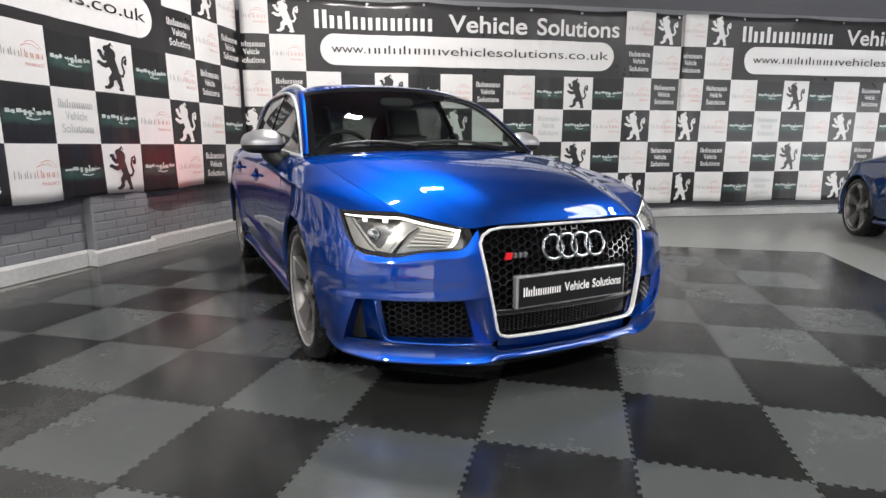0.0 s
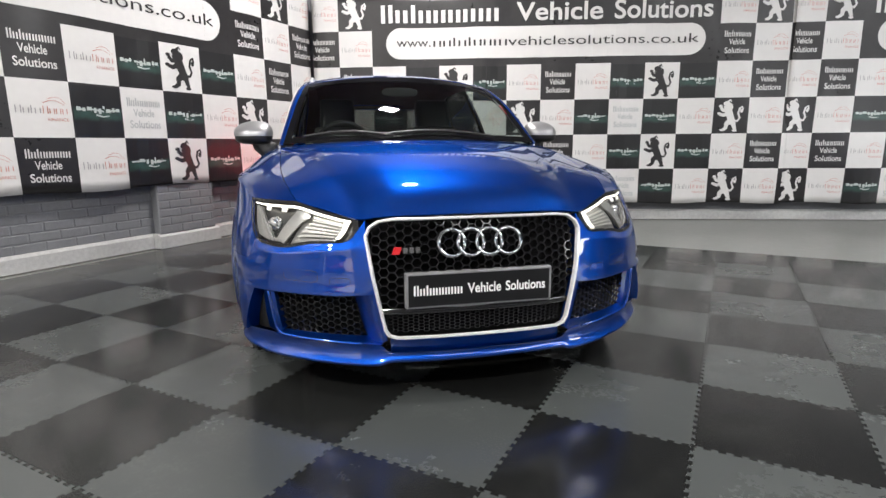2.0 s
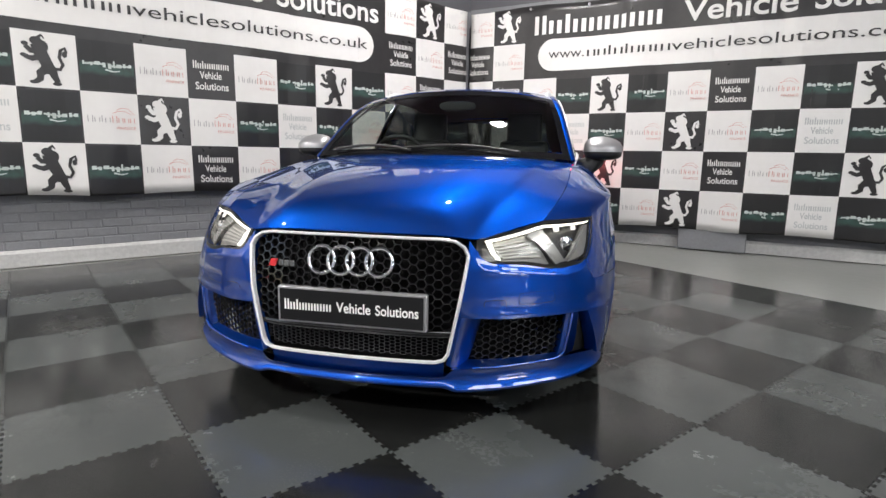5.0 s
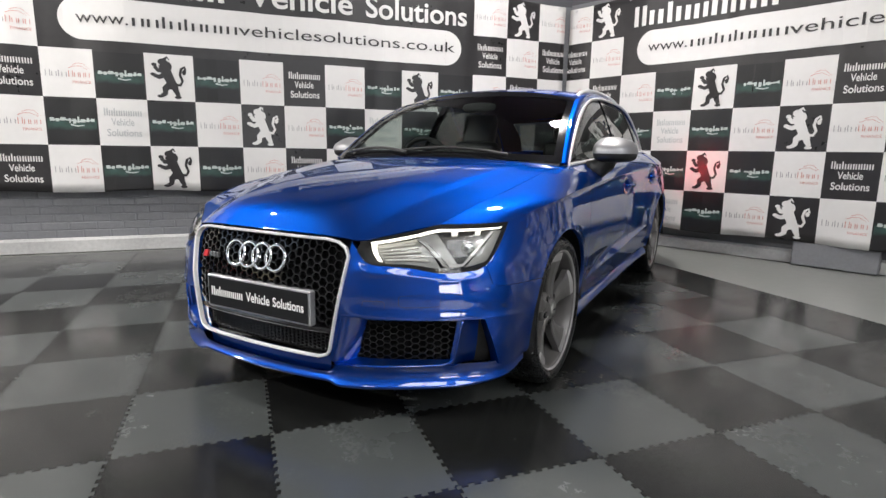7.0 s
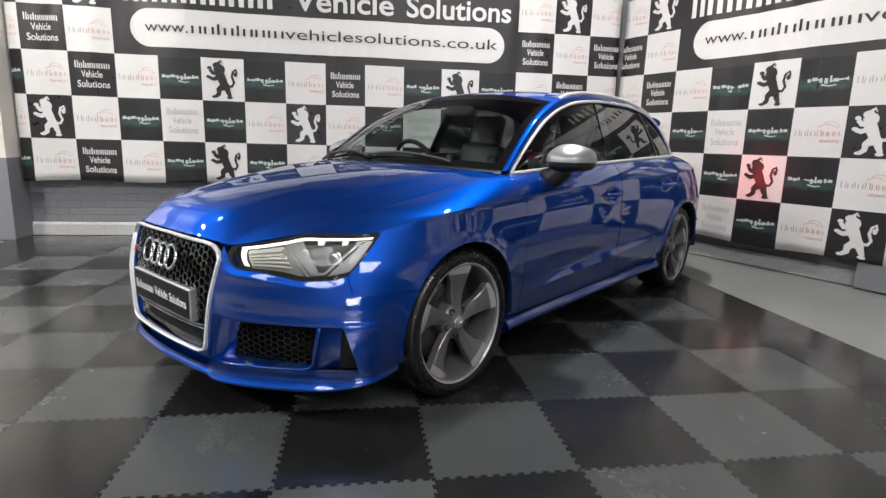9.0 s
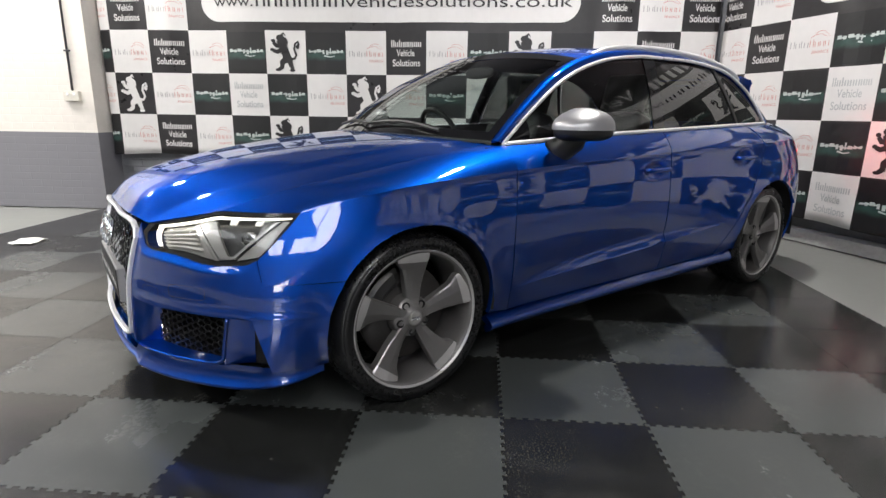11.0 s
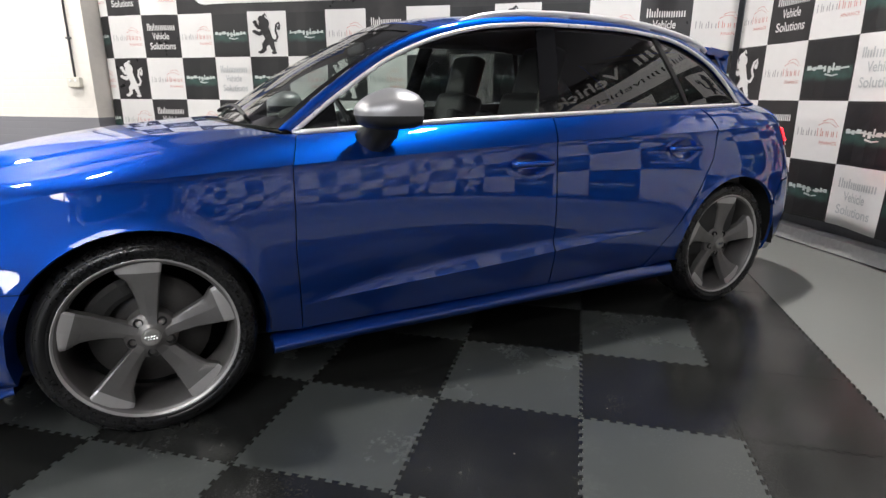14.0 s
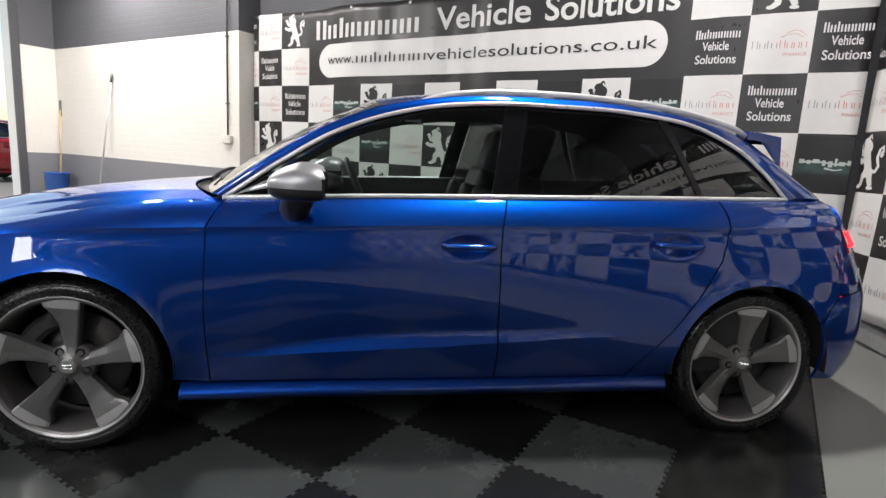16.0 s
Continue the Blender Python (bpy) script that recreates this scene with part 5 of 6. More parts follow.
    def bumper_fn(a, b):
        """The bumper face: a ridge under the lamp, a lip over the intake."""
        s, z = main_patch(a, b)
        x = float(PLAN(s).x)
        d = z - ridge(x)
        high = 0.007 * min(1, max(0, (x - 0.53) / 0.08)) * min(1, a * 12)
        lift = high * (math.exp(-((d / 0.030) ** 2)) if d > 0 else math.exp(d / 0.035)) * min(1, (1 - b) * 7)
        lift += 0.006 * min(1, max(0, (x - 0.34) / 0.15)) * min(1, a * 12) * math.exp(-((b / 0.16) ** 2))
        return skin(s, z, lift)

    bumper.sheet(bumper_fn, 64, 34, 0.05)
    inner_fn = coons(Line((at_y(0.345), 0.250), (at_y(0.415), 0.242)), Line((at_y(0.415), 0.242), (at_y(0.462), 0.414)), Line((at_y(0.380), 0.425), (at_y(0.462), 0.414)),
                     Line((at_y(0.345), 0.250), (at_y(0.380), 0.425)))
    bumper.sheet(lambda a, b: skin(*inner_fn(a, b), -0.001 - 0.056 * a**1.3), 12, 10, 0.03)
    bumper.sheet(on_skin(coons(Line((at_y(0.333), 0.258), (at_y(0.346), 0.252)), Line((at_y(0.346), 0.252), (at_y(0.381), 0.427)), Line((at_y(0.366), 0.428), (at_y(0.381), 0.427)),
                               Line((at_y(0.333), 0.258), (at_y(0.366), 0.428))), 0.001), 3, 10, 0.02)

    def intake_deep(s):
        k = min(1, max(0, (s - at_y(0.38)) / (at_x(0.625) - at_y(0.38))))
        return 0.058 - 0.026 * k

    bumper.sheet(lambda a, b: (lambda sh: skin(sh, 0.244 + 0.012 * b, 0.004 - (intake_deep(sh) + 0.004) * b))(at_y(0.350) + (at_x(0.622) - at_y(0.350)) * a), 40, 4, 0.0)
    rim_s = Line((at_x(0.632), 0.246), (at_x(0.628), 0.285), (at_x(0.612), 0.412))
    slot_s = Line((at_x(0.560), 0.246), (at_x(0.552), 0.405))
    bumper.sheet(lambda a, b: skin(rim_s(b)[0], rim_s(b)[1], -0.045 + 0.050 * a), 4, 14, 0.0)
    bumper.sheet(lambda a, b: skin(rim_s(b)[0] + (slot_s(b)[0] - rim_s(b)[0]) * a, rim_s(b)[1] + (slot_s(b)[1] - rim_s(b)[1]) * a, 0.005 - 0.040 * a**0.8), 12, 14, 0.02)
    flare_s = Line((at_x(0.505), 0.240), (at_x(0.548), 0.400), (at_x(0.552), 0.412))
    outer_fn = coons(Line((at_x(0.505), 0.240), (at_x(0.346), 0.240)), Line((at_x(0.346), 0.240), (at_x(0.352), 0.315), (at_x(0.341), 0.405)),
                     Line((at_x(0.552), 0.412), (at_x(0.341), 0.405)), flare_s)
    bumper.sheet(lambda a, b: skin(*outer_fn(a, b), 0.016 * (1 - a) ** 2 * (1 - b) ** 0.7), 20, 14, 0.05)
    s_end = at_x(0.36)

    def step_out(s):
        return 1 / (1 + math.exp(-(s - at_y(0.345)) * 7.0 / 0.011))

    def lip_low(s):
        return 0.177 - 0.012 * step_out(s) + 0.046 * max(0, (s - at_x(0.60)) / (s_end - at_x(0.60))) ** 1.4

    def lip_reach(s):
        return (0.011 + 0.012 * step_out(s)) * (1 - 0.9 * max(0, (s - at_x(0.62)) / (s_end - at_x(0.62))))

    def lip_top(a, b):
        s = s_end * a
        high = 0.212 + 0.036 * step_out(s)
        low = lip_low(s) + 0.010
        return skin(s, low + (high - low) * b, lip_reach(s) * (1 - b) ** 2.6 - 0.002 * math.sin(math.pi * b))

    bumper.sheet(lip_top, 90, 8, 0.0)
    bumper.sheet(lambda a, b: skin(s_end * a, lip_low(s_end * a) + 0.010 * b, lip_reach(s_end * a) + 0.002 * math.sin(math.pi * b)), 90, 3, 0.0)
    bumper.sheet(lambda a, b: skin(s_end * a, lip_low(s_end * a) + 0.012 * (1 - b) ** 2, lip_reach(s_end * a) * b - 0.10 * (1 - b)), 90, 2, 0.0)
    slot = Skin().sheet(lambda a, b: skin(at_x(0.575) + (at_x(0.485) - at_x(0.575)) * a, 0.235 + 0.18 * b, -0.046), 6, 8, 0.0)
    under_slot = Skin().sheet(lambda a, b: skin(at_y(0.325 * a), 0.204 + 0.060 * b, -0.022), 16, 4, 0.0)
    intake_back = Skin().sheet(lambda a, b: skin(at_y(0.42) + (at_x(0.59) - at_y(0.42)) * a, 0.238 + 0.185 * b, -0.095), 14, 6, 0.0)
    pillar = Skin().sheet(strip(WINDOW_TOP, PILLAR_IN, 0.017), 80, 14, 0.010)
    liner = Skin().sheet(strip(lambda u: WINDOW_TOP(u) + Vector((0, -0.022, -0.012)), lambda u: PILLAR_IN(u) + Vector((0, -0.012, -0.022)), 0.0), 40, 3, 0.0)
    glass_f = Skin().sheet(side_pane(-0.66, -1.500, -0.66, -1.568), 24, 12, 0.004)
    sail = Skin().sheet(side_pane(-0.515, -0.655, -0.515, -0.655, 0.004), 8, 4, 0.004)
    b_post = Skin().sheet(side_pane(-1.502, -1.600, -1.570, -1.668, 0.006), 4, 12, 0.006)
    glass_r = Skin().sheet(side_pane(-1.602, -2.405, -1.670, -2.245), 24, 12, 0.004)
    divider = Skin().sheet(side_pane(-2.407, -2.432, -2.247, -2.285, 0.006), 3, 12, 0.006)
    glass_q = Skin().sheet(side_pane(-2.434, -2.850, -2.287, -2.83), 18, 12, 0.004)
    card = Skin().sheet(lambda a, b: skin(at_x(-0.40 - 2.35 * a), 0.25 + 0.66 * b, -0.085), 24, 6, 0.0)
    door_top = Skin().sheet(lambda a, b: (lambda x: skin(at_x(x), 0.905, -0.085).lerp(shoulder(x) + Vector((0, -0.014, 0.003)), b))(-0.50 - 2.2 * a), 30, 3, 0.0)
    # headlamp surfaces
    wing_edge = upper_strip(0.40, -0.466, 0.582, -0.510, 0.55)
    lens_top = Run((0.762, 0.411, 0.674), (0.702, 0.482, 0.688), (0.642, 0.552, 0.706), *[tuple(wing_edge(0.0, b)) for b in (0.96, 0.75, 0.5, 0.25, 0.0)])
    low_pts = [skin(s, z) for s, z in lamp_low]
    lens_low = Run(*[tuple(p) for p in low_pts])
    lens_in = Run(tuple(low_pts[0]), tuple(skin(at_y(0.428), 0.640)), (0.762, 0.411, 0.674))
    lens_out = Run(tuple(low_pts[-1]), *[tuple(skin(at_x(0.533 - 0.129 * k), 0.590 + 0.141 * k)) for k in (0.33, 0.66)], tuple(wing_edge(0.0, 0.0)))
    lens_fn0 = coons(lens_low, lens_out, lens_top, lens_in)

    def lens_fn(a, b):
        p = lens_fn0(a, b)
        k = 0.016 * math.sin(math.pi * a) * math.sin(math.pi * min(1, b * 0.9 + 0.05))
        return p + Vector((k * 0.8, k * 0.55, 0))

    lens = Skin().sheet(lens_fn, 30, 10, 0.004)
    inward = Vector((-0.80, -0.52, -0.30)).normalized()
    bowl = Skin().sheet(lambda a, b: lens_fn(a, b) + inward * 0.050, 24, 8, 0.0)
    rim_lamp = Skin()
    for side_fn in (lambda a: lens_fn(a, 0.0), lambda a: lens_fn(a, 1.0), lambda a: lens_fn(0.0, a), lambda a: lens_fn(1.0, a)):
        rim_lamp.sheet(lambda a, b: side_fn(a) + inward * (0.001 + 0.050 * b), 30, 2, 0.0)
    gasket = Skin()
    for edge_fn in (lambda a, b: lens_fn(a, 0.085 * b), lambda a, b: lens_fn(a, 1 - 0.060 * b), lambda a, b: lens_fn(0.045 * b, a), lambda a, b: lens_fn(1 - 0.028 * b, a)):
        gasket.sheet(lambda a, b: edge_fn(a, b) + inward * 0.0025, 30, 2, 0.0)

    def lamp_quad(p00, p10, p11, p01, depth, edge=0.006, n=16):
        """A plate inside the lamp between four (along, up) shares of the lens."""

        def at(u, v):
            a = (1 - v) * ((1 - u) * p00[0] + u * p10[0]) + v * ((1 - u) * p01[0] + u * p11[0])
            b = (1 - v) * ((1 - u) * p00[1] + u * p10[1]) + v * ((1 - u) * p01[1] + u * p11[1])
            return lens_fn(a, b) + inward * depth

        return Skin().sheet(at, n, 3, edge)

    tail_fn = on_skin(coons(Line((at_x(-3.085), 0.800), (tail_y(0.40), 0.790)), Line((tail_y(0.40), 0.790), (tail_y(0.40), 0.905)), Line((at_x(-3.060), 0.898), (tail_y(0.40), 0.905)),
                            Line((at_x(-3.085), 0.800), (at_x(-3.060), 0.898))), 0.006)
    tail = Skin().sheet(tail_fn, 24, 8, 0.010)

    for mirror in (False, True):
        def add(sk, name, material, label="", parent=car):
            return sk.build(name, material, parent, label, mirror)

        def solid(name, bm, material, label="", parent=car, smooth=False):
            return part(name, flip_bm(bm) if mirror else bm, material, parent, label, smooth)

        add(fender, "front_wing", M_PAINT)
        fd, rd = add(f_door, "front_door", M_PAINT), add(r_door, "rear_door", M_PAINT)
        add(quarter, "rear_wing", M_PAINT)
        add(r_bumper, "rear_bumper", M_PAINT)
        add(tailgate, "tailgate", M_PAINT)
        add(sill, "sill", M_PAINT, "blue sill blade below the doors")
        fb = add(bumper, "front_bumper", M_PAINT, "blue front bumper with a splitter lip")
        add(slot, "air_slot", M_DARK, "black vertical air slot", fb)
        add(under_slot, "lower_slot", M_PAINT, "blue recess under the grille", fb)
        add(intake_back, "duct", M_DARK, "dark duct behind the mesh", fb)
        s0, s1 = at_y(0.405), at_x(0.618)
        span = (s1 - s0) * PLAN.length

        def duct_pt(u, v, lift):
            return skin(s0 + u / PLAN.length, v, lift - intake_deep(s0 + u / PLAN.length))

        solid("intake_mesh", honeycomb(duct_pt, lambda u, v: 0.006 < u - (v - 0.25) * 0.28 and u < span + 0.008 and 0.240 < v < 0.425, 0.0, span + 0.02, 0.245, 0.425, 0.0175, 0.15, 0.002, 0.016, 0.78),
              M_MESH, "satin black honeycomb mesh", fb)
        edge_run = [skin(at_x(0.612) + (at_x(0.630) - at_x(0.612)) * k / 8, 0.408 - 0.130 * k / 8, 0.004) for k in range(9)]
        edge_run += [skin(at_x(0.630) + (at_x(0.665) - at_x(0.630)) * (1 - math.cos(q)), 0.278 - 0.030 * math.sin(q), 0.005) for q in np.linspace(0.2, math.pi / 2, 6)]
        edge_run += [skin(at_x(0.665) + (at_y(0.42) - at_x(0.665)) * k / 10, 0.248 - 0.002 * k / 10, 0.005) for k in range(1, 11)]
        solid("intake_edge", tube_bm(edge_run, 0.0062, 8), M_PAINT, "", fb, True)
        # square washer cover line on the bumper
        for yc, zc, wide, tall in ((0.615, 0.478, 0.056, 0.020), (0.485, 0.462, 0.034, 0.017)):
            pn = []
            for q in np.linspace(0, 2 * math.pi, 33):
                c, v = math.cos(q), math.sin(q)
                k = (abs(c) ** 6 + abs(v) ** 6) ** (-1 / 6)
                pn.append(skin(at_y(yc + wide * c * k), zc + tall * v * k, 0.0006))
            solid("cover_joint", tube_bm(pn, 0.0009, 6), M_TRIM_K, "", fb)
        add(pillar, "roof_pillar", M_PAINT)
        add(liner, "pillar_lining", M_CABIN)
        add(glass_f, "window", M_GLASS, "lightly tinted front door glass", fd)
        add(sail, "mirror_base", M_GLOSS_K, "", fd)
        add(b_post, "pillar_cover", M_GLOSS_K, "gloss black centre pillar cover", fd)
        add(glass_r, "window", M_PRIVACY, "dark privacy glass", rd)
        add(divider, "window_divider", M_TRIM_K, "", rd)
        add(glass_q, "quarter_window", M_PRIVACY, "dark privacy glass")
        add(door_top, "door_top", M_CABIN, "dark door top")
        add(card, "door_lining", M_CABIN, "dark door lining")
        for d_ob, (hx, hz) in zip((fd, rd), HANDLES):
            pts = []
            for k in range(13):
                u = k / 12
                x = hx + 0.100 - 0.20 * u
                base = skin(at_x(x), hz, 0.0)
                pts.append((x, skin(at_x(hx + 0.12), hz, 0).y * (1 - u) + skin(at_x(hx - 0.12), hz, 0).y * u + 0.004 + 0.026 * min(1, 3.0 * math.sin(math.pi * min(max(u, 0.02), 0.98))), hz + 0.004))
            grip = tube_bm(pts, 0.0085, 10)
            for v in grip.verts:
                v.co.z = hz + 0.004 + (v.co.z - hz - 0.004) * 1.25
            solid("door_handle", grip, M_PAINT, "", d_ob, True)
        # window trim
        run = [WINDOW_TOP(u) + Vector((0, 0.004, 0.002)) for u in np.linspace(0, 1, 70)]
        solid("window_trim", tube_bm(run, 0.0085, 8), M_CHROME, "satin aluminium strip round the windows", smooth=True)
        run = [shoulder(x) + Vector((0, 0.003, 0.003)) for x in np.linspace(-0.497, -2.862, 50)]
        solid("window_trim", tube_bm(run, 0.0095, 8), M_CHROME, "satin aluminium strip along the window line", smooth=True)
        # roof rail
        rail_pts = [(-1.215, 0.548, 1.328), (-1.27, 0.545, 1.352), (-1.36, 0.545, 1.376), (-1.55, 0.543, 1.398), (-1.85, 0.540, 1.406), (-2.2, 0.535, 1.394), (-2.5, 0.528, 1.356), (-2.66, 0.524, 1.318), (-2.72, 0.522, 1.288)]
        rail_run = Run(*rail_pts)
        rail = tube_bm([rail_run(u) + Vector((0, 0, -0.012)) for u in np.linspace(0, 1, 40)], 0.0145, 10)
        solid("roof_rail", rail, M_RAIL, "matt aluminium roof rail", smooth=True)
        for u in (0.06, 0.35, 0.68, 0.93):
            p = rail_run(u) + Vector((0, 0, -0.012))
            solid("rail_foot", box_bm(p.x - 0.05, p.x + 0.05, p.y - 0.011, p.y + 0.008, p.z - 0.045, p.z, 0.004), M_RAIL)
        # door mirror
        mir = solid("door_mirror", mirror_bm(0.0), M_TRIM_K, "door mirror with a matt aluminium cap", smooth=True)
        cap = mirror_bm(0.004)
        gone = [f for f in cap.faces if f.calc_center_median().z < 0.982 or f.calc_center_median().x < -0.872]
        bmesh.ops.delete(cap, geom=gone, context="FACES")
        solid("mirror_cap", cap, M_MIRROR_CAP, "matt aluminium cap", mir, True)
        glass = bmesh.new()
        glass.faces.new([glass.verts.new((-0.8785, 0.893 + 0.085 * math.cos(q), 0.995 + 0.045 * math.sin(q))) for q in (2 * math.pi * k / 28 for k in range(28))])
        solid("mirror_glass", glass, M_BRIGHT, "silvered mirror glass", mir)
        stalk = tube_bm([(-0.755, 0.770, 0.885), (-0.765, 0.815, 0.900), (-0.785, 0.855, 0.935), (-0.79, 0.865, 0.965)], 0.04, 12, radii=(0.056, 0.054, 0.052, 0.055))
        solid("mirror_stalk", stalk, M_TRIM_K, "", mir, True)
        # headlamp
        hl = add(bowl, "headlamp", M_LAMP_DARK, "headlamp with a lit white strip and clear lens")
        add(rim_lamp, "lamp_rim", M_TRIM_K, "", hl)
        add(gasket, "gasket", M_DARK, "black seal round the lens", hl)
        ln = add(lens, "lens", M_LENS, "clear lens", hl)
        ln.visible_shadow = False
        # lit strip: along the top and down the inner end
        add(lamp_quad((0.080, 0.838), (0.50, 0.866), (0.50, 0.910), (0.068, 0.905), 0.012), "light_strip", M_DRL, "lit white strip along the top", hl)
        add(lamp_quad((0.50, 0.872), (0.945, 0.885), (0.955, 0.910), (0.50, 0.910), 0.012), "light_strip", M_DRL, "lit white strip along the top", hl)
        add(lamp_quad((0.138, 0.20), (0.168, 0.19), (0.110, 0.85), (0.078, 0.85), 0.012), "light_strip", M_DRL, "lit white strip at the inner end", hl)
        for a0, a1 in ((0.60, 0.645), (0.76, 0.80)):
            add(lamp_quad((a0 + 0.010, 0.78), (a1 + 0.004, 0.78), (a1, 0.86), (a0, 0.86), 0.014, 0.006, 4), "light_block", M_LED, "bright square lens", hl)
        # pale fins beside the inner strip
        add(lamp_quad((0.185, 0.14), (0.60, 0.12), (0.40, 0.80), (0.115, 0.79), 0.032), "fin_panel", M_LAMP_BODY, "grey panel behind the fins", hl)
        for k in range(5):
            b0 = 0.23 + 0.105 * k
            add(lamp_quad((0.196 - 0.014 * k, b0), (0.50 - 0.030 * k, b0 + 0.010), (0.488 - 0.030 * k, b0 + 0.052), (0.188 - 0.014 * k, b0 + 0.045), 0.020, 0.012, 8), "led_fin", M_LAMP_FIN, "softly lit pale bar", hl)
        # the silver blades form a wide V round a black recess
        add(lamp_quad((0.655, 0.17), (0.715, 0.20), (0.505, 0.83), (0.385, 0.82), 0.016, 0.014), "reflector", M_LAMP_SILVER, "broad silver blade", hl)
        add(lamp_quad((0.640, 0.10), (0.668, 0.12), (0.40, 0.78), (0.378, 0.77), 0.013, 0.006), "reflector", M_LAMP_SILVER, "thin silver edge", hl)
        add(lamp_quad((0.655, 0.13), (0.765, 0.15), (0.765, 0.215), (0.66, 0.20), 0.015, 0.010), "reflector", M_LAMP_SILVER, "silver blade", hl)
        add(lamp_quad((0.742, 0.15), (0.770, 0.155), (0.898, 0.84), (0.872, 0.84), 0.015, 0.012), "reflector", M_LAMP_SILVER, "thin silver blade", hl)
        add(lamp_quad((0.785, 0.13), (0.955, 0.20), (0.962, 0.84), (0.912, 0.85), 0.020), "side_panel", M_LAMP_BODY, "pale end panel", hl)
        bulb = lens_fn(0.755, 0.52) + inward * 0.034
        barrel = lathe_bm([(0.0, 0.004), (0.016, 0.002), (0.021, -0.004), (0.024, 0.0), (0.025, -0.02)], 24, "X")
        bmesh.ops.transform(barrel, matrix=Matrix.Translation(bulb) @ Matrix.Rotation(radians(30), 4, "Z"), verts=barrel.verts)
        solid("projector", barrel, M_BRIGHT, "round projector lens", hl, True)
        # tail lamp
        tl = add(tail, "tail_lamp", M_TAIL, "red tail lamp, lit")
        places = [tail_fn(a, 0.30) for a in np.linspace(0.06, 0.9, 16)]
        solid("tail_strip", tube_bm(places, 0.010, 8), M_TAIL_LIT, "lit red strip", tl, True)
        places = [tail_fn(0.06 + 0.10 * (1 - b), b) for b in np.linspace(0.3, 0.85, 8)]
        solid("tail_strip", tube_bm(places, 0.010, 8), M_TAIL_LIT, "lit red strip", tl, True)
        # wheel housings
        for hx in (0.0, AXLE_R):
            liner_sk = Skin().sheet(lambda a, b: Vector((hx + 0.358 * math.cos(math.pi * (1.03 - 1.06 * a)), 0.50 + 0.375 * b, HUB_Z + 0.358 * math.sin(math.pi * (1.03 - 1.06 * a)))), 30, 2, 0.0)
            liner_sk.sheet(lambda a, b: Vector((hx + 0.358 * b * math.cos(math.pi * (1.03 - 1.06 * a)), 0.50, HUB_Z + 0.358 * b * math.sin(math.pi * (1.03 - 1.06 * a)))), 30, 1, 0.0)
            add(liner_sk, "wheel_housing", M_DARK)

    # -- panels across the car --
    screen_u = share_of(PILLAR_IN, -1.08)
    roof_u = share_of(PILLAR_IN, -2.70)
    front_edge = Run((0.812, 0, 0.691), (0.806, 0.2, 0.690), (0.788, 0.34, 0.685), (0.766, 0.408, 0.677), (0.708, 0.48, 0.692), (0.644, 0.55, 0.710), (0.585, 0.62, 0.727))
    crown = np.polyfit((-0.265, -0.08, 0.18, 0.43, 0.62, 0.735, 0.806), (0.947, 0.928, 0.896, 0.853, 0.809, 0.773, 0.742), 4)

    def flat_mid(v):
        x = 0.806 - 1.071 * v
        return Vector((x, 0, float(np.polyval(crown, x))))

    def bonnet_mid(v):
        p = flat_mid(v)
        return p - Vector((0, 0, 0.050 * math.exp(-((0.806 - p.x) / 0.045) ** 1.3)))

    bonnet_side = lambda v: shoulder(0.582 - (0.582 + 0.462) * v) + Vector((0, -0.003, 0.0))
    edge_u = np.linspace(0, 1, 201)
    edge_y = np.array([front_edge(u).y for u in edge_u])

    def bonnet_lift(a, v):
        x = abs(a)
        line = 0.58 + 0.27 * v**0.7
        return 0.0065 * (1 - 1 / (1 + math.exp(-(x - line) / 0.018))) * math.sin(math.pi * min(1, 0.12 + 0.8 * v)) - 0.0

    base_mid = spanned(bonnet_mid, bonnet_side, 2.5, bonnet_lift)
    base_side = spanned(flat_mid, bonnet_side, 2.5, bonnet_lift)

    def bonnet(a, v):
        """The nose rolls down over the grille; beside it the surface runs straight to the lamps."""
        k = min(1, max(0, (abs(a) - 0.42) / 0.26))
        k = k * k * (3 - 2 * k)
        f = front_edge(float(np.interp(abs(a) * 0.62, edge_y, edge_u)))
        p = base_mid(a, v).lerp(base_side(a, v), k)
        q = base_mid(a, 0.0).lerp(base_side(a, 0.0), k)
        return p + (1 - v) ** 3 * Vector((f.x - q.x, 0, f.z - q.z))

    def spaced(fn, power=1.5):
        return lambda a, b: fn(2 * a - 1, b**power)

    Skin().sheet(spaced(bonnet), 200, 56, 0.004, Vector((0, 0, 0.3))).build("bonnet", M_PAINT, car, "creased blue metallic bonnet")
    screen_mid = Run((-0.335, 0, 0.945), (-0.66, 0, 1.165), (-1.035, 0, 1.354))
    screen = spanned(screen_mid, lambda v: PILLAR_IN(screen_u * v), 2.2)
    Skin().sheet(both(screen), 32, 16, 0.004, Vector((-1.2, 0, 0.6))).build("windscreen", M_GLASS, car, "green-tinted windscreen")
    band = Skin().sheet(lambda a, b: screen(2 * a - 1, 0.90 + 0.10 * b) + Vector((0.001, 0, 0.002)), 24, 2, 0.0, Vector((-1.2, 0, 0.6)))
    for k in (-1, 1):
        band.sheet(lambda a, b: screen(k * (0.945 + 0.055 * b), a) + Vector((0.0012, 0, 0.002)), 24, 2, 0.0, Vector((-1.2, 0, 0.6)))
    band.sheet(lambda a, b: screen(2 * a - 1, 0.07 * b) + Vector((0.0012, 0, 0.002)), 24, 2, 0.0, Vector((-1.2, 0, 0.6)))
    band.build("screen_band", M_GLOSS_K, car, "black printed border of the screen")
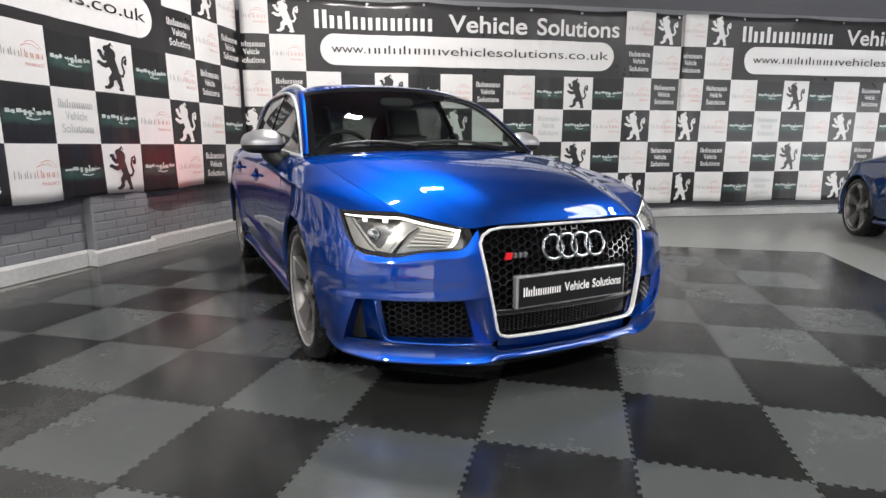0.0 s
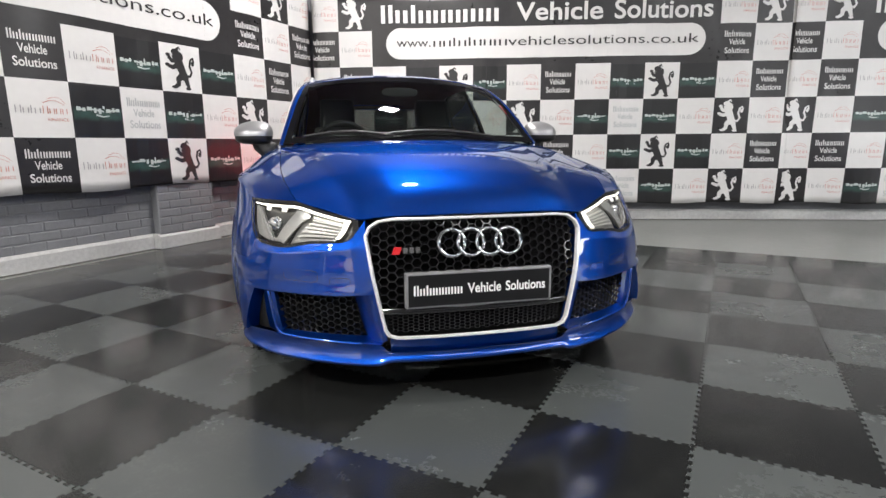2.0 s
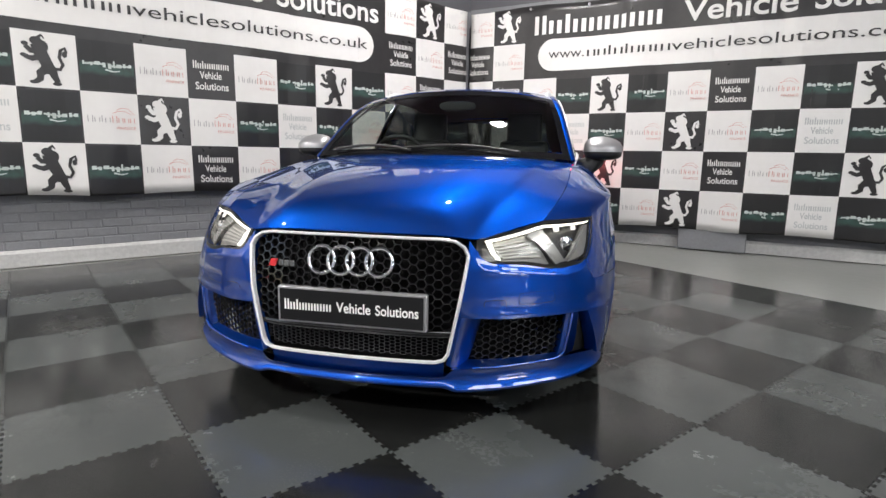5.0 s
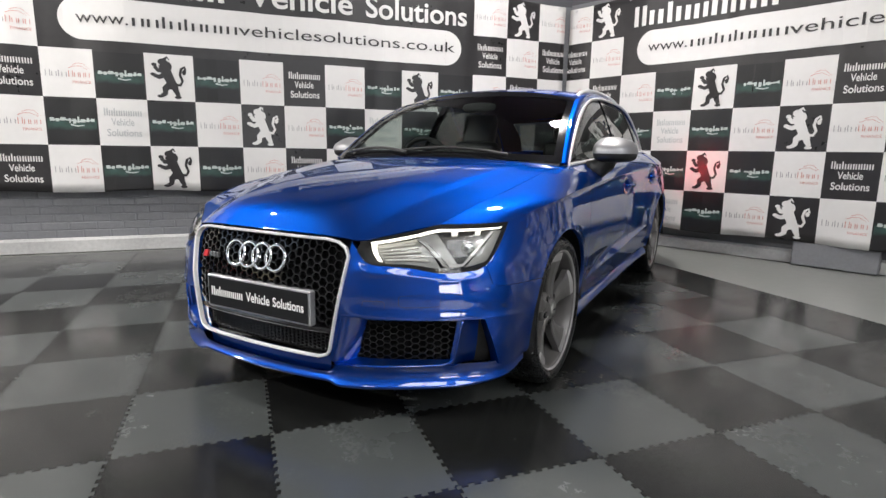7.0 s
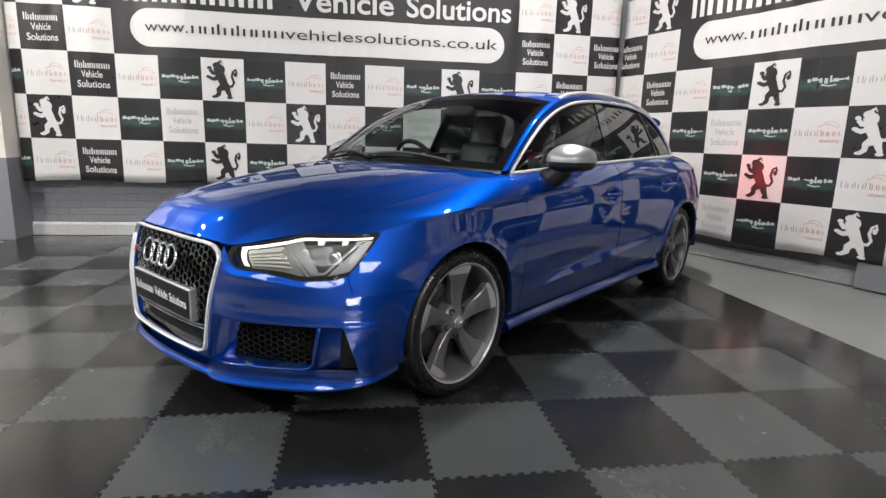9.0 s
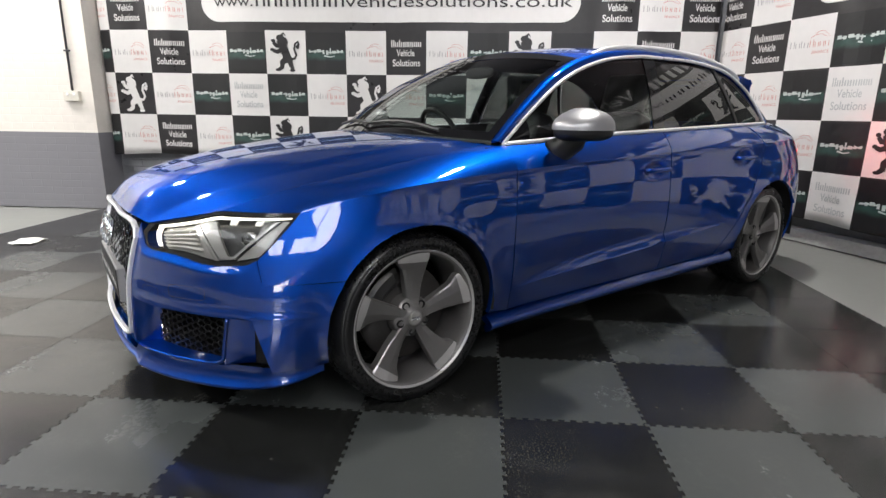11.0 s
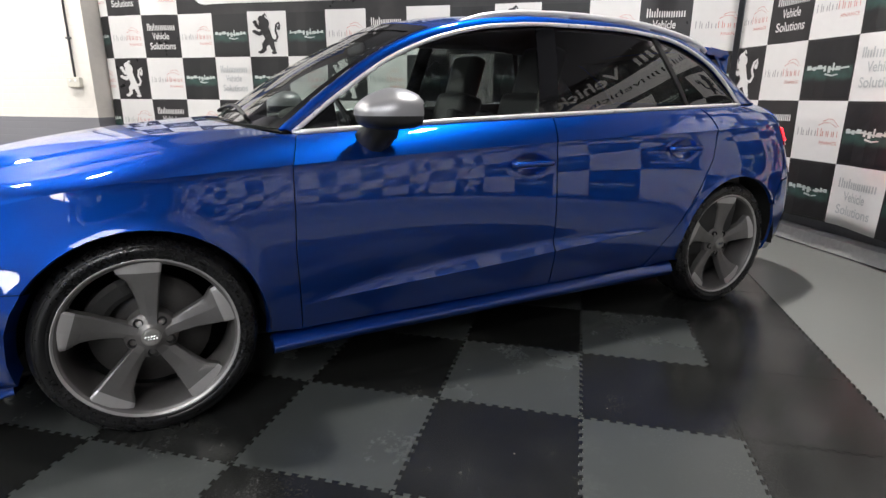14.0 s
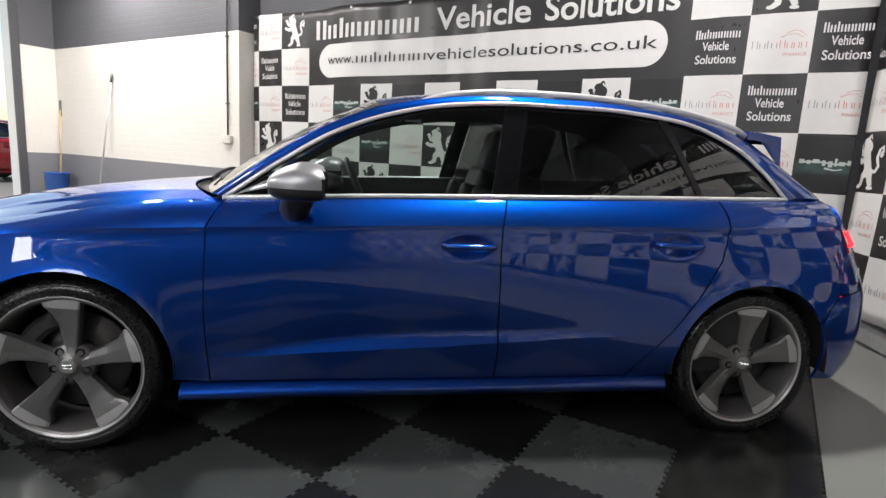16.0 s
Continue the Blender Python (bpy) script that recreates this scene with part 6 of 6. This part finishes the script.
    roof_mid = Run((-1.037, 0, 1.356), (-1.2, 0, 1.384), (-1.4, 0, 1.402), (-1.65, 0, 1.411), (-2.0, 0, 1.408), (-2.4, 0, 1.385), (-2.75, 0, 1.338), (-2.92, 0, 1.31))
    roof = spanned(roof_mid, lambda v: PILLAR_IN(screen_u + (roof_u - screen_u) * v), 2.6)
    Skin().sheet(both(roof), 36, 30, 0.010, Vector((-1.8, 0, 0.6))).build("roof", M_PAINT, car)
    Skin().sheet(lambda a, b: roof(2 * a - 1, b) * 1.0 + Vector((0, 0, -0.03)), 16, 10, 0.0, Vector((-1.8, 0, 0.6))).build("headlining", M_HEADLINING, car, "dark grey headlining")
    rear_mid = Run((-2.93, 0, 1.295), (-3.06, 0, 1.18), (-3.23, 0, 1.008))
    rear_win = spanned(rear_mid, lambda v: PILLAR_IN(roof_u + (1 - roof_u) * v), 2.4)
    Skin().sheet(both(rear_win), 24, 12, 0.006, Vector((-2.2, 0, 0.8))).build("rear_window", M_PRIVACY, car, "dark rear window")
    wing = Skin()
    wing.sheet(lambda a, b: Vector((-2.80 - 0.17 * b + 0.07 * (2 * a - 1) ** 2, (2 * a - 1) * 0.535, 1.327 - 0.030 * b - 0.030 * abs(2 * a - 1) ** 2.5 + 0.008 * math.sin(math.pi * b))), 24, 8, 0.034, Vector((-2.9, 0, 0.9)))
    for k in (-1, 1):
        wing.sheet(lambda a, b: Vector((-2.78 - 0.13 * a - 0.045 * b + 0.02 * a * b, k * (0.520 - 0.012 * b), 1.300 - 0.016 * a - (0.05 + 0.085 * a) * b)), 6, 4, 0.012, Vector((-2.8, 0, 1.2)))
    wing.build("roof_spoiler", M_PAINT, car, "blue roof spoiler with side fins")
    Skin().sheet(lambda a, b: Vector((-0.262 - 0.075 * b - 0.20 * abs(2 * a - 1) ** 2.4, (2 * a - 1) * 0.66, 0.936 - 0.012 * math.sin(math.pi * b) - 0.014 * abs(2 * a - 1) ** 2.2)), 28, 4, 0.0, Vector((-0.3, 0, 0.4))).build("cowl", M_TRIM_K, car, "black cowl panel below the screen")
    # grille
    loop = [(y, z) for y, z in GRILLE] + [(-y, z) for y, z in GRILLE[-2:0:-1]]
    dense = []
    for (y0, z0), (y1, z1) in zip(loop, loop[1:] + loop[:1]):
        n = max(1, int(math.hypot(y1 - y0, z1 - z0) / 0.02))
        dense += [(y0 + (y1 - y0) * k / n, z0 + (z1 - z0) * k / n) for k in range(n)]
    path = [nose(y, z, 0.010) for y, z in dense]
    frame_bm = bmesh.new()
    rings = []
    for k, p in enumerate(path):
        way = (path[(k + 1) % len(path)] - path[k - 1]).normalized()
        out = Vector((1, 0.35 * math.copysign(1, p.y) * min(1, abs(p.y) * 3), 0.15)).normalized()
        across = way.cross(out).normalized()
        sect = [(-0.0050, -0.014), (-0.0050, 0.0), (-0.0028, 0.0035), (0.0028, 0.0035), (0.0050, 0.0), (0.0050, -0.014)]
        rings.append([frame_bm.verts.new(p + across * u + out * w) for u, w in sect])
    for k in range(len(rings)):
        a, b = rings[k], rings[(k + 1) % len(rings)]
        for j in range(5):
            frame_bm.faces.new((a[j], b[j], b[j + 1], a[j + 1]))
    bmesh.ops.recalc_face_normals(frame_bm, faces=frame_bm.faces)
    grille = part("grille", frame_bm, M_CHROME, car, "satin chrome grille surround")
    part("honeycomb", honeycomb(nose, lambda y, z: in_grille(y, z, 0.008) and z > 0.372, -0.3998, 0.42, 0.372, 0.70, 0.0195, 0.16, -0.012, 0.026, 0.92), M_MESH, grille, "gloss black honeycomb mesh")
    part("lower_mesh", honeycomb(nose, lambda y, z: in_grille(y, z, 0.012) and z < 0.352, -0.399, 0.42, 0.268, 0.36, 0.0125, 0.24, -0.022, 0.014, 0.55), M_MESH, grille, "fine black mesh below the plate")
    rail_bar = Skin().sheet(lambda a, b: nose((2 * a - 1) * 0.352, 0.350 + 0.020 * b, -0.010 + 0.004 * math.sin(math.pi * b)), 24, 4, 0.02, Vector((0, 0, 0.36)))
    rail_bar.build("cross_bar", M_MESH, grille, "black bar across the grille")
    back = Skin()
    back.sheet(lambda a, b: nose((2 * a - 1) * 0.395, 0.266 + 0.410 * b, -0.055), 24, 10, 0.0, Vector((0, 0, 0.5)))
    back.build("grille_back", M_DARK, grille, "dark backing")
    for k in range(4):
        ring = part("badge_ring", torus_bm(0.046, 0.0062), M_BRIGHT, grille, "bright chrome ring", True)
        ring.matrix_local = Matrix.Translation(nose((k - 1.5) * 0.0685, 0.596, 0.014)) @ Matrix.Rotation(radians(-14), 4, "Y")
    bar = box_bm(-0.010, 0.004, -0.14, 0.14, -0.05, 0.05, 0.003)
    tagx = bmesh.new()
    for k, (w0, w1, kind) in enumerate(((-0.275, -0.243, 0),)):
        quad = [nose(y, z, 0.002) for y, z in ((-0.312, 0.562), (-0.285, 0.562), (-0.278, 0.586), (-0.303, 0.586))]
        top_q = [p + Vector((0.008, 0, 0)) for p in quad]
        vs = [tagx.verts.new(p) for p in quad + top_q]
        tagx.faces.new(vs[4:])
        for j in range(4):
            tagx.faces.new((vs[j], vs[(j + 1) % 4], vs[4 + (j + 1) % 4], vs[4 + j]))
    part("badge", tagx, M_BADGE_RED, grille, "red slanted badge")
    for y in (-0.265, -0.243, -0.221):
        p = nose(y, 0.574, 0.003)
        part("badge", box_bm(p.x - 0.006, p.x + 0.004, p.y - 0.008, p.y + 0.008, p.z - 0.010, p.z + 0.010, 0.002), M_BADGE_GREY, grille, "grey badge bar")
    bar.free()
    # plate
    plate_x = 0.862
    plate = part("plate", box_bm(plate_x - 0.03, plate_x, -0.266, 0.266, 0.371, 0.497, 0.004), M_MIRROR_CAP, car, "black dealer plate in a silver frame")
    part("plate_face", box_bm(plate_x, plate_x + 0.0025, -0.256, 0.256, 0.379, 0.489), M_PLATE_K, plate, "black plate face")
    words = Flat().name_bars("Cxlxxxxix", 0.0, 0.365, 0.0, 1.0, 0.28).text("Vehicle", 0.40, 0.655, 0.0, 1.0, 0.018).text("Solutions", 0.69, 1.0, 0.0, 1.0, 0.018)
    me = bpy.data.meshes.new("plate_wording")
    me.from_pydata([(plate_x + 0.0045, -0.240 + 0.480 * u, 0.418 + 0.036 * v) for u, v in words.points], [], words.faces)
    me.materials.append(M_INK_W)
    wording = tagged(new("plate_wording", me), kind="stuff")
    wording.parent = plate
    tube = [(plate_x - 0.02, 0.0, 0.33)]
    # wipers
    for y0, y1 in ((0.42, -0.18), (-0.12, -0.56)):
        pts = [screen(y0 / 0.66 + (y1 - y0) / 0.66 * k / 10, 0.03 + 0.05 * math.sin(math.pi * k / 10) + 0.02 * k / 10) + Vector((0.012, 0, 0.014)) for k in range(11)]
        part("wiper", tube_bm(pts, 0.008, 8), M_TRIM_K, car, "black wiper arm and blade")
    # -- cabin --
    part("floor_pan", box_bm(-3.15, 0.62, -0.62, 0.62, 0.155, 0.30, 0.02), M_DARK, car)
    part("engine_block", box_bm(-0.42, 0.60, -0.48, 0.48, 0.25, 0.66, 0.03), M_DARK, car)
    part("boot_floor", box_bm(-3.2, -2.35, -0.52, 0.52, 0.25, 0.72, 0.03), M_CABIN, car)
    dash = bmesh.new()
    rows = []
    for k in range(17):
        y = -0.68 + 1.36 * k / 16
        bow = 0.10 * (abs(y) / 0.68) ** 2
        sect = [(-0.40 - bow, 0.915), (-0.62 - bow * 0.6, 0.935), (-0.78 - bow * 0.3, 0.925), (-0.84, 0.86), (-0.80, 0.70), (-0.70, 0.50)]
        rows.append([dash.verts.new((x, y, z - 0.02 * (abs(y) / 0.68) ** 3)) for x, z in sect])
    for a, b in zip(rows, rows[1:]):
        for j in range(5):
            dash.faces.new((a[j], b[j], b[j + 1], a[j + 1]))
    bmesh.ops.recalc_face_normals(dash, faces=dash.faces)
    part("dashboard", dash, M_CABIN, car, "dark dashboard", True)
    part("instrument_hood", blob_bm(-0.90, -0.66, -0.54, -0.20, 0.86, 0.985, 2.6), M_CABIN, car, "", True)
    wheel_ob = part("steering_wheel", torus_bm(0.178, 0.015, 40, 10), M_LEATHER, car, "black leather steering wheel", True)
    wheel_ob.matrix_local = Matrix.Translation((-0.985, -0.37, 0.90)) @ Matrix.Rotation(radians(24), 4, "Y")
    spk = bmesh.new()
    box_bm(-0.012, 0.012, -0.17, 0.17, -0.022, 0.022, 0.006, 1, spk)
    box_bm(-0.016, 0.016, -0.07, 0.07, -0.07, 0.06, 0.012, 2, spk)
    box_bm(-0.010, 0.010, -0.02, 0.02, -0.17, 0.0, 0.006, 1, spk)
    part("wheel_boss", spk, M_CABIN, wheel_ob)
    for y in (-0.37, 0.37):
        seat(car, pose(-1.43, y, 0.36), "seat", 0.5, 1.13)
    for y in (-0.40, 0.40):
        seat(car, pose(-2.30, y, 0.38), "rear_seat", 0.56, 0.68)
    part("rear_view_mirror", blob_bm(-0.99, -0.955, -0.115, 0.115, 1.225, 1.285, 3.0), M_CABIN, car, "", True)
    # -- wheels --
    spin = 2.5
    wheel_thing(car, pose(0, 0.764, HUB_Z), 1, -spin)
    wheel_thing(car, pose(AXLE_R, 0.738, HUB_Z - 0.006), 1, -spin - 3)
    wheel_thing(car, pose(0, -0.764, HUB_Z, 0, 0, 180), 1, -spin)
    wheel_thing(car, pose(AXLE_R, -0.738, HUB_Z - 0.006, 0, 0, 180), 1, -spin)
    return car


car = build_car(CAR_AT, "glossy metallic blue five-door hatchback with dark alloy wheels, lamps lit")


def repaint(ob, paint, dull=()):
    """Gives a copied car its own paint, with its lamps off."""
    for o in ob.children_recursive:
        if o.type == "MESH":
            for slot in o.material_slots:
                swap = paint if slot.material == M_PAINT else M_LAMP_BODY if slot.material in (M_DRL, M_LED, M_LAMP_FIN) else M_TAIL if slot.material == M_TAIL_LIT else None
                if swap:
                    slot.link = "OBJECT"
                    slot.material = swap


M_NAVY = flake_paint("dark_blue_paint", (0.010, 0.05, 0.20), (0.006, 0.025, 0.10))
M_RED_PAINT = flake_paint("red_paint", (0.45, 0.012, 0.012), (0.30, 0.006, 0.006))
navy = copy_thing(car, Matrix.Translation((3.89, 6.95, -0.010)) @ Matrix.Rotation(radians(90), 4, "Z"))
tagged(navy, "dark blue hatchback parked by the banner with its lamps off", "car")
repaint(navy, M_NAVY)
red_car = copy_thing(car, Matrix.Translation((-2.3, -10.5, -0.020)))
tagged(red_car, "red hatchback parked in the yard outside the doorway", "car")
repaint(red_car, M_RED_PAINT)

# ---- interlocking floor tiles ----
TX, TY, TS = 0.245, 1.69, 0.5


def tile_mesh(name, material, y_from=-0.25):
    """One tile with toothed edges and a small bevel, its corner teeth meeting the next tile's."""
    teeth, deep = 12, 0.0058
    pitch, g = TS / teeth, 0.0009

    def run(t_from):
        """Dovetail teeth along one edge: (along, out of line) pairs."""
        out = []
        for k in range(teeth):
            t0 = -0.25 + pitch * k
            if t0 >= t_from - 1e-6:
                out += [(t0 + pitch * f, o * deep) for f, o in ((0.31, -1), (0.20, 1), (0.80, 1), (0.69, -1))]
        return out

    whole = y_from == -0.25
    rim = [(-0.25 - deep + g, y_from + (g - deep if whole else 0))]
    rim += [(t, y_from + g + o) for t, o in run(-0.25)] if whole else []
    rim += [(0.25 - deep - g, y_from + (g - deep if whole else 0))]
    rim += [(0.25 - g + o, t) for t, o in run(y_from)]
    rim += [(0.25 - deep - g, 0.25 - deep - g)]
    rim += [(t, 0.25 - g + o) for t, o in reversed(run(-0.25))]
    rim += [(-0.25 - deep + g, 0.25 - deep - g)]
    rim += [(-0.25 + g + o, t) for t, o in reversed(run(y_from))]
    bm = bmesh.new()
    topv = [bm.verts.new((x * 0.9985, y * 0.9985, 0.0)) for x, y in rim]
    low = [bm.verts.new((x, y, -0.0012)) for x, y in rim]
    foot = [bm.verts.new((x, y, -0.010)) for x, y in rim]
    bm.faces.new(topv)
    n = len(rim)
    for a, b in ((topv, low), (low, foot)):
        for k in range(n):
            bm.faces.new((a[k], b[k], b[(k + 1) % n], a[(k + 1) % n]))
    bmesh.ops.recalc_face_normals(bm, faces=bm.faces)
    return mesh_of(name, bm, material)


mat_ob = thing("floor_mat", "chequered mat of black and grey interlocking vinyl tiles", "floor mat", kind="structure")
dark, light = tile_mesh("tile", M_TILE_D), tile_mesh("tile", M_TILE_L)
cut_dark = tile_mesh("tile", M_TILE_D, -0.25 + 0.34)
for i in range(-8, 4):
    for j in range(-5, 8):
        edge = i in (-8, 3) or j in (-4, -5, 7)
        me = cut_dark if j == -5 else dark if edge or (i + j) % 2 == 0 else light
        tile = new("tile", me)
        tile.parent = mat_ob
        tile.location = (TX + TS * (i + 0.5), TY + TS * (j + 0.5), 0)

# ---- bricks of the wall below the long banner ----
brick_rnd = random.Random(5)
brick_meshes = {}


def brick(parent, m, x0, x1, z0, out):
    key = round(x1 - x0, 3)
    if key not in brick_meshes:
        w = x1 - x0
        brick_meshes[key] = mesh_of("brick", box_bm(-w / 2, w / 2, -0.02, 0.02, 0, 0.066, 0.004), M_BRICK)
    ob = new("brick", brick_meshes[key])
    ob.parent = parent
    ob.matrix_world = m @ pose((x0 + x1) / 2, -out, z0, brick_rnd.uniform(-0.6, 0.6), brick_rnd.uniform(-0.4, 0.4), brick_rnd.uniform(-0.5, 0.5))


def courses(parent, m, x_from, x_to, z_from, count, skip=()):
    for c in range(count):
        x = x_from - (0.1125 if c % 2 else 0)
        while x < x_to:
            a, b = max(x, x_from), min(x + 0.215, x_to)
            if b - a > 0.03 and not any(s < (a + b) / 2 < e for s, e in skip):
                brick(parent, m, a, b, z_from + 0.075 * c, brick_rnd.uniform(-0.0165, -0.0145))
            x += 0.225


wall_left_ob = bpy.data.objects["wall_left"]
courses(wall_left_ob, LEFT_M, -0.40, 5.65, 0.137, 7, ((3.66, 4.27),))
courses(pier, LEFT_M @ Matrix.Translation((0, -0.09, 0)), 3.665, 4.265, 0.137, 6)
